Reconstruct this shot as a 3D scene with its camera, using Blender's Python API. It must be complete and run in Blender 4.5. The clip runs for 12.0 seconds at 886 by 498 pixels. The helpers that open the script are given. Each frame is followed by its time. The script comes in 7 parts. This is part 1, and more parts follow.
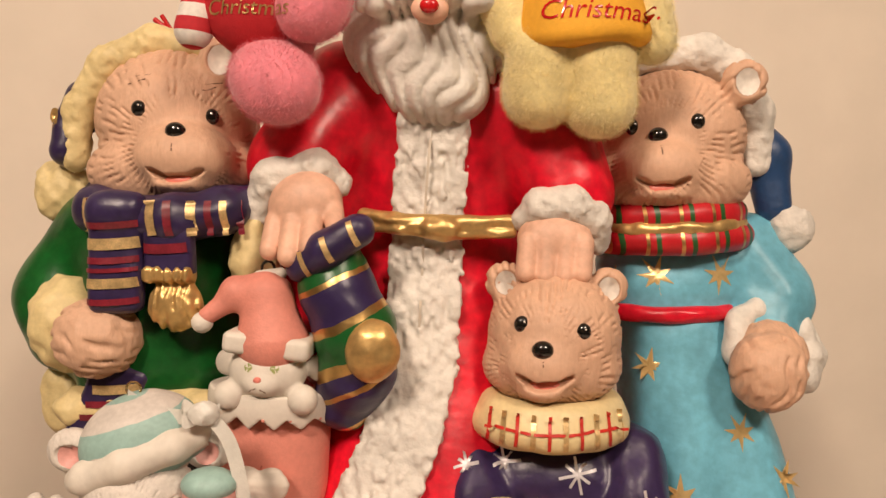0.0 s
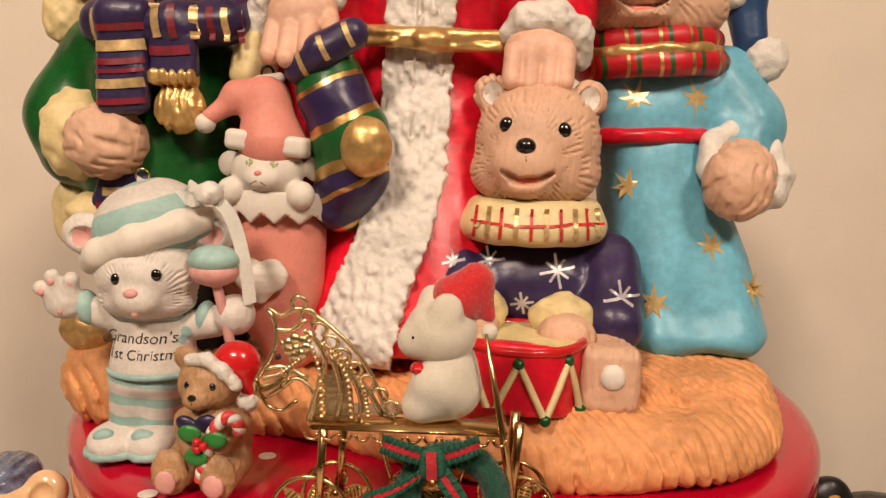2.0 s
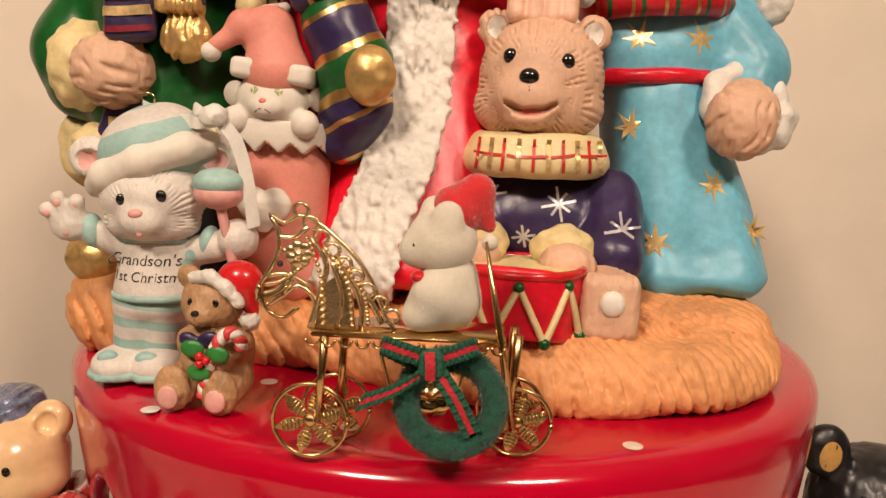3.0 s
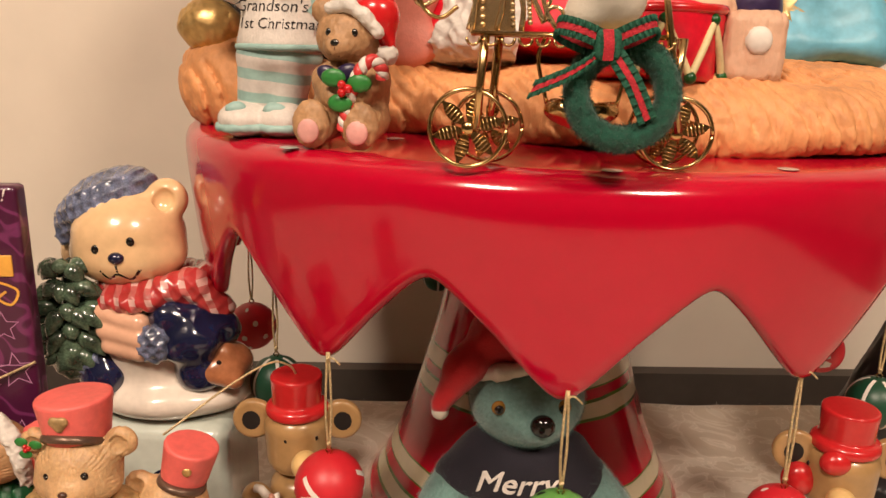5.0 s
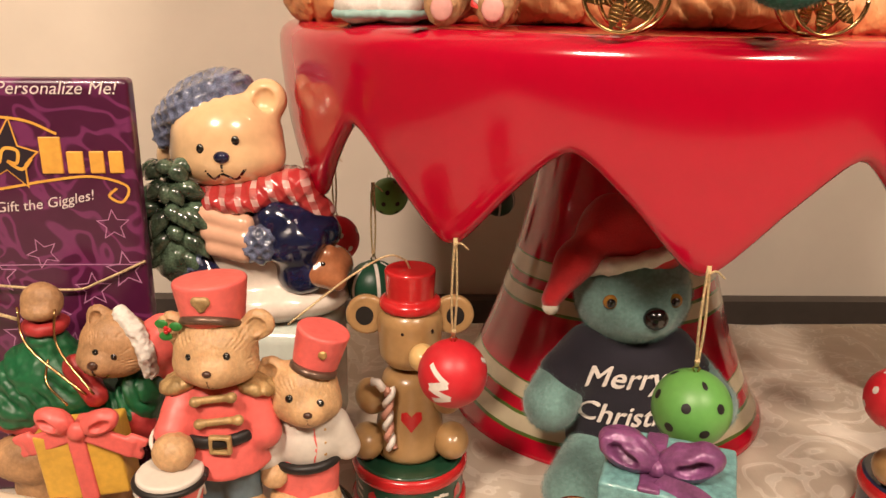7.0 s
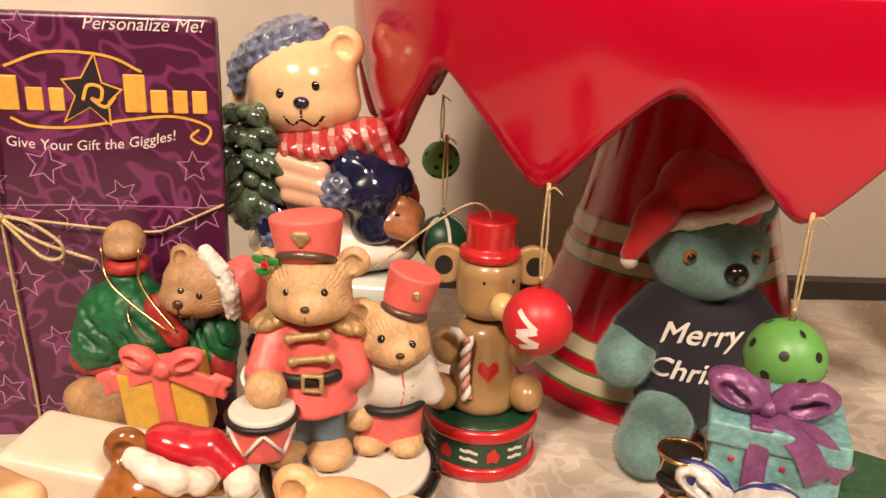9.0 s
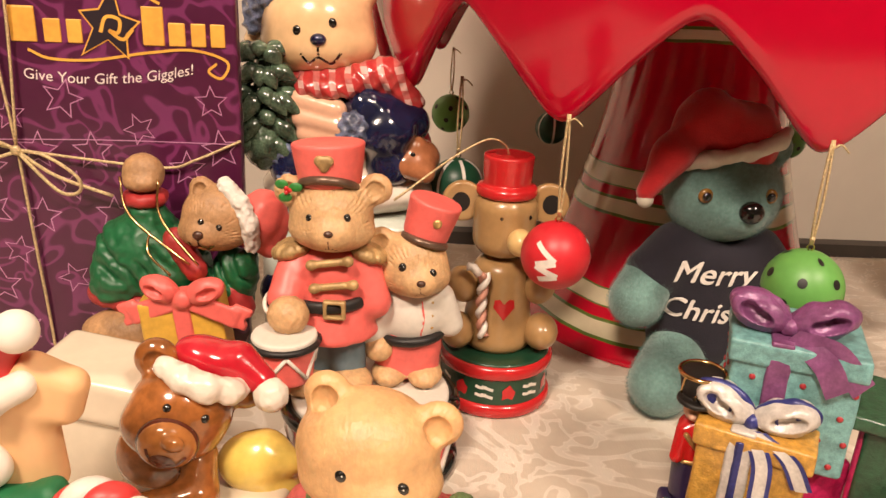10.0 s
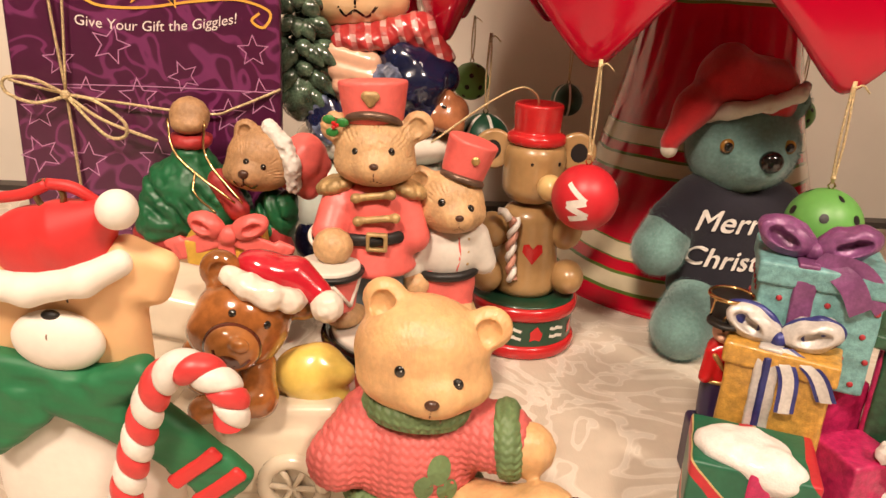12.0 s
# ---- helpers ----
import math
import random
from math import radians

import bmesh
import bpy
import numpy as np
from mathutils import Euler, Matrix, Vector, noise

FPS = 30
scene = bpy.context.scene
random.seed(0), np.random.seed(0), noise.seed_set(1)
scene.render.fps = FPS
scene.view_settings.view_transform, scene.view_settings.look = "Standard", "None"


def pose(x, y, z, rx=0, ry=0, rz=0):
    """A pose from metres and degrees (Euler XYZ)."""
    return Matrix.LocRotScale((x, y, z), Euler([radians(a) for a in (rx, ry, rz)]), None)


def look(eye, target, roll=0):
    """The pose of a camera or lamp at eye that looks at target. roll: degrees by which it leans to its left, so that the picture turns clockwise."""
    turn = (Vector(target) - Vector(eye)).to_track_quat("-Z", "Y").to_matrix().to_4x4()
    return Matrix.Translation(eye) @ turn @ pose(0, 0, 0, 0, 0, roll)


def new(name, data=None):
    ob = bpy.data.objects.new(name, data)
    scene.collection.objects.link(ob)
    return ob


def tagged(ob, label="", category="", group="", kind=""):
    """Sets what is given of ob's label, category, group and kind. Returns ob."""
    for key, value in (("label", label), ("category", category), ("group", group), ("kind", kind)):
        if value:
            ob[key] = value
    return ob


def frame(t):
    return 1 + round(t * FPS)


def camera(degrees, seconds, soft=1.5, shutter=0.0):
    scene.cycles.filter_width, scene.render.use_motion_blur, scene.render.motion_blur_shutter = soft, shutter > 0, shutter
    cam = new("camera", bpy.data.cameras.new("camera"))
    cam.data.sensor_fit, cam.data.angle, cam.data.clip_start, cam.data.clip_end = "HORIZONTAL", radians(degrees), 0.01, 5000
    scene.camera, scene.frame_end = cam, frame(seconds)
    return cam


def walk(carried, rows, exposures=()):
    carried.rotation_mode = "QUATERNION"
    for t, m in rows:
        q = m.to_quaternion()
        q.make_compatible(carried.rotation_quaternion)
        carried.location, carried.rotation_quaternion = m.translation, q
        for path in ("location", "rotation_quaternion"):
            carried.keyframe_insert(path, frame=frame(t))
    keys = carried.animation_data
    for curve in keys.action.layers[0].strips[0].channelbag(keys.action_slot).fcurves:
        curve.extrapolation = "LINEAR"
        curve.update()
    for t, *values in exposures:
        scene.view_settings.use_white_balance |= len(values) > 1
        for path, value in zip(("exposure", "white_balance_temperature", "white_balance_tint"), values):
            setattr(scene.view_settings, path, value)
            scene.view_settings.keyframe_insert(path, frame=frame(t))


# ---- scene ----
cam = camera(60.0, 12.0)
PATH = [
    (0, (0.006, -0.377, 0.476), (-0.083, 1.612, 0.29), 1.0),
    (0.5, (0.01, -0.387, 0.456), (-0.08, 1.599, 0.235), 1.3),
    (1, (0.008, -0.392, 0.441), (-0.092, 1.589, 0.186), 1.3),
    (1.5, (0.013, -0.399, 0.428), (-0.083, 1.581, 0.163), 0.8),
    (2, (0.012, -0.408, 0.406), (-0.063, 1.568, 0.106), 1.5),
    (2.5, (0.015, -0.411, 0.391), (-0.061, 1.563, 0.078), 2.1),
    (4.5, (-0.011, -0.428, 0.318), (-0.131, 1.519, -0.122), 1.6),
    (5, (-0.033, -0.428, 0.296), (-0.168, 1.498, -0.228), 1.5),
    (5.5, (-0.051, -0.428, 0.287), (-0.205, 1.48, -0.295), 0.9),
    (6, (-0.062, -0.431, 0.277), (-0.2, 1.474, -0.316), 0.8),
    (6.5, (-0.07, -0.435, 0.271), (-0.211, 1.465, -0.338), 1.0),
    (7, (-0.089, -0.44, 0.261), (-0.215, 1.459, -0.355), 1.0),
    (7.5, (-0.107, -0.443, 0.251), (-0.22, 1.455, -0.371), 1.9),
    (9.5, (-0.134, -0.451, 0.231), (-0.25, 1.434, -0.428), 2.5),
    (10, (-0.139, -0.457, 0.218), (-0.243, 1.421, -0.464), 2.8),
    (10.5, (-0.142, -0.464, 0.211), (-0.249, 1.413, -0.471), 2.9),
    (11, (-0.152, -0.474, 0.206), (-0.253, 1.405, -0.472), 3.1),
    (11.5, (-0.154, -0.478, 0.2), (-0.254, 1.397, -0.487), 3.3),
    (12, (-0.154, -0.482, 0.196), (-0.251, 1.395, -0.488), 3.3),
]
walk(cam, [(t, look(eye, target, roll)) for t, eye, target, roll in PATH],
     exposures=[(0, 0.0), (2.5, 0.08), (4.5, 0.25), (6.5, 0.48), (9.5, 0.68), (12, 0.68)])

# ---- light ----
world = bpy.data.worlds.new("world")
scene.world = world
world.use_nodes = True
world.node_tree.nodes["Background"].inputs[0].default_value = (1.0, 0.80, 0.58, 1)
world.node_tree.nodes["Background"].inputs[1].default_value = 0.02


def area_lamp(name, eye, target, size, watts, colour):
    data = bpy.data.lights.new(name, "AREA")
    data.shape, data.size, data.energy, data.color = "DISK", size, watts, colour
    data.spread = radians(150)
    ob = new(name, data)
    ob.matrix_world = look(eye, target)
    return ob


WARM = (1.0, 0.785, 0.62)
area_lamp("unseen_lamp_light", (-0.55, -1.40, 1.69), (-0.05, 0.0, 0.2), 0.40, 26.5, WARM)
# second lamp is an unseen addition that brightens the wall and right side
area_lamp("unseen_lamp_light", (0.80, -1.30, 1.69), (0.05, 0.0, 0.2), 0.40, 19.0, WARM)
scene.view_settings.exposure = 0.0

# ---- materials ----
MATS = {}


def nodes_of(name):
    m = bpy.data.materials.new(name)
    m.use_nodes = True
    nt = m.node_tree
    return m, nt, nt.nodes["Principled BSDF"]


def add_bump(nt, bsdf, coord, scale, strength, dist=0.0006, detail=4, stretch=None):
    n = nt.nodes.new("ShaderNodeTexNoise")
    n.inputs["Scale"].default_value, n.inputs["Detail"].default_value = scale, detail
    src = coord
    if stretch:
        mp = nt.nodes.new("ShaderNodeMapping")
        mp.inputs["Scale"].default_value = stretch
        nt.links.new(coord, mp.inputs[0])
        src = mp.outputs[0]
    nt.links.new(src, n.inputs["Vector"])
    b = nt.nodes.new("ShaderNodeBump")
    b.inputs["Strength"].default_value, b.inputs["Distance"].default_value = strength, dist
    nt.links.new(n.outputs[0], b.inputs["Height"])
    nt.links.new(b.outputs[0], bsdf.inputs["Normal"])


def vary(nt, coord, colour_socket, amount, scale, dark=0.55):
    """Uneven brushwork: two scales of noise mixed into a colour."""
    out = colour_socket
    for sc, am in ((scale, amount), (scale * 7, amount * 0.6)):
        n = nt.nodes.new("ShaderNodeTexNoise")
        n.inputs["Scale"].default_value, n.inputs["Detail"].default_value = sc, 5
        nt.links.new(coord, n.inputs["Vector"])
        r = nt.nodes.new("ShaderNodeMapRange")
        r.inputs["From Min"].default_value, r.inputs["From Max"].default_value = 0.35, 0.7
        r.inputs["To Min"].default_value, r.inputs["To Max"].default_value = 1 - am, 1 + am * 0.5
        nt.links.new(n.outputs[0], r.inputs["Value"])
        mx = nt.nodes.new("ShaderNodeMix")
        mx.data_type, mx.blend_type = "RGBA", "MULTIPLY"
        mx.inputs[0].default_value = 1
        nt.links.new(out, mx.inputs["A"])
        nt.links.new(r.outputs[0], mx.inputs["B"])
        out = mx.outputs["Result"]
    return out


def mat(name, colour, rough=0.45, metal=0.0, bump=0.25, scale=350, var=0.18, vscale=45, coat=0.0, sheen=0.0,
        sub=0.0, stretch=None, dist=0.0006):
    """A plain painted, glazed, cloth or metal surface with uneven colour and fine relief."""
    if name in MATS:
        return MATS[name]
    m, nt, b = nodes_of(name)
    co = nt.nodes.new("ShaderNodeTexCoord").outputs["Object"]
    rgb = nt.nodes.new("ShaderNodeRGB")
    rgb.outputs[0].default_value = (*colour, 1)
    nt.links.new(vary(nt, co, rgb.outputs[0], var, vscale), b.inputs["Base Color"])
    b.inputs["Roughness"].default_value, b.inputs["Metallic"].default_value = rough, metal
    b.inputs["Coat Weight"].default_value, b.inputs["Coat Roughness"].default_value = coat, 0.06
    b.inputs["Sheen Weight"].default_value, b.inputs["Sheen Roughness"].default_value = sheen, 0.5
    if sub:
        b.inputs["Subsurface Weight"].default_value, b.inputs["Subsurface Scale"].default_value = sub, 0.004
        b.inputs["Subsurface Radius"].default_value = (1, 0.5, 0.3)
    if bump:
        add_bump(nt, b, co, scale, bump, dist, stretch=stretch)
    MATS[name] = m
    return m


def banded(name, stops, axis, period, rough=0.45, wobble=0.0, coat=0.0, bump=0.2, offset=0.0, metal_from=None, second=None,
           var=0.15):
    """Bands of colour along an axis of the thing, repeated every period metres. stops: (start 0..1, colour).
    second: another (stops, axis, period) laid over where its colour is given, for a plaid."""
    m, nt, b = nodes_of(name)
    co = nt.nodes.new("ShaderNodeTexCoord").outputs["Object"]
    src = co
    if wobble:
        n = nt.nodes.new("ShaderNodeTexNoise")
        n.inputs["Scale"].default_value = 60
        nt.links.new(co, n.inputs["Vector"])
        s = nt.nodes.new("ShaderNodeVectorMath")
        s.operation = "SCALE"
        s.inputs["Scale"].default_value = wobble
        nt.links.new(n.outputs["Color"], s.inputs[0])
        a = nt.nodes.new("ShaderNodeVectorMath")
        nt.links.new(co, a.inputs[0])
        nt.links.new(s.outputs[0], a.inputs[1])
        src = a.outputs[0]

    def ramp_of(stops, axis, period, offset):
        d = nt.nodes.new("ShaderNodeVectorMath")
        d.operation = "DOT_PRODUCT"
        nt.links.new(src, d.inputs[0])
        d.inputs[1].default_value = Vector(axis).normalized() / period
        ad = nt.nodes.new("ShaderNodeMath")
        ad.inputs[1].default_value = offset
        nt.links.new(d.outputs["Value"], ad.inputs[0])
        f = nt.nodes.new("ShaderNodeMath")
        f.operation = "FRACT"
        nt.links.new(ad.outputs[0], f.inputs[0])
        r = nt.nodes.new("ShaderNodeValToRGB")
        r.color_ramp.interpolation = "CONSTANT"
        e = r.color_ramp.elements
        while len(e) < len(stops):
            e.new(0.5)
        for el, (p, c) in zip(e, stops):
            el.position, el.color = p, (*c[:3], c[3] if len(c) > 3 else 1)
        nt.links.new(f.outputs[0], r.inputs[0])
        return r

    r = ramp_of(stops, axis, period, offset)
    out = r.outputs[0]
    if second:
        r2 = ramp_of(*second, 0.0)
        mx = nt.nodes.new("ShaderNodeMix")
        mx.data_type = "RGBA"
        nt.links.new(r2.outputs["Alpha"], mx.inputs[0])
        nt.links.new(out, mx.inputs["A"])
        nt.links.new(r2.outputs["Color"], mx.inputs["B"])
        out = mx.outputs["Result"]
    nt.links.new(vary(nt, co, out, var, 60), b.inputs["Base Color"])
    b.inputs["Roughness"].default_value = rough
    b.inputs["Coat Weight"].default_value, b.inputs["Coat Roughness"].default_value = coat, 0.06
    if metal_from:
        # stops whose alpha is 0.9 are gold paint
        g = nt.nodes.new("ShaderNodeMath")
        g.operation = "COMPARE"
        g.inputs[1].default_value, g.inputs[2].default_value = 0.9, 0.05
        nt.links.new(r.outputs["Alpha"], g.inputs[0])
        nt.links.new(g.outputs[0], b.inputs["Metallic"])
    if bump:
        add_bump(nt, b, co, 350, bump)
    MATS[name] = m
    return m


GOLD_C = (0.72, 0.47, 0.18)
gold = mat("gold_paint", GOLD_C, 0.36, 0.65, 0.5, 220, 0.25)
gold_metal = mat("polished_gold_metal", (0.66, 0.43, 0.19), 0.2, 1.0, 0.15, 260, 0.2)
gold_cord = mat("gold_cord", (0.80, 0.62, 0.34), 0.4, 0.5, 0.9, 1800, 0.35, 900)
fur_brown = mat("sculpted_brown_bear", (0.66, 0.41, 0.275), 0.6, 0, 0.55, 420, 0.10, 60, stretch=(1, 1, 0.25), dist=0.0012)
fur_dark = mat("warm_brown_resin", (0.45, 0.255, 0.12), 0.55, 0, 0.6, 500, 0.25, 90, stretch=(1, 1, 0.4), dist=0.0008)
fur_tan = mat("tan_resin_fur", (0.62, 0.385, 0.19), 0.5, 0, 0.6, 600, 0.22, 90, stretch=(1, 1, 0.4), dist=0.0007, sub=0.1)
fur_pale = mat("pale_honey_resin", (0.72, 0.43, 0.20), 0.42, 0, 0.6, 500, 0.18, 60, stretch=(1, 1, 0.5), sub=0.15)
black = mat("black_gloss_paint", (0.008, 0.007, 0.006), 0.15, 0, 0, coat=0.6)
matt_black = mat("black_paint", (0.012, 0.01, 0.009), 0.5)
white = mat("white_paint", (0.72, 0.68, 0.61), 0.55, 0, 0.3, 300, 0.1)
white_knob = mat("white_sculpted_trim", (0.72, 0.685, 0.62), 0.6, 0, 0.8, 260, 0.12, dist=0.0012)
cream = mat("cream_paint", (0.74, 0.60, 0.30), 0.55, 0, 0.5, 260, 0.15, dist=0.001)
red = mat("red_brushed_paint", (0.74, 0.007, 0.028), 0.34, 0, 0.5, 150, 0.32, 28)
red_gloss = mat("red_gloss_paint", (0.55, 0.012, 0.015), 0.22, 0, 0.1, 200, 0.12, coat=0.3)
pinkish = mat("pink_mouth_paint", (0.75, 0.22, 0.17), 0.4)
skin = mat("pale_flesh_paint", (0.80, 0.48, 0.34), 0.5, 0, 0.2)
navy = mat("navy_purple_paint", (0.036, 0.022, 0.078), 0.35, 0, 0.4, 220, 0.3, 40)
blue = mat("blue_paint", (0.02, 0.06, 0.16), 0.4, 0, 0.3)
green = mat("green_brushed_paint", (0.006, 0.095, 0.016), 0.3, 0, 0.3, 220, 0.35, 35)
sky_blue = mat("light_blue_brushed_paint", (0.16, 0.47, 0.62), 0.42, 0, 0.35, 200, 0.22, 30)
straw = mat("orange_straw_paint", (0.76, 0.345, 0.135), 0.6, 0, 0.9, 300, 0.22, 30, stretch=(1, 1, 0.3), dist=0.0015)
coral = mat("coral_red_resin", (0.82, 0.15, 0.13), 0.42, 0, 0.25, 300, 0.15)

# ---- sculpting: smooth shapes blended in a grid and skinned ----
MM = 0.001


def rot3(r):
    return np.array(Euler([radians(a) for a in r]).to_matrix())


def ell(c, r, rot=(0, 0, 0)):
    c, r = np.array(c, float), np.array(r if np.ndim(r) else (r, r, r), float)
    m = rot3(rot)
    ext = np.abs(m) @ r

    def f(p):
        q = (p - c) @ m
        k0 = np.sqrt(((q / r) ** 2).sum(1))
        k1 = np.sqrt(((q / (r * r)) ** 2).sum(1)) + 1e-9
        return k0 * (k0 - 1) / k1
    return f, c - ext, c + ext


def cap(a, b, ra, rb=None):
    a, b = np.array(a, float), np.array(b, float)
    rb = ra if rb is None else rb
    ab = b - a
    l2 = (ab * ab).sum() + 1e-9

    def f(p):
        h = np.clip(((p - a) @ ab) / l2, 0, 1)
        return np.sqrt(((p - a - h[:, None] * ab) ** 2).sum(1)) - (ra + (rb - ra) * h)
    return f, np.minimum(a - ra, b - rb), np.maximum(a + ra, b + rb)


def chain(pts, r, y=None):
    """Capsules along points; points may be (x, z) at depth y."""
    pts = [(p[0], y, p[1]) if len(p) == 2 else p for p in pts]
    rs = r if np.ndim(r) else [r] * len(pts)
    return [cap(pts[i], pts[i + 1], rs[i], rs[i + 1]) for i in range(len(pts) - 1)]


def tor(c, R, r, rot=(0, 0, 0), squash=1.0):
    """A ring lying flat; squash: its depth over its width."""
    c, m = np.array(c, float), rot3(rot)
    ext = np.abs(m) @ np.array((R + r, (R * squash + r), r))

    def f(p):
        q = (p - c) @ m
        ang = np.arctan2(q[:, 1] / squash, q[:, 0])
        qx, qy = R * np.cos(ang), R * squash * np.sin(ang)
        return np.sqrt((q[:, 0] - qx) ** 2 + (q[:, 1] - qy) ** 2 + q[:, 2] ** 2) - r
    return f, c - ext, c + ext


def rbox(c, half, rad=2.0, rot=(0, 0, 0)):
    c, m, hf = np.array(c, float), rot3(rot), np.array(half, float) - rad
    ext = np.abs(m) @ np.array(half, float)

    def f(p):
        q = np.abs((p - c) @ m) - hf
        return np.sqrt((np.maximum(q, 0) ** 2).sum(1)) + np.minimum(q.max(1), 0) - rad
    return f, c - ext, c + ext


def cone(a, b, ra, rb, rad=1.5, squash=1.0):
    """A frustum with flat ends and rounded edges; squash: its depth over its width (for upright ones)."""
    a, b = np.array(a, float), np.array(b, float)
    ab = b - a
    ln = np.sqrt((ab * ab).sum())
    u = ab / ln

    def f(p):
        q = p - a
        t = q @ u
        w = q - t[:, None] * u
        w[:, 1] /= squash
        rr = ra + (rb - ra) * np.clip(t / ln, 0, 1)
        d1 = np.sqrt((w * w).sum(1)) - rr + rad
        d2 = np.abs(t - ln / 2) - ln / 2 + rad
        return np.minimum(np.maximum(d1, d2), 0) + np.sqrt(np.maximum(d1, 0) ** 2 + np.maximum(d2, 0) ** 2) - rad
    R = max(ra, rb)
    return f, np.minimum(a, b) - R, np.maximum(a, b) + R


def lattice(p, scale, seed=0):
    """Smooth value noise, -1 to 1."""
    q = p / scale
    i = np.floor(q).astype(np.int64)
    fr = q - i
    fr = fr * fr * (3 - 2 * fr)

    def h(x, y, z):
        n = (x * 374761393 + y * 668265263 + z * 2147483647 + seed * 1274126177) & 0xFFFFFFFF
        n = ((n ^ (n >> 13)) * 1274126177) & 0xFFFFFFFF
        return ((n ^ (n >> 16)) & 0xFFFF) / 32767.5 - 1
    out = 0
    for dx in (0, 1):
        for dy in (0, 1):
            for dz in (0, 1):
                w = (fr[:, 0] if dx else 1 - fr[:, 0]) * (fr[:, 1] if dy else 1 - fr[:, 1]) * (fr[:, 2] if dz else 1 - fr[:, 2])
                out = out + w * h(i[:, 0] + dx, i[:, 1] + dy, i[:, 2] + dz)
    return out


def blend(prims, k, rough=None, cut=(), shell=None):
    """One distance field: the prims melted together over k mm, cut away by others; rough: (height, grain size or sizes per axis)
    or a function of points that gives the depth carved away."""
    carved = callable(rough)
    pad = 2 + (1 if carved else rough[0] if rough else 0)
    lo = np.min([p[1] for p in prims], 0) - pad
    hi = np.max([p[2] for p in prims], 0) + pad

    def f(p):
        d = prims[0][0](p)
        for q in prims[1:]:
            e = q[0](p)
            h = np.clip(0.5 + 0.5 * (e - d) / k, 0, 1)
            d = e * (1 - h) + d * h - k * h * (1 - h)
        for q in cut:
            d = np.maximum(d, -q[0](p))
        if shell:
            d = np.maximum(d, shell(p))
        if carved:
            near = np.abs(d) < 5
            if near.any():
                d = d.copy()
                d[near] += rough(p[near])
        elif rough:
            near = np.abs(d) < rough[0] * 3
            if near.any():
                d = d.copy()
                q = p[near]
                if len(rough) > 2:
                    q = q + rough[2] * np.stack([lattice(q, 11.0, s) for s in (5, 6, 7)], 1)
                d[near] += rough[0] * lattice(q, np.array(rough[1], float), 3)
        return d
    return f, lo, hi


def scratches(cx, cz, n, depth, gap=5.0, seed=1, calm=0.0):
    """Carved fur: broken lines that fan out from (cx, cz), n to the turn; none within calm mm."""
    def f(p):
        dx, dz = p[:, 0] - cx, p[:, 2] - cz
        u = np.arctan2(dz, dx) * n / (2 * math.pi) + 0.55 * lattice(p, gap * 2.2, seed)
        line = np.exp(-(((u % 1) - 0.5) / 0.17) ** 2)
        on = np.clip(0.4 + 1.7 * lattice(p + 40, gap, seed + 1), 0, 1)
        far = np.clip((np.hypot(dx, dz) - calm) / 5, 0, 1)
        return depth * line * on * far
    return f


def grooves(axis, pitch, depth, sway=0.7, grain=20.0, seed=2, width=0.15, broken=0.35):
    """Carved lines that run across an axis, swaying and broken."""
    ax = np.array(axis, float)

    def f(p):
        u = (p @ ax) / pitch + sway * lattice(p, grain, seed)
        line = np.exp(-(((u % 1) - 0.5) / width) ** 2)
        return depth * line * np.clip(broken + 1.5 * lattice(p + 17, grain * 0.45, seed + 3), 0, 1) + 0.3 * depth * lattice(p, 3.5, seed + 5)
    return f


def locks(pitch, depth):
    """Flowing curls of a sculpted beard."""
    def f(p):
        x, z = p[:, 0], p[:, 2]
        u = (x + 5.5 * np.sin(z / 7.5 + x / 11.0) + 2.5 * lattice(p, 12.0, 4)) / pitch
        return depth * (1 - np.abs(np.sin(math.pi * u)) ** 0.8) - 0.4 * depth
    return f


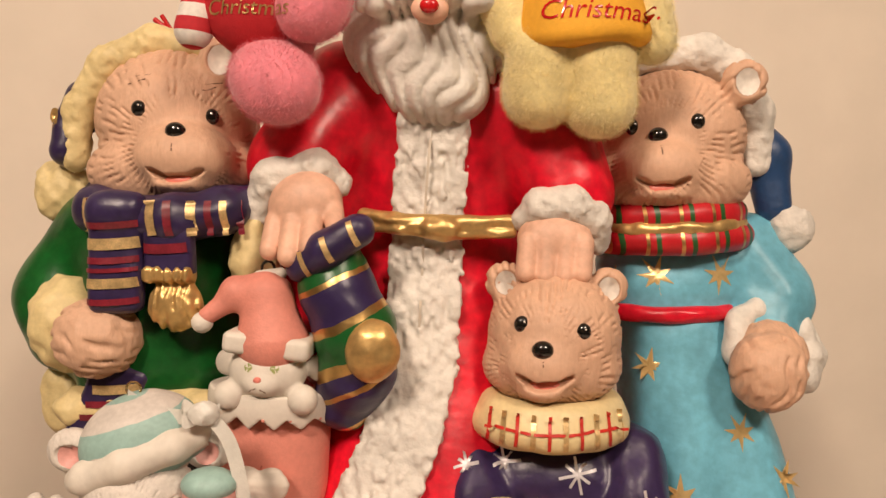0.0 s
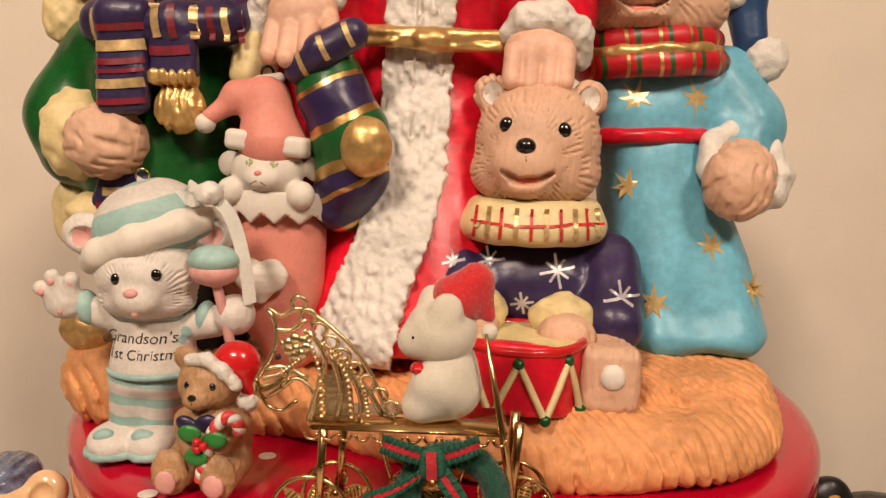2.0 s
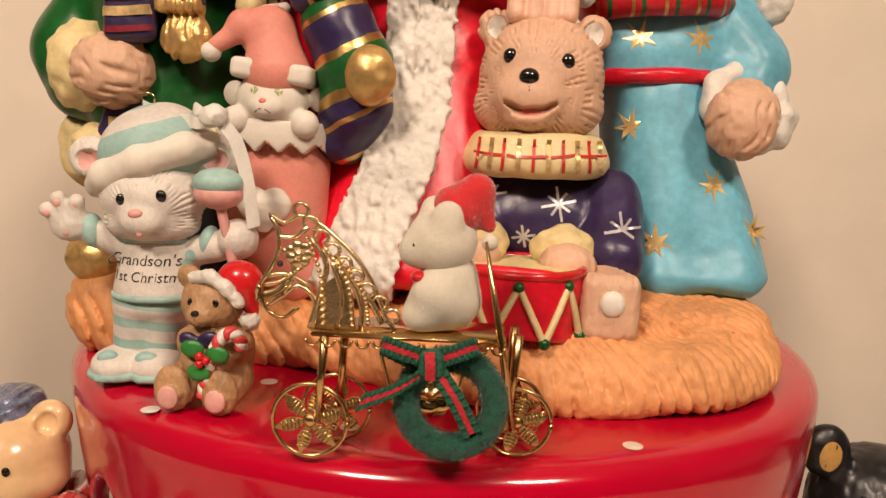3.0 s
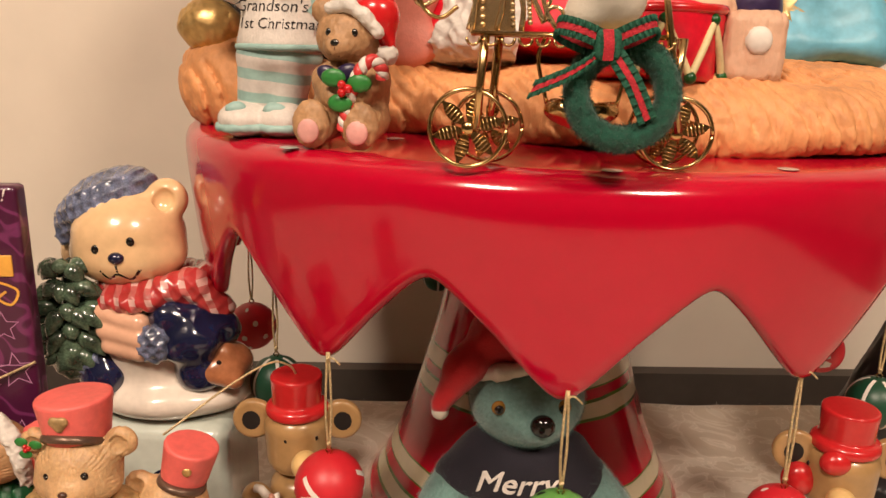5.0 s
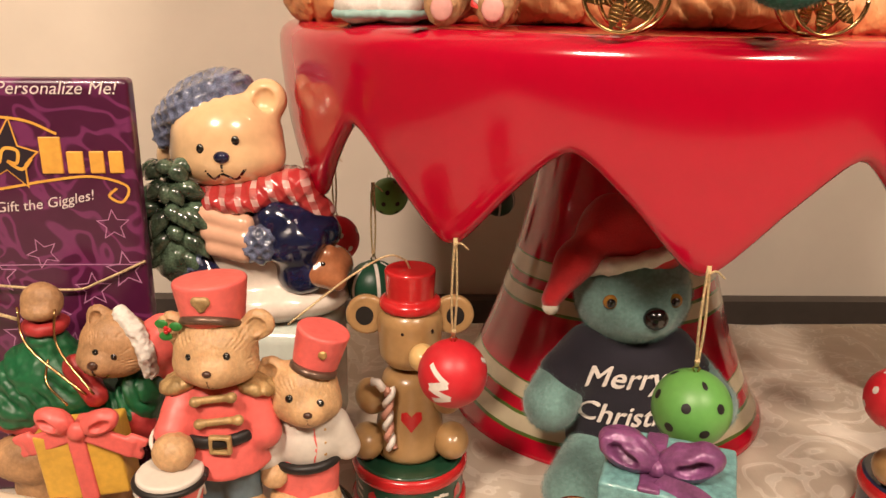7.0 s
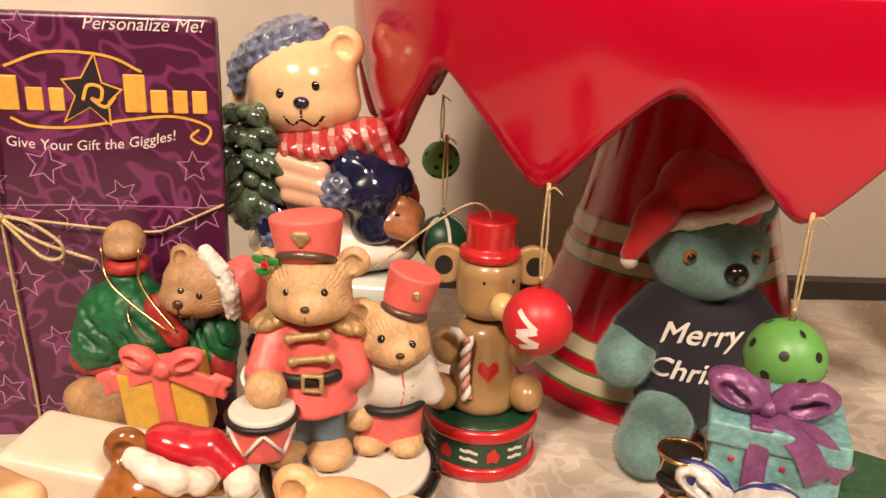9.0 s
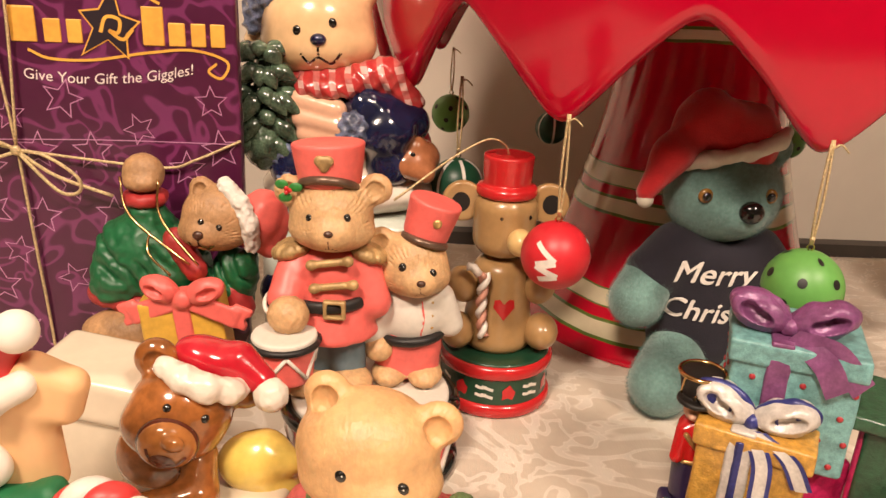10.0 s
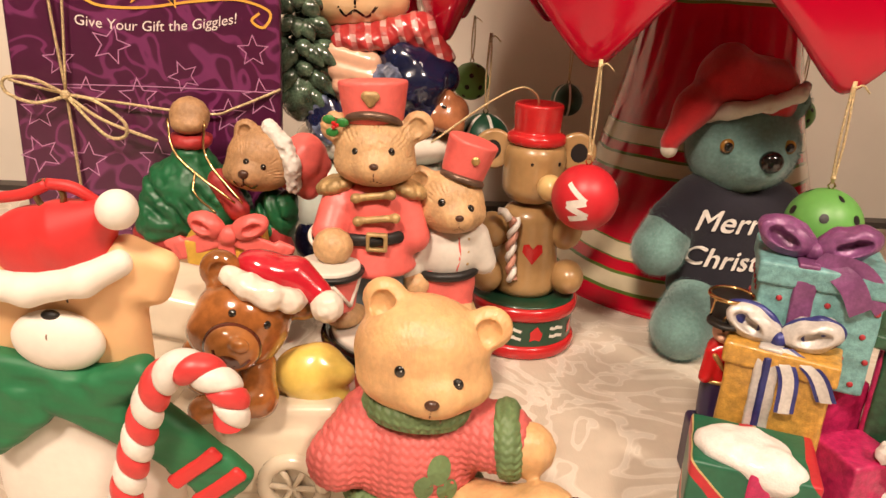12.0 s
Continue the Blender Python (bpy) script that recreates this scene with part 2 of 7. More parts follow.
def skin_field(f, lo, hi, vox):
    """Surface nets: the zero surface of f as vertices and quads."""
    n = np.ceil((hi - lo) / vox).astype(int) + 2
    ax = [lo[i] + vox * np.arange(n[i]) - vox * 0.5 for i in range(3)]
    g = np.stack(np.meshgrid(*ax, indexing="ij"), -1).reshape(-1, 3)
    v = np.concatenate([f(c) for c in np.array_split(g, max(1, len(g) // 400000))]).reshape(n)
    s = v < 0
    c = np.zeros(n - 1, int)
    for dx in (0, 1):
        for dy in (0, 1):
            for dz in (0, 1):
                c += s[dx:n[0] - 1 + dx, dy:n[1] - 1 + dy, dz:n[2] - 1 + dz]
    act = (c > 0) & (c < 8)
    idx = np.argwhere(act)
    num = -np.ones(n - 1, int)
    num[act] = np.arange(len(idx))
    tot, cnt = np.zeros((len(idx), 3)), np.zeros(len(idx))
    cor = [np.array((x, y, z)) for x in (0, 1) for y in (0, 1) for z in (0, 1)]
    for i in range(8):
        for j in range(i + 1, 8):
            if np.abs(cor[i] - cor[j]).sum() != 1:
                continue
            a, b = v[tuple((idx + cor[i]).T)], v[tuple((idx + cor[j]).T)]
            mk = (a < 0) != (b < 0)
            t = a[mk] / (a[mk] - b[mk])
            tot[mk] += cor[i] + t[:, None] * (cor[j] - cor[i])
            cnt[mk] += 1
    verts = lo - vox * 0.5 + vox * (idx + tot / cnt[:, None])
    quads = []
    for axis in range(3):
        u, w = (axis + 1) % 3, (axis + 2) % 3
        sl0, sl1 = [slice(None)] * 3, [slice(None)] * 3
        sl0[axis], sl1[axis] = slice(0, n[axis] - 1), slice(1, n[axis])
        e = np.argwhere(s[tuple(sl0)] != s[tuple(sl1)])
        e = e[(e[:, u] > 0) & (e[:, w] > 0) & (e[:, u] < n[u] - 1) & (e[:, w] < n[w] - 1)]
        du, dw = np.eye(3, dtype=int)[u], np.eye(3, dtype=int)[w]
        q = np.stack([num[tuple((e - du - dw).T)], num[tuple((e - dw).T)], num[tuple(e.T)], num[tuple((e - du).T)]], 1)
        out = s[tuple(e.T)]
        q[~out] = q[~out][:, ::-1]
        quads.append(q[(q >= 0).all(1)])
    return verts, np.concatenate(quads)


def ball_mesh(c, r, seg=14, rings=9):
    r = r if np.ndim(r) else (r, r, r)
    vs, fs = [(c[0], c[1], c[2] + r[2])], []
    for i in range(1, rings):
        a = math.pi * i / rings
        for j in range(seg):
            b = 2 * math.pi * j / seg
            vs.append((c[0] + r[0] * math.sin(a) * math.cos(b), c[1] + r[1] * math.sin(a) * math.sin(b), c[2] + r[2] * math.cos(a)))
    vs.append((c[0], c[1], c[2] - r[2]))
    for j in range(seg):
        fs.append((0, 1 + j, 1 + (j + 1) % seg))
        for i in range(rings - 2):
            a, b = 1 + i * seg, 1 + (i + 1) * seg
            fs.append((a + j, b + j, b + (j + 1) % seg, a + (j + 1) % seg))
        e = 1 + (rings - 2) * seg
        fs.append((e + j, len(vs) - 1, e + (j + 1) % seg))
    return np.array(vs, float), fs


def tube_mesh(pts, r, seg=8):
    """A tube along points (smoothed), capped."""
    pts = [Vector(p) for p in pts]
    rs = r if np.ndim(r) else [r] * len(pts)
    vs, fs = [], []
    up = Vector((0.13, 0.31, 0.94))
    for i, p in enumerate(pts):
        d = (pts[min(i + 1, len(pts) - 1)] - pts[max(i - 1, 0)]).normalized()
        s = d.cross(up)
        s = s.normalized() if s.length > 1e-4 else Vector((1, 0, 0))
        t = d.cross(s)
        for j in range(seg):
            a = 2 * math.pi * j / seg
            vs.append(p + rs[i] * (s * math.cos(a) + t * math.sin(a)))
    for i in range(len(pts) - 1):
        for j in range(seg):
            fs.append((i * seg + j, i * seg + (j + 1) % seg, (i + 1) * seg + (j + 1) % seg, (i + 1) * seg + j))
    fs += [tuple(reversed(range(seg))), tuple(range((len(pts) - 1) * seg, len(pts) * seg))]
    return np.array([tuple(v) for v in vs], float), fs


def spline(pts, n=8):
    """Catmull-Rom through the points."""
    p = [np.array(q, float) for q in pts]
    p = [2 * p[0] - p[1], *p, 2 * p[-1] - p[-2]]
    out = []
    for i in range(1, len(p) - 2):
        for j in range(n):
            t = j / n
            out.append(0.5 * (2 * p[i] + (p[i + 1] - p[i - 1]) * t + (2 * p[i - 1] - 5 * p[i] + 4 * p[i + 1] - p[i + 2]) * t * t
                              + (3 * p[i] - p[i - 1] - 3 * p[i + 1] + p[i + 2]) * t ** 3))
    return out + [p[-2]]


def text_mesh(body, size, slant=0.0):
    """Built-in font letters as flat triangles in the x, z plane, centred; size in mm."""
    cu = bpy.data.curves.new("letters", "FONT")
    cu.body, cu.size, cu.align_x, cu.align_y, cu.shear, cu.resolution_u = body, size, "CENTER", "CENTER", slant, 3
    tmp = new("letters", cu)
    me = bpy.data.meshes.new_from_object(tmp.evaluated_get(bpy.context.evaluated_depsgraph_get()))
    vs = np.array([(v.co.x, 0, v.co.y) for v in me.vertices], float)
    fs = [tuple(p.vertices) for p in me.polygons]
    bpy.data.objects.remove(tmp)
    bpy.data.meshes.remove(me)
    return vs, fs


def star_mesh(x, z, r, points=8, inner=0.22, turn=0.0, rings=3):
    vs, fs = [(x, 0, z)], []
    n = points * 2
    for k in range(1, rings + 1):
        for i in range(n):
            rad = r * (1 if i % 2 == 0 else inner) * k / rings * (1 - 0.25 * ((i * 7) % 3) / 2)
            a = turn + math.pi * i / points
            vs.append((x + rad * math.sin(a), 0, z + rad * math.cos(a)))
    for i in range(n):
        fs.append((0, 1 + i, 1 + (i + 1) % n))
        for k in range(rings - 1):
            a, b = 1 + k * n, 1 + (k + 1) * n
            fs.append((a + i, b + i, b + (i + 1) % n, a + (i + 1) % n))
    return np.array(vs, float), fs


def disc_mesh(x, z, rx, rz=None, n=16):
    rz = rz or rx
    vs = [(x, 0, z)]
    fs = []
    for k in (0.5, 1.0):
        vs += [(x + rx * k * math.cos(2 * math.pi * i / n), 0, z + rz * k * math.sin(2 * math.pi * i / n)) for i in range(n)]
    for i in range(n):
        j = (i + 1) % n
        fs += [(0, 1 + i, 1 + j), (1 + i, 1 + n + i, 1 + n + j, 1 + j)]
    return np.array(vs, float), fs


def stroke_mesh(pts, w, n=6):
    """A flat painted line through (x, z) points, w mm wide."""
    p = spline([(a, 0, b) for a, b in pts], n)
    vs, fs = [], []
    for i, q in enumerate(p):
        d = p[min(i + 1, len(p) - 1)] - p[max(i - 1, 0)]
        s = np.array((-d[2], 0, d[0])) / (np.hypot(d[0], d[2]) + 1e-9) * w / 2
        vs += [q - s, q + s]
    for i in range(len(p) - 1):
        fs.append((2 * i, 2 * i + 2, 2 * i + 3, 2 * i + 1))
    return np.array(vs), fs


def flake(x, z, r, w=0.9):
    out = []
    for i in range(4):
        a = math.pi * i / 4 + 0.2
        k = r * (1, 0.75)[i % 2]
        out.append(stroke_mesh([(x - k * math.cos(a), z - k * math.sin(a)), (x, z), (x + k * math.cos(a), z + k * math.sin(a))], w, 3))
    return out


class Sculpt:
    """Collects the pieces of one solid thing, in mm from its base, and links them as one mesh."""

    def __init__(self, vox=1.5):
        self.v, self.f, self.m, self.mats, self.fields, self.n, self.vox = [], [], [], [], [], 0, vox
        self.sharp = []

    def raw(self, m, vs, fs, smooth=True):
        if m not in self.mats:
            self.mats.append(m)
        self.v.append(np.asarray(vs, float))
        for q in fs:
            self.f.append(tuple(int(i) + self.n for i in q))
            self.m.append(self.mats.index(m))
            self.sharp.append(smooth)
        self.n += len(vs)
        return self

    def add(self, m, prims, k=4.0, rough=None, cut=(), vox=None, shell=None):
        f, lo, hi = blend(prims if isinstance(prims, list) else [prims], k, rough, cut, shell)
        vs, fs = skin_field(f, lo, hi, vox or self.vox)
        self.fields.append((f, lo, hi))
        return self.raw(m, vs, fs)

    def ball(self, m, c, r, seg=14, rings=9):
        return self.raw(m, *ball_mesh(c, r, seg, rings))

    def tube(self, m, pts, r, seg=8, n=6):
        p = spline(pts, n)
        rs = np.interp(np.linspace(0, 1, len(p)), np.linspace(0, 1, len(r)), r) if np.ndim(r) else r
        return self.raw(m, *tube_mesh(p, rs, seg))

    def front(self, xz, side=-1):
        """Depths at which the solid is first met from the front at these (x, z)."""
        xz = np.array(xz, float).reshape(-1, 2)
        lo = min(f[1][1] for f in self.fields) - 1
        hi = max(f[2][1] for f in self.fields) + 1
        ys = np.arange(lo, hi, 0.5)
        best = np.full(len(xz), hi)
        for f, a, b in self.fields:
            ok = (xz[:, 0] > a[0]) & (xz[:, 0] < b[0]) & (xz[:, 1] > a[2]) & (xz[:, 1] < b[2])
            if not ok.any():
                continue
            q = xz[ok]
            p = np.stack([np.repeat(q[:, 0], len(ys)), np.tile(ys, len(q)), np.repeat(q[:, 1], len(ys))], 1)
            d = f(p).reshape(len(q), len(ys)) < 0
            first = np.where(d.any(1), ys[d.argmax(1)], hi)
            best[ok] = np.minimum(best[ok], first)
        return best

    def spot(self, m, x, z, r, sink=0.4):
        """A bead set in the front, such as an eye or a nose."""
        r = r if np.ndim(r) else (r, r, r)
        y = float(self.front([(x, z)])[0])
        return self.ball(m, (x, y + r[1] * sink, z), r)

    def paint(self, m, shapes, lift=0.45, at=(0, 0)):
        """Flat shapes laid on the front."""
        for vs, fs in (shapes if isinstance(shapes, list) else [shapes]):
            vs = vs + np.array((at[0], 0, at[1]))
            y = self.front(vs[:, (0, 2)])
            med = np.median(y)
            y = np.where(np.abs(y - med) > max(2.5, 0.22 * np.ptp(vs[:, 0])), med, y)
            vs = np.stack([vs[:, 0], y - lift, vs[:, 2]], 1)
            self.raw(m, vs, fs)
        return self

    def fuzz(self, m, count, length, width=0.35, droop=0.4, seed=1, only=None):
        """Short fibres standing on the faces that have been added so far."""
        rng = np.random.default_rng(seed)
        v = np.concatenate(self.v)
        fc = np.array([q[:3] for q, mi in zip(self.f, self.m) if only is None or self.mats[mi] in only])
        pick = fc[rng.integers(0, len(fc), count)]
        w = rng.dirichlet((1, 1, 1), count)
        p = (v[pick] * w[:, :, None]).sum(1)
        nrm = np.cross(v[pick[:, 1]] - v[pick[:, 0]], v[pick[:, 2]] - v[pick[:, 0]])
        nrm /= np.linalg.norm(nrm, axis=1)[:, None] + 1e-9
        d = nrm + rng.normal(0, 0.45, (count, 3)) + np.array((0, 0, -droop))
        d /= np.linalg.norm(d, axis=1)[:, None]
        s = np.cross(d, rng.normal(0, 1, (count, 3)))
        s /= np.linalg.norm(s, axis=1)[:, None] + 1e-9
        ln = length * rng.uniform(0.6, 1.2, count)[:, None]
        vs = np.stack([p - s * width / 2, p + s * width / 2, p + d * ln], 1).reshape(-1, 3)
        return self.raw(m, vs, np.arange(count * 3).reshape(-1, 3).tolist())

    def link(self, name, parent=None, at=(0, 0, 0), turn=0.0, label="", category="", group="", kind="", tilt=(0, 0), size=1.0):
        me = bpy.data.meshes.new(name)
        me.from_pydata((np.concatenate(self.v) * MM * size).tolist(), [], self.f)
        for m in self.mats:
            me.materials.append(m)
        me.polygons.foreach_set("material_index", self.m)
        me.polygons.foreach_set("use_smooth", self.sharp)
        me.update()
        ob = new(name, me)
        if parent:
            ob.parent = parent
        ob.matrix_basis = pose(at[0] * MM, at[1] * MM, at[2] * MM, tilt[0], tilt[1], turn)
        return tagged(ob, label, category, group, kind)


def empty(name, at, turn=0.0, label="", category="", group=""):
    ob = new(name)
    ob.matrix_basis = pose(at[0] * MM, at[1] * MM, at[2] * MM, 0, 0, turn)
    return tagged(ob, label, category, group)


def part(name, bm, m, parent, label="", smooth=True):
    me = bpy.data.meshes.new(name)
    bm.to_mesh(me)
    bm.free()
    me.materials.append(m)
    me.polygons.foreach_set("use_smooth", [smooth] * len(me.polygons))
    ob = new(name, me)
    if parent:
        ob.parent = parent
    return tagged(ob, label)


def lathe(profile, seg=96, closed=False):
    """Vertices and faces of a turned shape; profile: (radius, height) in mm from the top centre to the bottom."""
    vs, fs = [], []
    for r, z in profile:
        vs += [(r * math.cos(2 * math.pi * i / seg), r * math.sin(2 * math.pi * i / seg), z) for i in range(seg)]
    for k in range(len(profile) - 1):
        for i in range(seg):
            j = (i + 1) % seg
            fs.append((k * seg + i, (k + 1) * seg + i, (k + 1) * seg + j, k * seg + j))
    return np.array(vs, float), fs


def solid(m, vs, fs, name, parent=None, at=(0, 0, 0), turn=0.0, label="", smooth=True, tilt=(0, 0), **tags):
    return Sculpt().raw(m, vs, fs, smooth).link(name, parent, at, turn, label, tilt=tilt, **tags)

# ---- the room and the table ----
def slab(name, lo, hi, m, label, turn=0.0, at=(0, 0, 0), category="wall"):
    bm = bmesh.new()
    bmesh.ops.create_cube(bm, size=1)
    bmesh.ops.scale(bm, vec=[h - l for l, h in zip(lo, hi)], verts=bm.verts)
    bmesh.ops.translate(bm, vec=[(h + l) / 2 for l, h in zip(lo, hi)], verts=bm.verts)
    ob = part(name, bm, m, None, label, smooth=False)
    ob.matrix_basis = pose(*at, 0, 0, turn)
    return tagged(ob, label, category, kind="structure")


wall_paint = mat("warm_beige_wall_paint", (0.80, 0.715, 0.60), 0.85, 0, 0.12, 90, 0.05, 3, dist=0.001)
trim_paint = mat("dark_grey_trim", (0.075, 0.060, 0.050), 0.55, 0, 0.1, 60, 0.12, 12)
floor_mat = mat("brown_carpet", (0.20, 0.15, 0.11), 0.95, 0, 0.8, 400, 0.2, 20, dist=0.003)
ceiling_mat = mat("white_ceiling_paint", (0.78, 0.75, 0.70), 0.9, 0, 0.1, 60, 0.04, 3)

YAW = 5.8   # the wall and the table stand slightly turned to the walk
slab("wall_back", (-3.6, 0.345, -0.75), (3.6, 0.445, 1.75), wall_paint, "plain warm beige painted wall", YAW)
# unseen side and front walls, floor and ceiling, added to bounce the lamps' light
slab("unseen_wall_left", (-3.6, -4.6, -0.75), (-3.5, 0.345, 1.75), wall_paint, "plain warm beige painted wall", YAW)
slab("unseen_wall_right", (3.5, -4.6, -0.75), (3.6, 0.345, 1.75), wall_paint, "plain warm beige painted wall", YAW)
slab("unseen_wall_front", (-3.6, -4.7, -0.75), (3.6, -4.6, 1.75), wall_paint, "plain warm beige painted wall", YAW)
slab("floor", (-3.6, -4.7, -0.85), (3.6, 0.445, -0.75), floor_mat, "unseen brown floor added to close the room", YAW, category="floor")
slab("ceiling", (-3.6, -4.7, 1.75), (3.6, 0.445, 1.85), ceiling_mat, "unseen white ceiling added to bounce light", YAW, category="ceiling")
# dark two-step trim along the wall, just below the table's level
slab("trim_upper", (-3.5, 0.325, -0.085), (3.5, 0.343, -0.040), trim_paint, "dark grey painted wall trim", YAW, category="trim")
slab("trim_lower", (-3.5, 0.319, -0.16), (3.5, 0.343, -0.0865), trim_paint, "dark grey painted wall trim", YAW, category="trim")


def damask(name):
    """Cream cloth with satin leaf figures that differ only in gloss and a little in tone."""
    m, nt, b = nodes_of(name)
    co = nt.nodes.new("ShaderNodeTexCoord").outputs["Object"]
    w = nt.nodes.new("ShaderNodeTexNoise")
    w.inputs["Scale"].default_value, w.inputs["Detail"].default_value, w.inputs["Distortion"].default_value = 16, 1.5, 3.2
    nt.links.new(co, w.inputs["Vector"])
    r = nt.nodes.new("ShaderNodeValToRGB")
    e = r.color_ramp.elements
    e[0].position, e[0].color, e[1].position, e[1].color = 0.47, (0, 0, 0, 1), 0.50, (1, 1, 1, 1)
    e.new(0.56).color = (1, 1, 1, 1)
    e.new(0.59).color = (0, 0, 0, 1)
    nt.links.new(w.outputs[0], r.inputs[0])
    mx = nt.nodes.new("ShaderNodeMix")
    mx.data_type = "RGBA"
    mx.inputs["A"].default_value, mx.inputs["B"].default_value = (0.58, 0.50, 0.40, 1), (0.74, 0.67, 0.57, 1)
    nt.links.new(r.outputs[0], mx.inputs[0])
    nt.links.new(vary(nt, co, mx.outputs["Result"], 0.08, 12), b.inputs["Base Color"])
    mr = nt.nodes.new("ShaderNodeMapRange")
    mr.inputs["To Min"].default_value, mr.inputs["To Max"].default_value = 0.58, 0.26
    nt.links.new(r.outputs[0], mr.inputs["Value"])
    nt.links.new(mr.outputs[0], b.inputs["Roughness"])
    b.inputs["Sheen Weight"].default_value = 0.2
    add_bump(nt, b, co, 900, 0.35, 0.0005, stretch=(1, 0.25, 1))
    return m


cloth_mat = damask("cream_damask_cloth")
table_wood = mat("dark_table_wood", (0.09, 0.05, 0.03), 0.45, 0, 0.3, 40, 0.3, 8, stretch=(1, 8, 8))
table = empty("table", (-60, -300, -750), YAW, "low dark wooden table under the cloth", "table")
bm = bmesh.new()
bmesh.ops.create_cube(bm, size=1)
bmesh.ops.scale(bm, vec=(1.44, 0.88, 0.03), verts=bm.verts)
bmesh.ops.translate(bm, vec=(0, 0, 0.729), verts=bm.verts)
part("tabletop", bm, table_wood, table, smooth=False)
for sx in (-1, 1):
    for sy in (-1, 1):
        bm = bmesh.new()
        bmesh.ops.create_cone(bm, cap_ends=True, segments=16, radius1=0.022, radius2=0.03, depth=0.714)
        bmesh.ops.translate(bm, vec=(sx * 0.66, sy * 0.38, 0.357), verts=bm.verts)
        part("leg", bm, table_wood, table)
# the cloth: a thin draped sheet, slightly rippled, with a frayed back edge
vs, fs = [], []
NX, NY = 150, 96
for j in range(NY + 1):
    for i in range(NX + 1):
        x, y = -0.76 + 1.52 * i / NX, -0.47 + 0.935 * j / NY
        ed = 0.004 * noise.noise((x * 22, 3.1, 0)) if j == NY else 0
        drop = -0.15 * max(0, (abs(x) - 0.72) / 0.04) ** 2
        vs.append((1000 * x, 1000 * (y + ed), 1000 * (drop + 0.0016 * max(0, noise.noise((x * 9, y * 9, 0.7))) * min(1, (y + 0.47) * 9))))
for j in range(NY):
    for i in range(NX):
        a = j * (NX + 1) + i
        fs.append((a, a + 1, a + NX + 2, a + NX + 1))
n0 = len(vs)
vs += [(x, y, z - 2.5) for x, y, z in vs]
fs += [tuple(n0 + q for q in reversed(f)) for f in fs]
rim_ids = ([i for i in range(NX + 1)] + [j * (NX + 1) + NX for j in range(1, NY + 1)] + [NY * (NX + 1) + i for i in range(NX - 1, -1, -1)]
           + [j * (NX + 1) for j in range(NY - 1, 0, -1)])
for a, b in zip(rim_ids, rim_ids[1:] + rim_ids[:1]):
    fs.append((b, a, n0 + a, n0 + b))
fringe = Sculpt().raw(cloth_mat, vs, fs)
rng = random.Random(5)
for i in range(320):
    x = rng.uniform(-740, 740)
    y0 = 463
    fringe.raw(cloth_mat, [(x, y0 - 3, 0.4), (x + 0.7, y0 - 3, 0.4), (x + rng.uniform(-3, 3), y0 + rng.uniform(3, 8), rng.uniform(-3, 0.3))], [(0, 1, 2)])
fringe.link("tablecloth", None, (-60, -300, 0), YAW, "cream damask tablecloth with satin leaf figures", "tablecloth")

# ---- the cake stand ----
glaze = mat("red_ceramic_glaze", (0.46, 0.001, 0.022), 0.14, 0, 0.02, 30, 0.06, 14, coat=0.25)


def pedestal_mat():
    m, nt, b = nodes_of("red_glaze_with_cream_bands")
    co = nt.nodes.new("ShaderNodeTexCoord").outputs["Object"]
    s = nt.nodes.new("ShaderNodeSeparateXYZ")
    n = nt.nodes.new("ShaderNodeTexNoise")
    n.inputs["Scale"].default_value = 14
    nt.links.new(co, n.inputs["Vector"])
    nt.links.new(co, s.inputs[0])
    ma = nt.nodes.new("ShaderNodeMath")
    ma.operation = "MULTIPLY_ADD"
    ma.inputs[1].default_value, ma.inputs[2].default_value = 0.008, -0.004
    nt.links.new(n.outputs[0], ma.inputs[0])
    ad = nt.nodes.new("ShaderNodeMath")
    nt.links.new(s.outputs["Z"], ad.inputs[0])
    nt.links.new(ma.outputs[0], ad.inputs[1])
    dv = nt.nodes.new("ShaderNodeMath")
    dv.operation = "MULTIPLY"
    dv.inputs[1].default_value = 1 / 0.24
    nt.links.new(ad.outputs[0], dv.inputs[0])
    r = nt.nodes.new("ShaderNodeValToRGB")
    r.color_ramp.interpolation = "CONSTANT"
    R, C, G = (0.52, 0.004, 0.024), (0.62, 0.55, 0.38), (0.10, 0.16, 0.03)
    marks = [(0, R)]
    for a, b2 in ((11.5, 20.5), (30, 38.5), (81, 90), (98, 108), (186, 192)):
        marks += [(a - 1.4, G), (a, C), (b2, G), (b2 + 1.4, R)]
    e = r.color_ramp.elements
    while len(e) < len(marks):
        e.new(0.99)
    for el, (p, c) in zip(e, marks):
        el.position, el.color = max(0, p / 240), (*c, 1)
    nt.links.new(dv.outputs[0], r.inputs[0])
    nt.links.new(vary(nt, co, r.outputs[0], 0.08, 20), b.inputs["Base Color"])
    b.inputs["Roughness"].default_value, b.inputs["Coat Weight"].default_value = 0.14, 0.5
    return m


SX, SY = -3.0, 73.0
stand = empty("cake_stand", (SX, SY, 0), 0, "glossy red ceramic cake stand with dripping rim and striped foot", "cake stand")
SEG = 480
vs, fs = [], []


def drip(a):
    """Height of the skirt's lower edge at angle a; twelve drips."""
    s = math.cos(12 * a)
    k = 0.93
    w = math.asin(k * s) / math.asin(k)
    i = round(a / (math.pi / 6)) % 12
    return 181 - (24 + (2.5, -1, 1, 0, 2, -1.5, 0, 1, -1, 2, 0, 1)[i]) * w if w > 0 else 181 - 23 * w


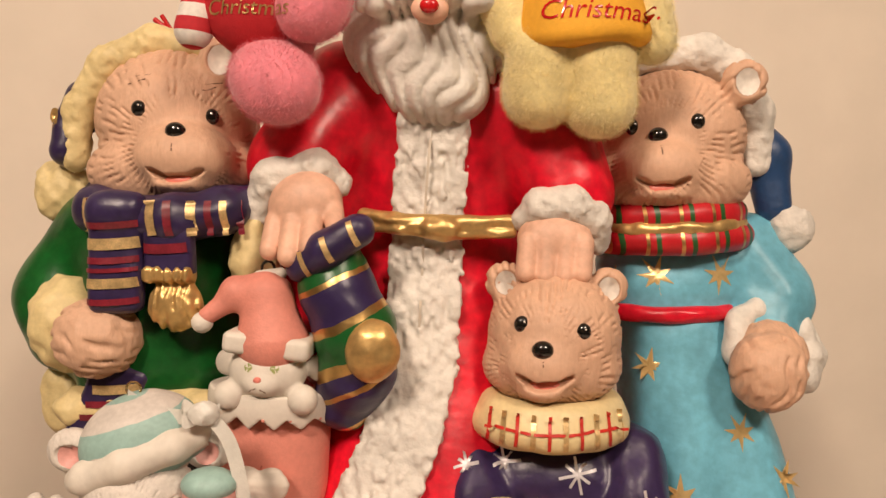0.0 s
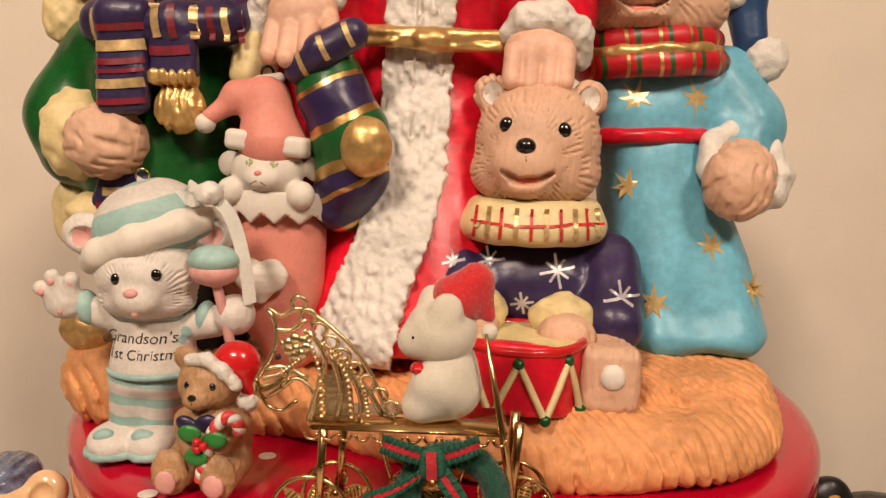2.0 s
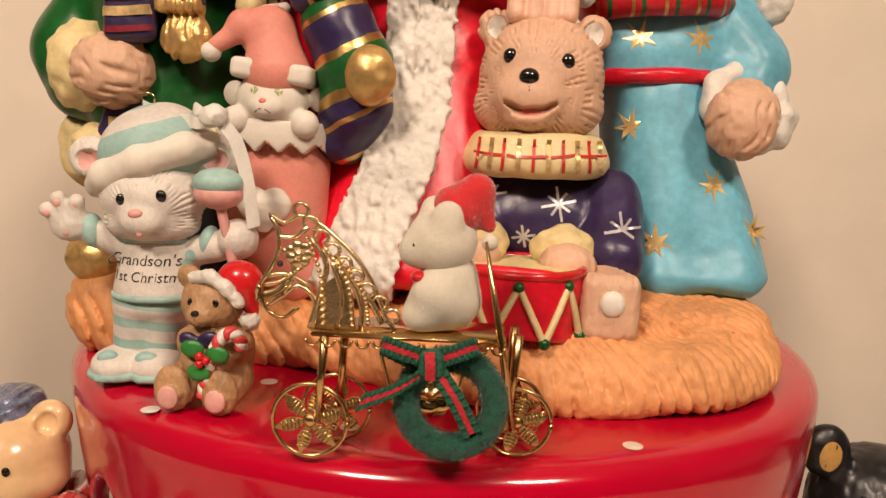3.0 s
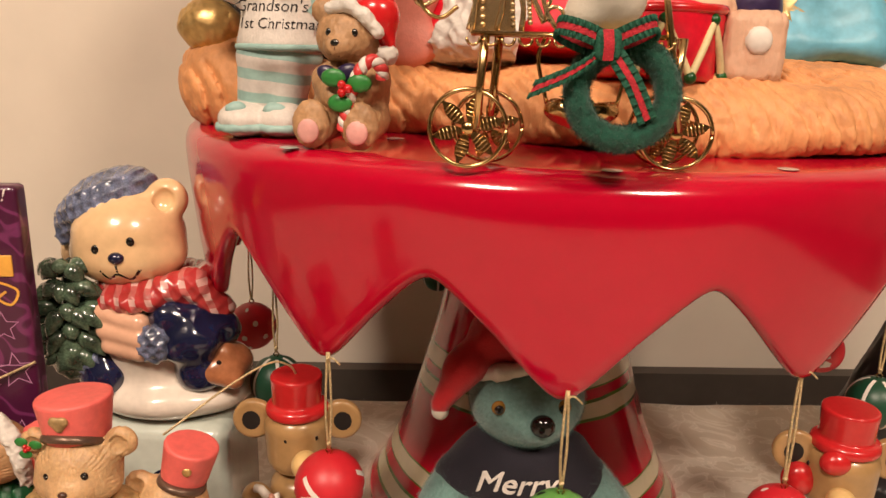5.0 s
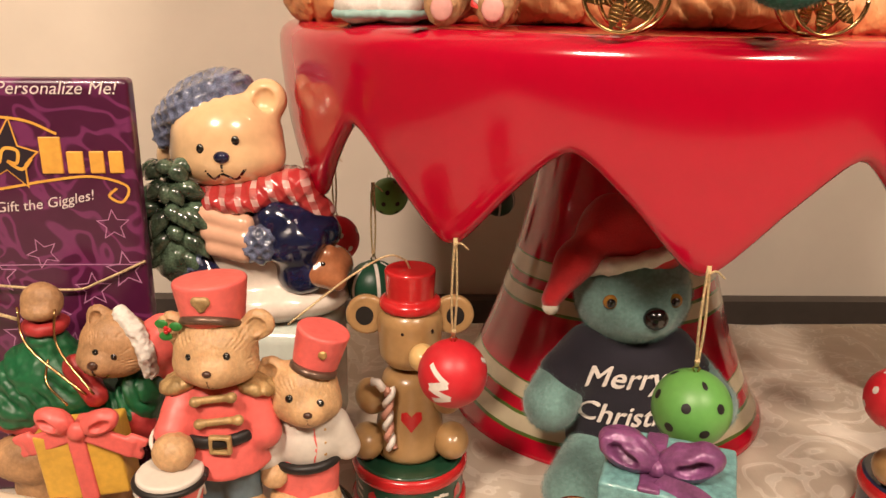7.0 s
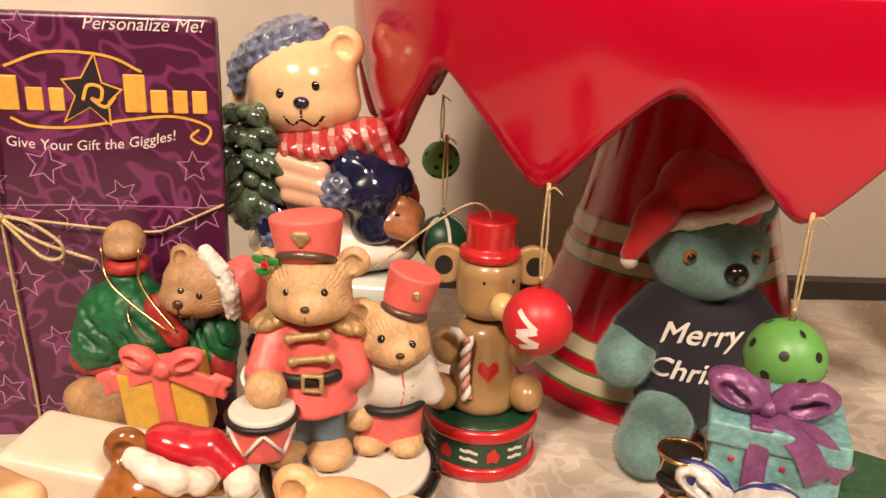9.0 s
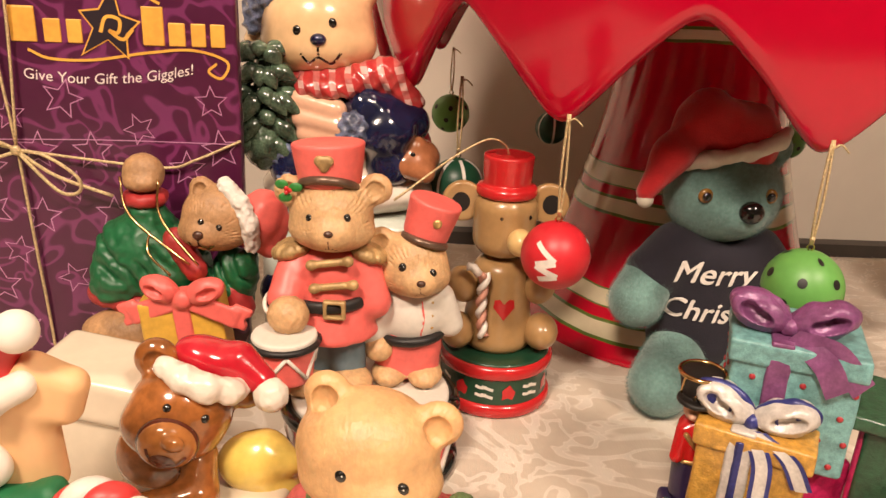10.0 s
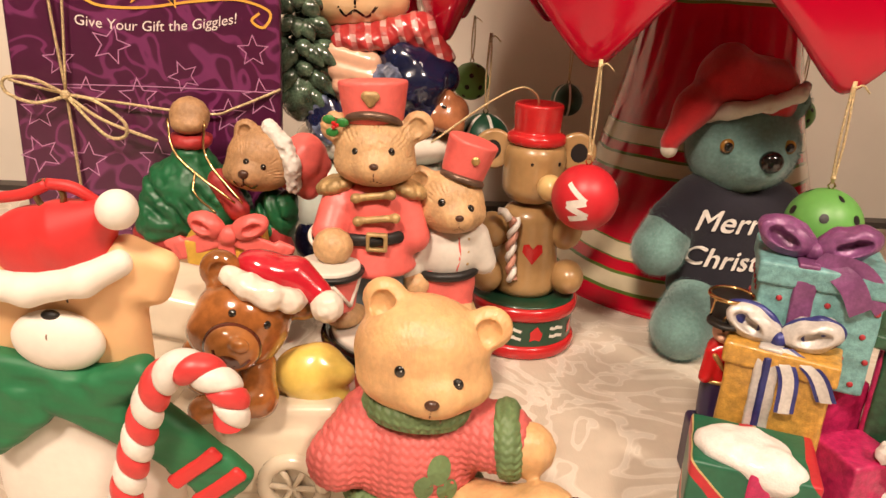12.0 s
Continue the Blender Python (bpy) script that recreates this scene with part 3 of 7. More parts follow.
prof_n = 0
for i in range(SEG):
    a = 2 * math.pi * i / SEG
    e = drip(a)
    ring = [(0.5, 250), (120, 250), (206, 250), (211.5, 249.6), (216, 248), (219.5, 245), (221.2, 241), (221.5, 236)]
    ring += [(221.5 - 8.5 * ((236 - z) / 80) ** 1.3, z) for z in np.linspace(230, e + 4, 8)]
    rb = 221.5 - 8.5 * max(0, (236 - e) / 80) ** 1.3
    ring += [(rb - 1, e + 1.2), (rb - 4, e), (rb - 7, e + 1.2), (rb - 8, e + 4)]
    ring += [(212.5 - 8.5 * max(0, (236 - z) / 80) ** 1.3, z) for z in np.linspace(e + 8, 232, 5)]
    ring += [(190, 238), (60, 240)]
    prof_n = len(ring)
    vs += [(r * math.sin(a), -r * math.cos(a), z) for r, z in ring]
for i in range(SEG):
    j = (i + 1) % SEG
    for k in range(prof_n - 1):
        fs.append((i * prof_n + k, i * prof_n + k + 1, j * prof_n + k + 1, j * prof_n + k))
plate = solid(glaze, vs, fs, "plate", stand, label="glossy red plate with a dripping skirt")
foot = [(50, 239), (49, 215), (49.5, 190), (53, 160), (60, 125), (69, 90), (80, 55), (93, 25), (101, 10), (105, 4), (105.5, 1), (102, 0), (0.5, 0)]
fine = spline([(r, 0, z) for r, z in foot[:11]], 6)
solid(pedestal_mat(), *lathe([(p[0], p[2]) for p in fine] + foot[10:]), "foot", stand, (-5, -20, 0), label="flared foot with cream and red bands")
dot_white = mat("white_glaze_dot", (0.75, 0.68, 0.60), 0.15, 0, 0, coat=0.4)
dots = [(138, -62), (82, -115), (-123, -105), (-83, -62), (10, -135), (-35, -112), (168, 0), (-170, -20), (-150, 80), (150, 90), (0, 190), (95, 170), (-90, 180)]
for x, y in dots:
    dv, df = disc_mesh(0, 0, 4.2)
    dv = np.stack([dv[:, 0], dv[:, 2], np.full(len(dv), 0.25)], 1)
    solid(dot_white, dv, df, "painted_dot", stand, (x - SX, y - SY, 250))

# ---- hanging baubles ----
zig_white = mat("white_bauble_paint", (0.80, 0.75, 0.68), 0.5)
bauble_red = mat("satin_red_bauble", (0.58, 0.02, 0.03), 0.42, 0, 0.1, 200, 0.08)
bauble_green = mat("satin_green_bauble", (0.13, 0.36, 0.08), 0.42, 0, 0.1, 200, 0.08)
bauble_dark = mat("satin_dark_green_bauble", (0.008, 0.06, 0.03), 0.4, 0, 0.1, 200, 0.08)


def on_ball(shapes, r, turn, tip=0.0):
    """Flat (x, z) shapes wrapped round a ball, turned about the upright axis."""
    out = []
    for vs, fs in shapes:
        a = vs[:, 0] / r + radians(turn)
        b = vs[:, 2] / r + tip
        q = np.stack([np.sin(a) * np.cos(b), -np.cos(a) * np.cos(b), np.sin(b)], 1) * (r + 0.15)
        out.append((q, fs))
    return out


def bauble(x, y, z, r, ground, pattern, tip_z, label, turn=0.0):
    th = empty("bauble", (x, y, z), 0, label, "bauble", "baubles hanging from the stand")
    s = Sculpt().raw(ground, *ball_mesh((0, 0, 0), r, 36, 24))
    s.link("ball", th)
    if pattern == "zigzag":
        for k in range(3):
            z1 = []
            for p0, p1, w in (((-.5, .5), (.05, .1), .13), ((.05, .1), (-.42, -.05), .2), ((-.42, -.05), (.12, -.28), .16), ((.12, -.28), (-.38, -.42), .16)):
                z1.append(stroke_mesh([(p0[0] * r * 1.2, p0[1] * r * 1.2), ((p0[0] + p1[0]) * r * 0.6, (p0[1] + p1[1]) * r * 0.6), (p1[0] * r * 1.2, p1[1] * r * 1.2)], w * r * 1.2, 4))
            mark = Sculpt()
            for q in on_ball(z1, r, turn + 120 * k):
                mark.raw(zig_white, *q)
            mark.link("painted_zigzag", th)
    elif pattern in ("dots", "holes"):
        rngb = random.Random(int(r * 10))
        for row, (tip, cnt) in enumerate(((1.05, 3), (0.42, 6), (-0.2, 7), (-0.8, 5))):
            for k in range(cnt):
                d = disc_mesh(0, 0, r * (0.13 if pattern == "holes" else 0.12))
                q = on_ball([d], r, turn + 360 * k / cnt + row * 25 + rngb.uniform(-6, 6), tip)
                solid(zig_white if pattern == "dots" else matt_black, *q[0], "painted_dot", th)
    elif pattern == "stripes":
        for k in range(6):
            st = stroke_mesh([(0, -1.3 * r), (0, 0), (0, 1.3 * r)], r * 0.13, 8)
            vs, fs = st
            a = radians(turn + 60 * k)
            b = vs[:, 2] / r
            rad = np.cos(b) * r
            q = np.stack([np.sin(a) * rad * 1.01 + np.cos(a) * vs[:, 0], -np.cos(a) * rad * 1.01 + np.sin(a) * vs[:, 0], np.sin(b) * r * 1.01], 1)
            solid(zig_white, q, fs, "painted_stripe", th)
    top = tip_z - z
    solid(gold_metal, *tube_mesh([(0, 0, r - 1), (1.6, 0, r + 1.5), (0, 0, r + 4), (-1.6, 0, r + 1.5), (0, 0, r - 1)], 0.45, 6), "loop", th)
    c = Sculpt()
    sag = 1.2 if top - r > 10 else 0.5
    c.tube(gold_cord, [(0.3, 0, r + 2.5), (sag, 0.4, (top + r) / 2), (0.4, 0.6, top + 4)], 0.6, 6)
    c.tube(gold_cord, [(-0.3, 0, r + 2.5), (-sag, -0.4, (top + r) / 2), (-0.4, 0.6, top + 4)], 0.6, 6)
    c.ball(gold_cord, (0, 0, r + 5), (1.3, 1.3, 1.2), 8, 6)
    c.tube(gold_cord, [(0, -1, top + 1), (2.5, -2, top + 2.5), (6, -2, top - 0.5)], 0.45, 5)
    c.link("hanging_cord", th)
    return th


bauble(-105, -116, 95, 16.3, bauble_red, "zigzag", 157, "satin red bauble with white zigzag on a gold cord", -8)
bauble(-1, -141, 97, 16.8, bauble_green, "holes", 157, "satin green bauble with black spots on a gold cord", 10)
bauble(102, -110, 89, 15.5, bauble_red, "dots", 160, "satin red bauble with white dots on a gold cord", 15)
bauble(-194, 48, 107, 16, bauble_red, "dots", 161, "small satin red bauble with white dots on a gold cord", 0)
bauble(-157, -22, 101, 15.5, bauble_dark, "stripes", 159, "dark green bauble with white stripes on a gold cord", 20)
bauble(-172, 150, 112, 15, bauble_green, "holes", 159, "satin green bauble with black spots on a gold cord", 40)
bauble(-84, 245, 88, 15, bauble_dark, "stripes", 158, "dark green bauble with white stripes on a gold cord", 5)
bauble(118, 222, 92, 15, bauble_green, "holes", 158, "satin green bauble with black spots on a gold cord", 70)
bauble(172, -38, 116, 14, bauble_dark, "stripes", 158, "dark green bauble with white stripes on a gold cord", 10)
bauble(165, 20, 122, 14, bauble_red, "zigzag", 158, "satin red bauble with white zigzag on a gold cord", 0)
bauble(0, 258, 110, 15, bauble_red, "dots", 158, "satin red bauble with white dots on a gold cord", 0)

# ---- the large figurine on the stand: a bearded gift-bringer with three bears on a straw base ----
PURPLE, LEAF, GILT = (0.03, 0.018, 0.075), (0.008, 0.10, 0.02), (*GOLD_C, 0.9)
SOCK = [(0, LEAF), (118, GILT), (121, PURPLE), (135, GILT), (138, PURPLE), (146, GILT), (150.5, LEAF), (165, GILT), (168.5, PURPLE), (184, GILT), (187, LEAF), (194, PURPLE)]
sock_mat = banded("purple_green_gold_bands", [(z / 220, c) for z, c in SOCK], (-0.45, 0, 0.89), 0.220, 0.34, 0.004, metal_from=True)
scarf_red = banded("red_scarf_with_gold_and_green_checks", [(0, (0.50, 0.012, 0.02)), (0.55, (*GOLD_C, 0.9)), (0.66, (0.50, 0.012, 0.02)),
                   (0.85, (0.02, 0.09, 0.02))], (1, 0, 0.1), 0.017, 0.4, 0.003, metal_from=True)

g = Sculpt(1.5)
KNOB = (1.15, 2.6)


def bear_head(s, m, c, r, muzzle, muzzle_r, cheeks, nose, eyes, mouth, ears, ear_r=11, nose_r=(5.0, 4, 4.4), eye_r=3.7):
    big = s.vox > 1.2
    prims = [ell(c, r), ell(cheeks[0], cheeks[1])]
    for e in ears:
        prims.append(ell(e, (ear_r, ear_r * 0.6, ear_r)))
    hollow = [ell((e[0], e[1] - ear_r * 0.62, e[2]), (ear_r * 0.6, ear_r * 0.42, ear_r * 0.66)) for e in ears]
    if big:
        # a raised muzzle with an open, smiling mouth
        fur = scratches(nose[0], nose[1] - 6, 64, 1.45, 4.6, int(abs(c[0])) % 7 + 1, muzzle_r[0] * 0.75)
        prims.append(ell(muzzle, muzzle_r))
        prims.append(ell((muzzle[0], muzzle[1] - 2, muzzle[2] - muzzle_r[2] * 0.75), (muzzle_r[0] * 0.6, muzzle_r[1] * 0.8, 6)))
        hollow.append(ell((mouth[0], muzzle[1] - muzzle_r[1] + 1, mouth[1] + 1), (12, 6, 2.4), (0, -5, 0)))
        hollow.append(ell((mouth[0] + 8, muzzle[1] - muzzle_r[1] + 3, mouth[1] + 3), (6, 6, 1.8), (0, -25, 0)))
        hollow.append(ell((mouth[0] - 9, muzzle[1] - muzzle_r[1] + 3, mouth[1] + 3), (6, 6, 1.8), (0, 25, 0)))
    else:
        prims.append(ell(muzzle, muzzle_r))
        fur = scratches(nose[0], nose[1] - 2, 58, 0.6, 2.6, 3, muzzle_r[0] * 0.7) if r[0] < 20 else scratches(nose[0], nose[1] - 2, 110, 0.22, 2.2, 3, muzzle_r[0])
    s.add(m, prims, 3.5 if not big else 4.5, fur, hollow, vox=0.9 if big else 0.55)
    if big:
        for e in ears:
            s.paint(ear_in, disc_mesh(e[0], e[2], ear_r * 0.5, ear_r * 0.58), 0.7)
    s.spot(black if big else nose_brown, *nose, nose_r, 0.1)
    for x, z in eyes:
        s.spot(black, x, z, (eye_r, eye_r * 0.7, eye_r * 1.08), 0.15)
        y = float(s.front([(x, z)])[0])
        # the eye's highlight, modelled as a tiny white bead
        s.ball(white, (x + eye_r * 0.25, y - eye_r * 0.60, z + eye_r * 0.4), eye_r * 0.13, 8, 6)
    if mouth:
        s.spot(pinkish, mouth[0], mouth[1] - 0.5, (eye_r * 2.0, 2.6, eye_r * 0.9), 0.55)
        nx, nz = nose
        s.paint(dark_line, [stroke_mesh([(nx, nz - nose_r[2]), (nx + 0.3, nz - nose_r[2] - 5)], 0.6)], 0.3)


nose_brown = mat("dark_brown_nose", (0.075, 0.032, 0.018), 0.35)
ear_in = mat("pale_inner_ear", (0.82, 0.76, 0.68), 0.6)
dark_line = mat("dark_brown_line", (0.16, 0.075, 0.035), 0.6)

# straw base
g.add(straw, [cone((90, -4, 1), (90, -4, 30), 90, 78, 13), cone((36, -17, 1), (36, -17, 30), 79, 70, 13), cone((-30, 20, 1), (-30, 20, 30), 82, 76, 12),
              cone((-128, 25, 1), (-128, 25, 34), 77, 70, 14), ell((-178, -8, 22), (30, 32, 27)), ell((118, 10, 27), (56, 48, 12))], 22,
      grooves((0.80, 0.55, 0.30), 6.5, 2.3, 0.9, 24.0, 2, 0.17, 0.75), vox=1.2)
g.add(gold, [ell((-186, -22, 50), (17, 14, 14))], 2, grooves((1, 0, 0.4), 4.5, 1.6, 0.5, 10))
# the coat
coat = [cone((-15, 52, 150), (-15, 50, 275), 52, 50, 14), cone((-18, 22, 30), (-16, 52, 165), 74, 50, 10), ell((-15, 45, 262), (62, 40, 30)),
        cap((-62, 30, 266), (-86, 8, 230), 30, 24), cap((30, 30, 266), (50, 12, 220), 31, 24), cap((-72, 40, 130), (-74, 36, 210), 30, 28)]
g.add(red, coat, 14, (1.2, (14, 14, 40)), vox=2.0)
coat_f = blend(coat[:3], 14)


def strip(p):
    xc = np.interp(p[:, 2], (40, 72, 103, 134, 200, 260), (-50, -40, -28, -21, -19, -16))
    w = np.interp(p[:, 2], (40, 90, 200, 260), (22, 19, 18, 17))
    return np.maximum(np.abs(p[:, 0] - xc) - w, p[:, 1] - 20)


def wide_coat(p):
    return coat_f[0](p) - 5.0


g.add(white_knob, [(wide_coat, np.array((-85, -75, 32)), np.array((25, 25, 262)))], 1, (1.9, (3.0, 3.0, 3.8), 1.5), shell=strip, vox=1.0)
g.paint(mat("trim_seam_shade", (0.62, 0.55, 0.45), 0.7), stroke_mesh([(-17, 252), (-20, 200), (-23, 130), (-36, 70)], 1.2), 0.3)
# belt
g.add(gold, chain([(-50, -3, 207), (-34, -10, 205), (-10, -12, 204), (22, -4, 205)], (3, 3.6, 3.6, 3)) + chain([(-50, -3, 201), (-30, -11, 201), (-10, -12, 199), (22, -4, 200)], (3, 3.4, 3.4, 3))
      + [cap((-16, -14, 202), (-7, -14, 201), 4.2)], 2, (0.9, (8, 7, 2.5)), vox=1.0)
# sleeves' cuffs and hands
g.add(white_knob, chain([(-100, 0, 190), (-102, -4, 208), (-92, -10, 224), (-72, -10, 228), (-62, -6, 222)], (7, 9, 10, 9.5, 7)), 4, KNOB)
g.add(skin, [ell((-75, -20, 211), (18, 11, 16), (0, -25, 0))] + chain([(-88, -24, 204), (-89, -30, 191)], 5.0) + chain([(-79, -27, 204), (-79, -36, 189)], 5.2)
      + chain([(-70, -27, 206), (-69, -37, 193)], 5.0) + chain([(-61, -23, 210), (-58, -33, 199)], 4.6), 1.2, vox=1.0)
g.add(white_knob, chain([(28, -4, 206), (36, -9, 213), (50, -10, 214), (61, -4, 207), (64, 2, 196)], (6, 8, 8.5, 8.5, 7)), 4, KNOB)
g.add(skin, [ell((43, -8, 197), (18, 12, 14))] + [cap((x, -15, 196), (x - 1, -18, 180 + abs(x - 43) * 0.15), 5) for x in (30, 39, 48, 56)], 1.2, vox=1.0)
# beard, face and cap
g.add(white_knob, [ell((-20, 6, 290), (39, 28, 30)), ell((-15, 0, 268), (25, 21, 18)), ell((-52, 10, 308), (13, 18, 26)), ell((18, 10, 306), (13, 18, 26)),
                   cap((-18, -26, 312), (-46, -22, 303), 8, 5), cap((-18, -26, 312), (12, -22, 303), 8, 5)], 7, locks(8.5, 2.4), vox=1.0)
g.add(skin, [ell((-17, 8, 326), (27, 26, 26)), ell((-17, -24, 323), (7, 8, 6)), ell((-17, -27, 299), (8, 8, 5.5))], 3)
g.spot(skin, -17, 299, (8.5, 4, 6), 0.25)
g.ball(red_gloss, (-17, float(g.front([(-17, 299)])[0]) - 3.2, 299.5), (4.2, 2.2, 3.4), 16, 10)
for ex in (-27, -7):
    g.spot(black, ex, 332, (2.8, 2, 3))
g.add(white_knob, chain([(-46, 8, 340), (-30, -14, 346), (-4, -14, 346), (12, 8, 340)], 9), 4, KNOB)
g.add(red, [ell((-17, 14, 358), (30, 28, 24)), cap((-17, 16, 372), (14, 22, 388), 20, 9)], 8)

# first bear: green coat, navy scarf and cap
bear_head(g, fur_brown, (-152, 24, 252), (42, 36, 38), (-138, -6, 233), (25, 19, 17), ((-150, 12, 226), (44, 28, 23)),
          (-137, 245), ((-158, 256), (-125, 253)), (-136, 222), [(-122, 6, 281)], ear_r=12.5)
g.add(cream, chain([(-205, 232), (-202, 258), (-187, 281), (-162, 292), (-143, 291), (-131, 287)], (7, 8, 8.5, 8.5, 7.5, 6), 18), 4, KNOB)
g.add(navy, [ell((-172, 44, 262), (35, 27, 33)), cap((-204, 26, 264), (-210, 18, 236), 10, 9)], 8, (1.4, 12))
g.paint(gold, disc_mesh(-214, 252, 2.5, 6), 0.3)
g.add(cream, [ell((-218, 30, 214), (16, 15, 17))], 2, (2, 5))
g.add(green, [cap((-160, 28, 180), (-158, 26, 128), 45, 50), cap((-195, 26, 192), (-214, 20, 160), 24, 23), cap((-214, 20, 160), (-204, 10, 142), 23, 22)], 10, (1.4, (12, 12, 25)))
g.add(matt_black, [cap((-172, 24, 96), (-172, 20, 40), 25), cap((-140, 24, 96), (-140, 20, 40), 25)], 6)
g.add(cream, [ell((-197, -6, 149), (19, 19, 25)), ell((-208, 15, 105), (16, 14, 22)), cap((-190, -18, 110), (-120, -20, 112), 9, 9), ell((-104, -4, 182), (12, 14, 27))], 4, (2.0, 7))
g.add(fur_brown, [ell((-173, -26, 147), (21, 18, 19.5))], 3, grooves((0.25, 0, 1), 6.5, 2.0, 0.9, 14, 8, 0.18, 0.4), vox=1.0)
g.add(navy, chain([(-190, 16, 213), (-181, -6, 207), (-160, -22, 203), (-136, -26, 204), (-116, -15, 208), (-104, 4, 212)], (9, 11, 11.5, 11.5, 11, 9)), 5, (0.8, 9))
g.add(navy, [rbox((-160, -31, 188), (13, 6, 28), 5, (-4, 0, 0)), ell((-161, -32, 207), (13, 8, 10))], 4, (0.7, 10))
g.add(navy, [rbox((-171, -20, 113), (14, 6, 24), 4.5, (0, 24, 0)), rbox((-136, -30, 189), (11.5, 5.5, 13), 4, (0, -3, 0))], 3, (0.6, 10))
g.add(gold, [ell((-134, -29, 164), (13, 7, 13)), rbox((-135.5, -31, 179), (12, 6, 4), 3)], 2.5, grooves((1, 0, 0.08), 4.2, 1.9, 0.6, 14, 6, 0.2, 0.7), vox=1.0)
scarf_gold, scarf_rust = mat("gold_band_paint", (0.74, 0.52, 0.24), 0.36, 0.45, 0.4, 260, 0.3, 200), mat("dull_red_band_paint", (0.22, 0.015, 0.03), 0.4, 0, 0.3, 260, 0.3, 120)


def band(m, x0, z0, x1, z1, w):
    g.paint(m, stroke_mesh([(x0, z0), (x0 * 0.7 + x1 * 0.3, z0 * 0.7 + z1 * 0.3 - 0.5), (x0 * 0.3 + x1 * 0.7, z0 * 0.3 + z1 * 0.7 - 0.4), (x1, z1)], w, 5), 0.95)


for m, z, w in ((scarf_rust, 200, 3.2), (scarf_gold, 191.5, 5.2), (scarf_rust, 184, 3.0), (scarf_rust, 179.5, 2.0), (scarf_gold, 173.5, 4.6), (scarf_rust, 165, 3)):
    band(m, -172.5, z + 1, -148, z + 2.5, w)
for m, x, w in ((scarf_gold, -148, 4.4), (scarf_rust, -139.5, 3.6), (scarf_gold, -130, 3.8), (scarf_rust, -123, 3), (scarf_gold, -116.5, 3), (scarf_rust, -110.5, 3), (scarf_gold, -188, 2.5), (scarf_rust, -184.5, 2)):
    band(m, x * 0.965, 213, x * 0.965 + 1.5, 197, w)
band(scarf_rust, -146, 191, -126, 192, 4.5)
for m, k, w in ((scarf_gold, 14, 4.5), (scarf_rust, 6, 3.2), (scarf_rust, -1, 3.2), (scarf_gold, -13, 4)):
    band(m, -182 + k * 0.42, 109 + k * 0.9, -159 + k * 0.42, 118 + k * 0.9 - 18 * 0.4, w)
for x, z in ((-160, 269), (-127, 266)):
    g.paint(dark_line, [stroke_mesh([(x - 5, z - 1), (x + 4, z + 1.5)], 0.5), stroke_mesh([(x - 2, z + 3), (x + 6, z + 4)], 0.4)], 0.2)
# banded stocking arm and its round bell
g.add(sock_mat, chain([(-62, -24, 184), (-58, -26, 172), (-50, -27, 154), (-49, -24, 134), (-56, -18, 118)], (15, 17, 17.5, 17, 15)), 6, (0.9, (16, 16, 7)))
g.add(navy, chain([(-74, -32, 184), (-62, -37, 192), (-48, -33, 201)], (7.5, 8.5, 8)), 4, (0.5, 8))
for x, z in ((-71, 186), (-60, 193), (-49, 200)):
    band(scarf_gold, x - 2.5, z + 5.5, x + 2.5, z - 5.5, 2.6)
g.add(gold, [ell((-40, -42, 148), (12.5, 9, 14.5))], 2, (0.7, (8, 8, 5)))

# second bear: light blue dress, red scarf
bear_head(g, fur_brown, (109, 46, 249), (39, 34, 36), (99, 20, 232), (23, 18, 16), ((108, 36, 226), (41, 27, 22)),
          (95, 248), ((83.5, 252.5), (114, 255.5)), (97, 222), [(140, 26, 276)], ear_r=12)
g.add(white_knob, chain([(88, 288), (105, 293), (124, 294), (142, 285), (154, 262), (155, 236)], (7, 9, 10, 10, 9.5, 8), 48), 4, KNOB)
g.add(blue, [ell((128, 68, 258), (30, 24, 32)), cap((140, 64, 262), (163, 56, 240), 18, 12), cap((163, 56, 240), (167, 50, 212), 12, 9.5)], 8)
g.add(white_knob, [ell((175, 46, 201), (12, 11, 13))], 2, (1.6, 4))
def folds(p):
    """Deep soft folds that open towards the hem, as modelled in the dress."""
    k = np.clip((150 - p[:, 2]) / 60, 0, 1)
    up = np.clip((p[:, 2] - 160) / 10, 0, 1)
    u = (p[:, 0] - 112 - (150 - p[:, 2]) * 0.14) / (9 + k * 9)
    return k * 2.6 * np.sin(u * 2.2) + 1.1 * lattice(p, np.array((15.0, 15, 40)), 3) + up * 0.9 * np.sin((p[:, 0] + p[:, 2] * 0.8) / 4.5) * np.clip((p[:, 0] - 142) / 8, 0, 1)


g.add(sky_blue, [ell((115, 52, 180), (43, 30, 25)), cone((112, 48, 142), (114, 50, 175), 32, 39, 10, 0.8), cone((137, 42, 40), (112, 48, 158), 50, 30, 13, 0.95), ell((134, 38, 48), (51, 46, 15)),
                 cap((152, 52, 190), (166, 42, 164), 20, 20), cap((166, 42, 164), (160, 30, 148), 19, 16)], 8, folds)
g.add(scarf_red, [tor((109, 46, 208), 34, 7.5, (0, -3, 0), 0.85), tor((110, 46, 196), 36, 8, (0, -3, 0), 0.85)], 3, (0.5, 8))
g.add(gold, [tor((109, 44, 202), 37, 4, (0, -3, 0), 0.87)], 3, (0.8, (4, 4, 3)))
g.add(red, [tor((111, 47, 157), 32.5, 4.5, (0, -2, 0), 0.86)], 2, (0.9, (12, 12, 2.5)))
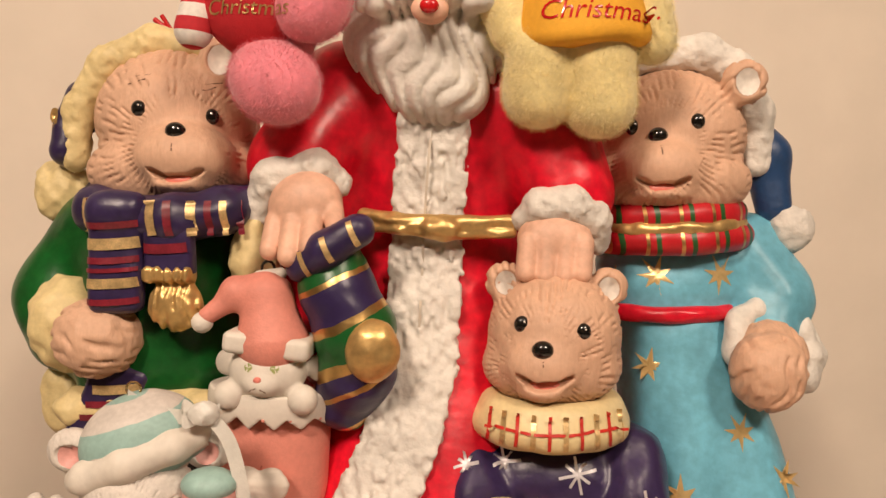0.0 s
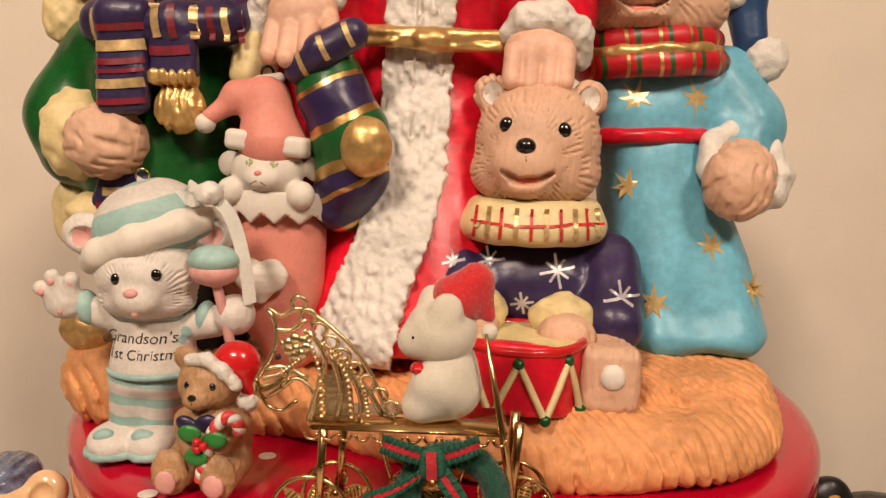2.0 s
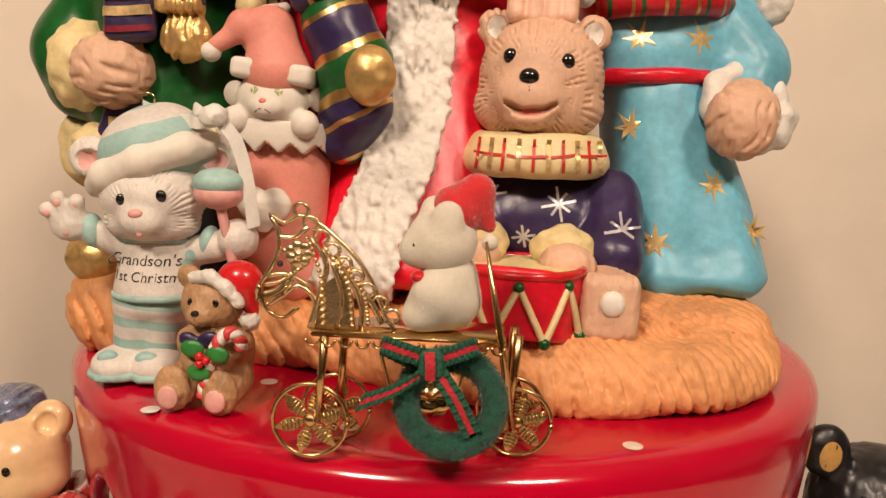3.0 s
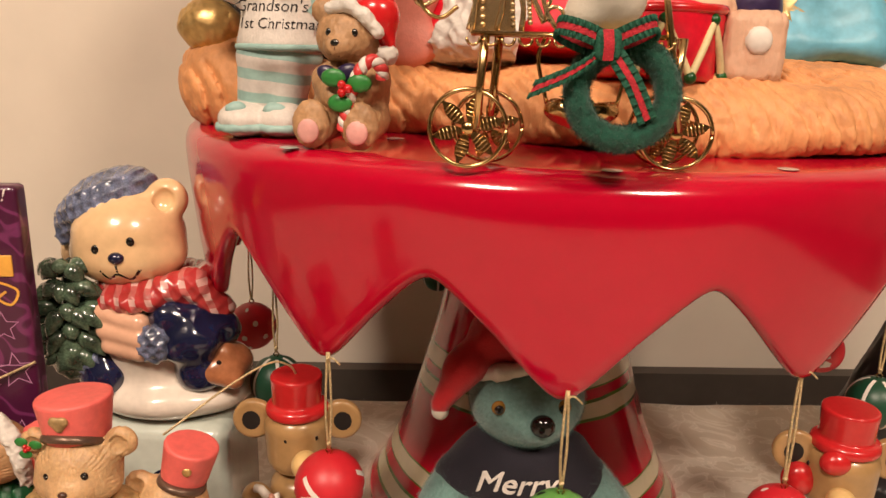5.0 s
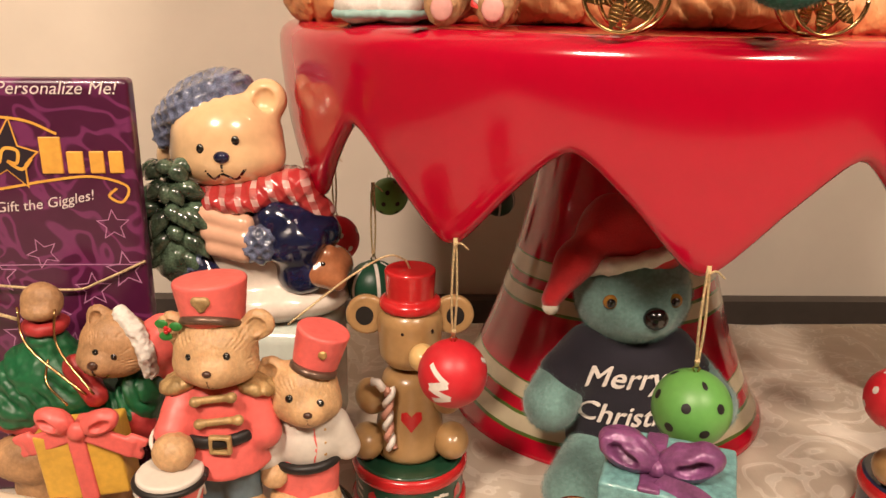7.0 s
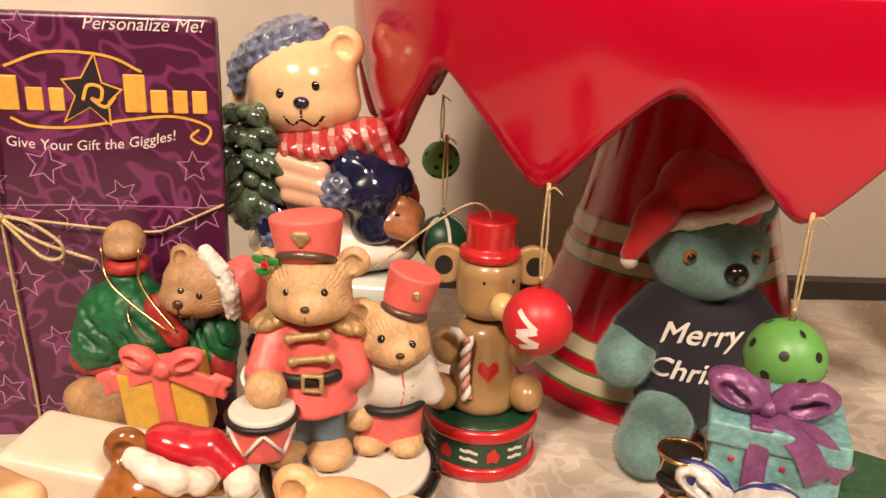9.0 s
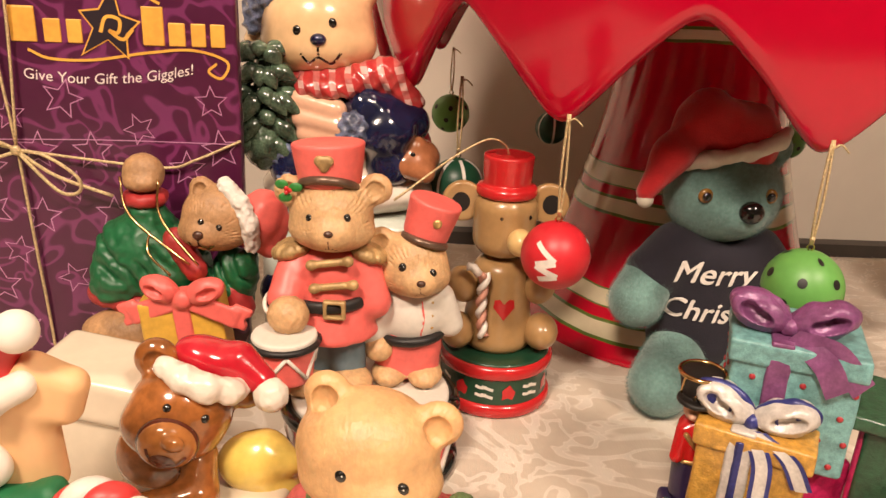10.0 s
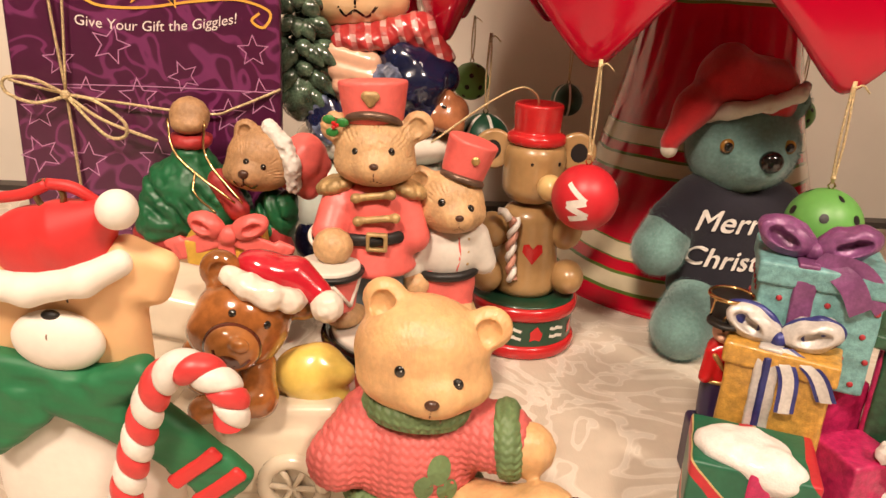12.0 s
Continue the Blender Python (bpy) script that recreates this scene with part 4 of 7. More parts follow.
g.add(white_knob, [tor((158, 18, 142), 20, 6.5, (62, 0, 12)), tor((162, 22, 141), 22, 5, (60, 0, 14))], 3, lambda p: 1.0 * np.sin(np.arctan2(p[:, 2] - 142, p[:, 0] - 159) * 9 + lattice(p, 12.0, 2) * 2))
g.add(fur_brown, [ell((150, 0, 133), (19, 16, 20)), ell((155, 12, 138), (19, 14, 19))], 3, grooves((1, 0, -0.35), 6.5, 2.0, 0.8, 14, 4, 0.2, 0.5), vox=1.0)
star_gold = mat("gold_star_paint", (0.80, 0.58, 0.26), 0.3, 0.45, 0.3, 300, 0.15)
for x, z, r, t in ((99, 177, 11, 0.2), (132, 178, 11, 0.5), (97, 129, 11, 0.1), (142, 99, 10, 0.35), (111, 67, 12, 0.0), (166, 74, 11, 0.2), (80, 176, 5, 0), (128, 120, 0.1, 0)):
    g.paint(star_gold, star_mesh(x, z, r, 7, 0.36, t), 0.5)

# third bear: purple jumper, cream scarf, beating a drum
bear_head(g, fur_brown, (44, -10, 152), (32, 30, 31), (37, -30, 141), (18, 15, 14), ((43, -12, 137), (33.5, 26, 20)),
          (36, 150), ((27, 160), (54, 158)), (38, 133), [(20, -8, 176), (69, -8, 174)], ear_r=10)
scarf_cream = mat("cream_scarf_paint", (0.76, 0.62, 0.33), 0.5, 0, 0.4, 260, 0.12)
plaid_red = mat("plaid_red_paint", (0.60, 0.03, 0.02), 0.45, 0, 0.2, 300, 0.2)
g.add(scarf_cream, [tor((43, -9, 117), 28.5, 7, (0, 0, 0), 0.9), tor((43, -9, 109.5), 31, 8, (0, 0, 0), 0.9)], 4, (0.6, 8))
for x0 in (11, 27, 43, 59):
    band(plaid_red, x0, 113.5 - (0.6 if 20 < x0 < 50 else -0.6), x0 + 17, 113.5 - (0.6 if 10 < x0 < 40 else -0.6), 1.3)
for k, x in enumerate((14, 20, 26, 33, 40, 47, 54, 61, 67, 73)):
    band(plaid_red if k % 2 == 0 else scarf_gold, x, 121, x + (x - 43) * 0.06, 105, 1.5 if k % 2 == 0 else 2.2)
g.add(navy, [ell((44, 2, 78), (47, 34, 30)), cap((2, -6, 90), (12, -34, 68), 17, 14), cap((82, -8, 90), (82, -34, 64), 18, 16)], 5, (1.5, (9, 9, 14)))
silver = mat("pale_silver_paint", (0.62, 0.60, 0.62), 0.4, 0.3)
for x, z, r in ((21, 92, 8), (55, 89, 9), (85, 79, 9), (3, 92, 6), (38, 72, 6)):
    g.paint(silver, flake(x, z, r, 1.3), 0.5)
g.add(cream, [ell((57, -40, 68), (16, 12, 12)), ell((18, -40, 70), (12, 11, 12))], 3, (1.4, 5))
g.add(fur_brown, [ell((58, -52, 62), (14, 11, 11)), ell((17, -50, 65), (9, 8, 9))], 3, grooves((1, 0, 0.3), 4.5, 1.2, 0.7, 10, 5))
g.add(red, [cone((35, -62, 29), (37, -56, 60), 27, 29, 2)], 2, (0.6, 9), vox=1.2)
g.add(mat("drum_skin_cream", (0.76, 0.63, 0.32), 0.45), [cone((37, -56, 59), (37, -56, 62.5), 26.5, 26, 1)], 1, vox=1.2)
g.raw(red_gloss, *tube_mesh([(37 + 28 * math.cos(a), -56 + 28 * math.sin(a), 61.5) for a in np.linspace(0, 2 * math.pi, 49)], 2.4))
for i in range(11):
    a0, a1 = -2.9 + i * 0.42, -2.9 + (i + 1) * 0.42
    za, zb = (57, 33) if i % 2 else (33, 57)
    pt = lambda a, z: (36 + 29.3 * math.cos(a), -58.5 + (z - 45) * 0.2 + 29.3 * math.sin(a), z)
    g.tube(mat("cream_drum_cord", (0.70, 0.58, 0.30), 0.5), [pt(a0, za), pt((a0 + a1) / 2, (za + zb) / 2), pt(a1, zb)], 1.7)
    g.ball(green, pt(a1, zb), 2.8, 8, 6)
g.add(fur_brown, [cap((80, -30, 50), (77, -60, 47), 15, 14), rbox((77, -66, 46), (13.5, 8, 16), 6)], 4, grooves((1, 0, 0.1), 3.4, 1.1, 0.5, 9, 7), vox=1.0)
g.add(white, [ell((77, -74, 49), (6, 3, 6.5))], 1)
g.link("ceramic_figurine", None, (0, 0, 250.4), 0, "painted ceramic gift-bringer with three dressed bears on straw base", "figurine")

# ---- ornaments standing on the stand ----
SMALL = (0.35, (1.0, 1.2, 2.2))
mint = mat("mint_paint", (0.32, 0.50, 0.46), 0.5)
soft_white = mat("soft_white_resin", (0.66, 0.61, 0.55), 0.55, 0, 0.5, 700, 0.12, 120, stretch=(1, 1, 0.5))
pink_clay = mat("pink_bisque_clay", (0.70, 0.26, 0.20), 0.6, 0, 0.35, 900, 0.1, 60)
clay_white = mat("white_bisque_clay", (0.70, 0.65, 0.57), 0.6, 0, 0.2, 500, 0.08)
mint_stripes = banded("mint_and_white_stripes", [(0, (0.66, 0.61, 0.56)), (0.55, (0.32, 0.50, 0.46))], (0.12, 0, 1), 0.0105, 0.55, 0.002)
hat_stripes = banded("mint_and_white_cap_stripes", [(0, (0.66, 0.61, 0.56)), (0.5, (0.32, 0.50, 0.46))], (-0.35, 0, 1), 0.017, 0.55, 0.003, offset=0.4)
pale_pink = mat("pale_pink_paint", (0.72, 0.36, 0.32), 0.5)
ribbon_white = mat("translucent_white_ribbon", (0.70, 0.68, 0.62), 0.4, 0, 0.3, 1200, 0.1, sheen=0.3)

# white baby bear with a rattle
s = Sculpt(0.8)
s.add(soft_white, [ell((-7, -7, 7), (12, 14, 8)), ell((10, -7, 7), (12, 14, 8))], 2, (0.4, 4))
s.add(mint, [tor((-7, -8, 4), 11, 2.0, (0, 0, 0), 1.1), tor((10, -8, 4), 11, 2.0, (0, 0, 0), 1.1), ell((-9, -15, 12), (5, 3, 3.5)), ell((8, -15, 12), (5, 3, 3.5))], 1, (0.4, 3))
s.add(mint_stripes, [cap((-3, 0, 14), (1, 0, 36), 9, 12), cap((10, 0, 14), (12, 0, 36), 9, 12), ell((8, 0, 34), (19, 14, 8))], 3)
s.add(soft_white, [cone((9, 0, 37), (9, 0, 66), 20.5, 15, 4, 0.78), cap((-4, 0, 60), (-18, -3, 66), 6.5), cap((22, 0, 58), (38, -5, 62), 7)], 4, (0.4, (9, 9, 5)))
s.add(mint, [tor((9, 0, 38.5), 19.5, 1.5, (0, 0, 0), 0.79)], 1)
s.add(mint, [tor((9, -2, 64), 14, 2.6, (-12, 0, 0), 0.8)], 1)
s.add(mint, [ell((-18, -4, 67), (4.5, 7, 8), (0, -12, 0)), ell((33, -4, 63), (4.5, 7, 8), (0, 10, 0))], 1)
s.add(soft_white, [ell((-27, -6, 70), (9, 6, 8)), cap((-30, -7, 73), (-36, -8, 76), 3.3), cap((-28, -7, 75), (-31, -8, 81), 3.3), cap((-24, -7, 75), (-23, -8, 80), 3.3), ell((47, -9, 66), (9, 8, 9))], 2, SMALL)
for x, z in ((-27, 67), (-35, 75), (-30.5, 79.5), (-23, 79)):
    s.spot(pale_pink, x, z, (1.8, 1, 1.8), 0.3)
s.add(soft_white, [ell((9, -4, 83), (23, 18, 17)), ell((9, -17, 74), (10, 8, 7.5)), ell((9, -6, 72), (21, 13, 10))], 3, scratches(9, 74, 60, 1.0, 3.2, 3, 10), vox=0.6)
s.add(soft_white, [ell((-19, 0, 99), (10.5, 5, 9.5)), ell((36, 0, 101), (10.5, 5, 9.5))], 2, SMALL, [ell((-19, -5, 98), (6, 4, 5)), ell((36, -5, 100), (6, 4, 5))], vox=0.6)
s.paint(pale_pink, [disc_mesh(-19, 98, 5.0), disc_mesh(36, 100, 5.0)], 0.6)
s.spot(pale_pink, 8, 77.5, (3.2, 2, 2.1), 0.2)
s.spot(pale_pink, 9, 69, (1.8, 1.5, 1.8), 0.4)
for x, z in ((1, 83), (17.5, 85)):
    s.spot(black, x, z, (2.4, 1.5, 2.6), 0.2)
s.add(hat_stripes, [ell((8, 2, 103), (25, 20, 20), (0, -22, 0)), cap((16, 0, 112), (30, 0, 106), 9, 7)], 6, (0.4, 9))
s.add(clay_white, chain([(-16, -1, 87), (-9, -11, 92), (8, -15, 99), (25, -11, 105), (34, 0, 107)], (6, 6.5, 7, 6.5, 5.5)), 3, (0.2, 5))
s.add(mint, [ell((40, -14, 91), (11, 9, 6.5))], 1)
s.add(pale_pink, [ell((40, -14, 86), (10.5, 8.5, 6.5)), cap((41, -14, 80), (46, -14, 56), 2.2), ell((48, -14, 50), (5, 4, 5))], 1)
dark_text = mat("black_lettering", (0.02, 0.016, 0.014), 0.6)
s.paint(dark_text, text_mesh("Grandson's", 7.0, 0.15), 0.45, (6.5, 55.5))
s.paint(dark_text, text_mesh("1st Christmas", 6.4, 0.15), 0.45, (9.5, 48.2))
s.paint(mint, [stroke_mesh([(23, 53), (26, 57)], 3), disc_mesh(26, 58, 2.5)], 0.5)
s.raw(gold_metal, *tube_mesh([(6 + 3 * math.cos(a), 0, 125 + 3 * math.sin(a)) for a in np.linspace(0, 6.3, 14)], 0.5, 6))
wb = s.link("bear_ornament", None, (-147, -60, 250.3), 4, "white resin baby bear in mint striped cap and trousers", "figurine", size=1.06)
r = Sculpt()


def ribbon(s, m, pts, w, axis=(0, 0, 1), n=8):
    p = spline(pts, n)
    up = np.array(axis, float)
    vs, fs = [], []
    for q in p:
        vs += [q - up * w / 2, q + up * w / 2]
    for i in range(len(p) - 1):
        fs.append((2 * i, 2 * i + 2, 2 * i + 3, 2 * i + 1))
    k = len(vs)
    vs = vs + [v + np.array((0.0, 0.25, 0.0)) for v in vs]
    fs += [tuple(k + i for i in reversed(f)) for f in fs]
    return s.raw(m, vs, fs)


ribbon(r, ribbon_white, [(4, -1, 122), (18, -6, 117), (36, -12, 117), (44, -12, 120)], 6)
ribbon(r, ribbon_white, [(40, -12, 118), (48, -14, 108), (53, -15, 90), (55, -14, 72)], 6, (0.9, 0, 0.35))
ribbon(r, ribbon_white, [(36, -12, 118), (30, -12, 122), (30, -14, 116), (36, -12, 117)], 5)
r.add(ribbon_white, [ell((38, -13, 119), (6, 4, 5))], 1, (0.8, 2), vox=0.8)
r.link("ribbon", wb, label="sheer white ribbon with a knot", size=1.06)


def holly(s, c, k=1.0):
    for a in (20, 140, 250):
        x, z = math.cos(radians(a)) * 5 * k, math.sin(radians(a)) * 5 * k
        s.ball(leaf_green, (c[0] + x, c[1], c[2] + z), (4.2 * k, 1.1 * k, 3.0 * k), 10, 6)
    for a in (0, 120, 240):
        s.ball(red_gloss, (c[0] + 1.4 * k * math.cos(radians(a)), c[1] - 1.6 * k, c[2] + 1.4 * k * math.sin(radians(a))), 1.5 * k, 8, 6)


leaf_green = mat("leaf_green_paint", (0.03, 0.22, 0.04), 0.4, 0, 0.4, 500)


def candy(s, pts, r, turns, m1, m2, n=10):
    """A twisted red and white cane along points."""
    p = spline(pts, n)
    d = np.concatenate([[0], np.cumsum([np.linalg.norm(b - a) for a, b in zip(p, p[1:])])])
    fine = [np.array([np.interp(t, d, [q[i] for q in p]) for i in range(3)]) for t in np.linspace(0, d[-1], 240)]
    seg, rows = 24, len(fine)
    ring, fs = tube_mesh(fine, [r] * rows, seg)
    vs = np.zeros((rows * seg, 3))
    for i in range(rows):
        c, a, b = fine[i], ring[i * seg] - fine[i], ring[i * seg + seg // 4] - fine[i]
        for j in range(seg):
            th = 2 * math.pi * (j / seg - turns * i / rows)
            vs[i * seg + j] = c + (math.cos(th) * a + math.sin(th) * b) * (0.84 + 0.21 * math.sqrt(abs(math.sin(2 * math.pi * j / seg))))
    for w in (0, 1):
        keep = [f for k, f in enumerate(fs[:-2]) if (k % seg < seg // 2) == (w == 0)] + (fs[-2:] if w else [])
        s.raw((m1, m2)[w], vs, keep)


cane_red = mat("cane_red", (0.68, 0.05, 0.05), 0.4, 0, 0.1)
cane_white = mat("cane_white", (0.80, 0.75, 0.68), 0.45, 0, 0.1)

# small brown bear holding a candy cane
s = Sculpt(0.6)
s.add(fur_dark, [ell((1, 0, 22), (16, 12, 17)), cap((-8, -4, 12), (-12, -12, 9), 9, 8), cap((9, -4, 12), (8, -13, 9), 9, 8), cap((-11, -2, 28), (-4, -12, 21), 5), cap((13, -2, 28), (8, -12, 22), 5)], 3, SMALL)
s.add(fur_dark, [ell((-12.5, -15, 10), (8, 4, 10)), ell((8, -16, 10), (8, 4, 10))], 1, SMALL)
for x in (-12.5, 8):
    s.spot(pale_pink, x, 7.5, (4.6, 1.2, 5), 0.3)
s.add(fur_dark, [ell((0, -2, 45), (13.5, 11, 12)), ell((-2, -11, 41), (6, 5, 5)), ell((-11, -1, 55), (5, 3, 5))], 2, SMALL)
s.spot(black, -2, 42.5, (2, 1.4, 1.5), 0.1)
for x in (-5.5, 5):
    s.spot(black, x, 46.5, (1.5, 1, 1.7), 0.2)
s.paint(dark_line, [stroke_mesh([(-2, 41), (-2, 38.5)], 0.5), stroke_mesh([(-4.5, 38), (-2, 37), (1, 38)], 0.5)], 0.2)
s.add(red_gloss, [ell((11, 0, 54), (10, 8, 9)), cap((14, 0, 50), (17, -2, 42), 6, 3)], 3)
s.add(white_knob, chain([(-6, -7, 56), (2, -10, 57.5), (9, -10, 53), (14, -9, 47)], 2.7), 2, (0.35, 1.4))
s.add(white_knob, [ell((17, -4, 38), (4.5, 4, 4))], 1, (0.6, 1.5))
candy(s, [(1, -16, 8), (4, -17, 20), (8, -17, 31), (13, -16, 36), (17, -15, 33), (17, -14, 29)], 2.6, 7, cane_red, cane_white)
holly(s, (3, -19, 25), 1.25)
s.add(navy, [ell((-6, -12, 30), (5, 2, 3.5), (0, 25, 0)), ell((2, -12, 31), (5, 2, 3.5), (0, -20, 0))], 1)
s.link("bear_figurine", None, (-99, -91, 250.3), -4, "small brown resin bear in red cap holding a candy cane", "figurine", size=1.03)

# pink stocking cat ornament, leaning on the large figurine
s = Sculpt(0.9)
s.add(pink_clay, [ell((-1, 0, 66), (27.5, 19, 32)), ell((0, 0, 42), (26, 17, 28)), cap((0, 0, 30), (8, -2, 6), 18, 10), ell((14, -4, 10), (14, 8, 10))], 8)
s.paint(mat("stitched_seam", (0.5, 0.14, 0.10), 0.6), stroke_mesh([(0, 82), (-1, 60), (-3, 48)], 0.7), 0.3)
s.add(clay_white, [ell((-1, -1, 84), (32, 25, 28))], 1,
      shell=lambda p: np.maximum(76.5 + 5.5 * np.abs(((p[:, 0] + 1) / 11.5) % 1 - 0.5) * 2 - p[:, 2] - 2.5, p[:, 2] - 90))
for x in (-24, -12, 0, 12, 24):
    s.spot(pink_clay, x, 79, 0.9)
s.add(clay_white, [ell((-1, -16, 100), (18, 13, 14)), ell((-1, -26, 96), (8, 5, 5.5)), ell((-21, -12, 102), (6, 3.5, 6.5)), ell((22, -12, 102), (6, 3.5, 6.5)), ell((-17, -22, 89), (7, 6, 7)), ell((17, -22, 89), (7, 6, 7))], 2)
s.spot(pinkish, -2, 98.5, (2, 1.4, 1.5), 0.1)
s.paint(mat("sage_green_eyes", (0.32, 0.36, 0.12), 0.5), [disc_mesh(-7, 103.5, 2), disc_mesh(5, 103.5, 2)], 0.3)
s.paint(dark_line, [stroke_mesh([(-6, 93), (-2, 95), (2, 93)], 0.5)], 0.3)
s.add(clay_white, [rbox((0, -15, 113), (20, 13, 5), 3, (0, 4, 0))], 1)
s.add(pink_clay, [cap((0, -14, 114), (-4, -12, 134), 17, 11), cap((-4, -12, 134), (-18, -14, 136), 11, 7), cap((-18, -14, 134), (-30, -18, 124), 6, 4)], 5)
s.add(clay_white, [ell((-32, -18, 121), (5, 5, 5)), cap((-8, -12, 143), (2, -12, 145), 3)], 1)
s.add(clay_white, [ell((-7, -24, 49), (8, 3.5, 8)), ell((5, -24, 49), (8, 3.5, 8)), ell((-1, -23, 42), (6, 3, 8))], 3, (0.5, (30, 6, 1.6)))
s.raw(matt_black, *tube_mesh([(-4 + 3 * math.cos(a), -12, 147 + 3.5 * math.sin(a)) for a in np.linspace(0, 6.3, 14)], 0.7, 6))
s.link("cat_ornament", None, (-92, -20, 285), 0, "pink bisque stocking with a white cat in pointed cap", "ornament", tilt=(-2, 2))

# gilt horse carriage
horse = empty("horse_carriage", (0, -140, 250), 0, "polished gilt filigree horse carriage ornament with spoked wheels", "ornament")


def spoked_wheel(x, y, z, r):
    w = Sculpt()
    ring = [(r * math.cos(a), 0, r * math.sin(a)) for a in np.linspace(0, 2 * math.pi, 41)]
    w.raw(gold_metal, *tube_mesh(ring, 0.9, 6))
    rim = w.link("wheel", horse, (x, y, z))
    hub = Sculpt().raw(gold_metal, *ball_mesh((0, -0.5, 0), (2.6, 1.5, 2.6), 12, 8)).link("hub", rim)
    for k in range(6):
        sp = Sculpt()
        a = math.pi / 3 * k + 0.26
        c, sn = math.cos(a), math.sin(a)
        vs, fs = [], []
        for t, wd in ((2.5, 0.8), (4.5, 2.0), (7.5, 2.7), (10.5, 2.0), (12.5, 0.7), (r - 0.3, 0.5)):
            t = t * r / 14.2
            vs += [(c * t - sn * wd, -0.5, sn * t + c * wd), (c * t + sn * wd, -0.5, sn * t - c * wd), (c * t - sn * wd, 0.4, sn * t + c * wd), (c * t + sn * wd, 0.4, sn * t - c * wd)]
        for i in range(5):
            b = i * 4
            fs += [(b, b + 1, b + 5, b + 4), (b + 3, b + 2, b + 6, b + 7), (b + 1, b + 3, b + 7, b + 5), (b + 2, b, b + 4, b + 6)]
        sp.raw(gold_metal, vs, fs, False)
        for t in (4.5, 6, 7.5, 9, 10.5):
            t = t * r / 14.2
            sp.tube(gold_metal, [(c * t - sn * 2, -0.8, sn * t + c * 2), (c * t + sn * 2, -0.8, sn * t - c * 2)], 0.35, 5, 2)
        sp.link("spoke", rim)


spoked_wheel(-45, -3, 15.1, 14.2)
spoked_wheel(-38, 14, 14.2, 13.4)
spoked_wheel(33, 8, 14.2, 13.4)
spoked_wheel(31, 22, 14.2, 13.4)
# horse head: a pierced plate with mane curls, beads and a flower
outline = [(-45, 49), (-44, 60), (-50, 66), (-56, 62), (-63, 58), (-66, 63), (-62, 70), (-58, 78), (-58, 86), (-61, 92), (-56, 89), (-50, 92), (-44, 90), (-36, 84), (-28, 76), (-22, 66), (-18, 56), (-16, 49)]
gilt = mat("pale_gilt_plate", (0.86, 0.66, 0.38), 0.24, 0.95, 0.3, 500, 0.2)
plate_h = Sculpt()
edge = [(a, -0.2, b) for a, b in outline]
plate_h.raw(gilt, *tube_mesh(spline(edge + [edge[0]], 3), 0.95, 6))
for line in ([(-46, 50), (-43, 62), (-40, 74), (-46, 84)], [(-36, 50), (-34, 62), (-38, 76)], [(-27, 50), (-27, 60), (-33, 72), (-42, 80)], [(-62, 69), (-55, 70), (-46, 66)],
             [(-58, 84), (-52, 84), (-47, 88)], [(-19, 53), (-24, 62), (-31, 70)], [(-56, 62), (-52, 72), (-56, 80)], [(-64, 62), (-58, 64), (-54, 68)]):
    plate_h.raw(gilt, *tube_mesh(spline([(a, -0.2, b) for a, b in line], 4), [1.1] * (len(line) * 4 - 3), 6))
# the solid neck band behind the beads
nb = [(-45, 50), (-42, 66), (-34, 72), (-30, 62), (-29, 50)]
plate_h.raw(gilt, [(x, 0.4, z) for x, z in nb] + [(x, 1.2, z) for x, z in nb], [tuple(range(5)), tuple(range(9, 4, -1))] + [(i, i + 5, (i + 1) % 5 + 5, (i + 1) % 5) for i in range(5)], False)
hd = plate_h.link("horse_head", horse, label="pierced gilt horse head with beaded mane")
orn = Sculpt()
for k in range(9):
    t = k / 8
    x, z = -52 + 34 * t ** 1.1, 93 - 38 * t
    orn.raw(gilt, *tube_mesh([(x + 2.5 + 2.6 * math.cos(a) * (1 + 0.15 * k / 8), -0.4, z + 1 + 2.6 * math.sin(a)) for a in np.linspace(-1.2, 4.2, 12)], 0.8, 6))
for line in (((-47, 84), (-42, 70), (-41, 52)), ((-40, 80), (-32, 68), (-30, 52)), ((-34, 76), (-26, 64), (-24, 53)), ((-62, 66), (-56, 68), (-48, 74))):
    for q in spline([(a, 0, b) for a, b in line], 7):
        orn.ball(gilt, (q[0], -1.4, q[2]), 0.95, 8, 6)
for k in range(7):
    a = 2 * math.pi * k / 7
    orn.ball(gilt, (-50 + 3.2 * math.cos(a), -1.6, 78 + 3.2 * math.sin(a)), (2.1, 1, 2.1), 8, 6)
orn.ball(gilt, (-50, -2, 78), 1.8, 8, 6)
orn.ball(matt_black, (-57, -1.2, 74), 1.2, 8, 6)
orn.link("mane", hd)
brid = Sculpt()
brid.tube(gold_metal, [(-65, -1.5, 66), (-62, -1.8, 57), (-56, -1.8, 54), (-50, -1.6, 58)], 0.8, 6)
brid.tube(gold_metal, [(-66, -1.5, 60), (-60, -1.8, 62), (-54, -1.6, 66)], 0.7, 6)
brid.link("bridle", hd)
bm = bmesh.new()
bmesh.ops.create_cube(bm, size=1)
bmesh.ops.scale(bm, vec=(0.072, 0.026, 0.0018), verts=bm.verts)
bmesh.ops.translate(bm, vec=(-0.009, 0.008, 0.049), verts=bm.verts)
bmesh.ops.bevel(bm, geom=bm.edges[:], offset=0.0006, segments=2, affect="EDGES")
part("platform", bm, gold_metal, horse)
sc = Sculpt()
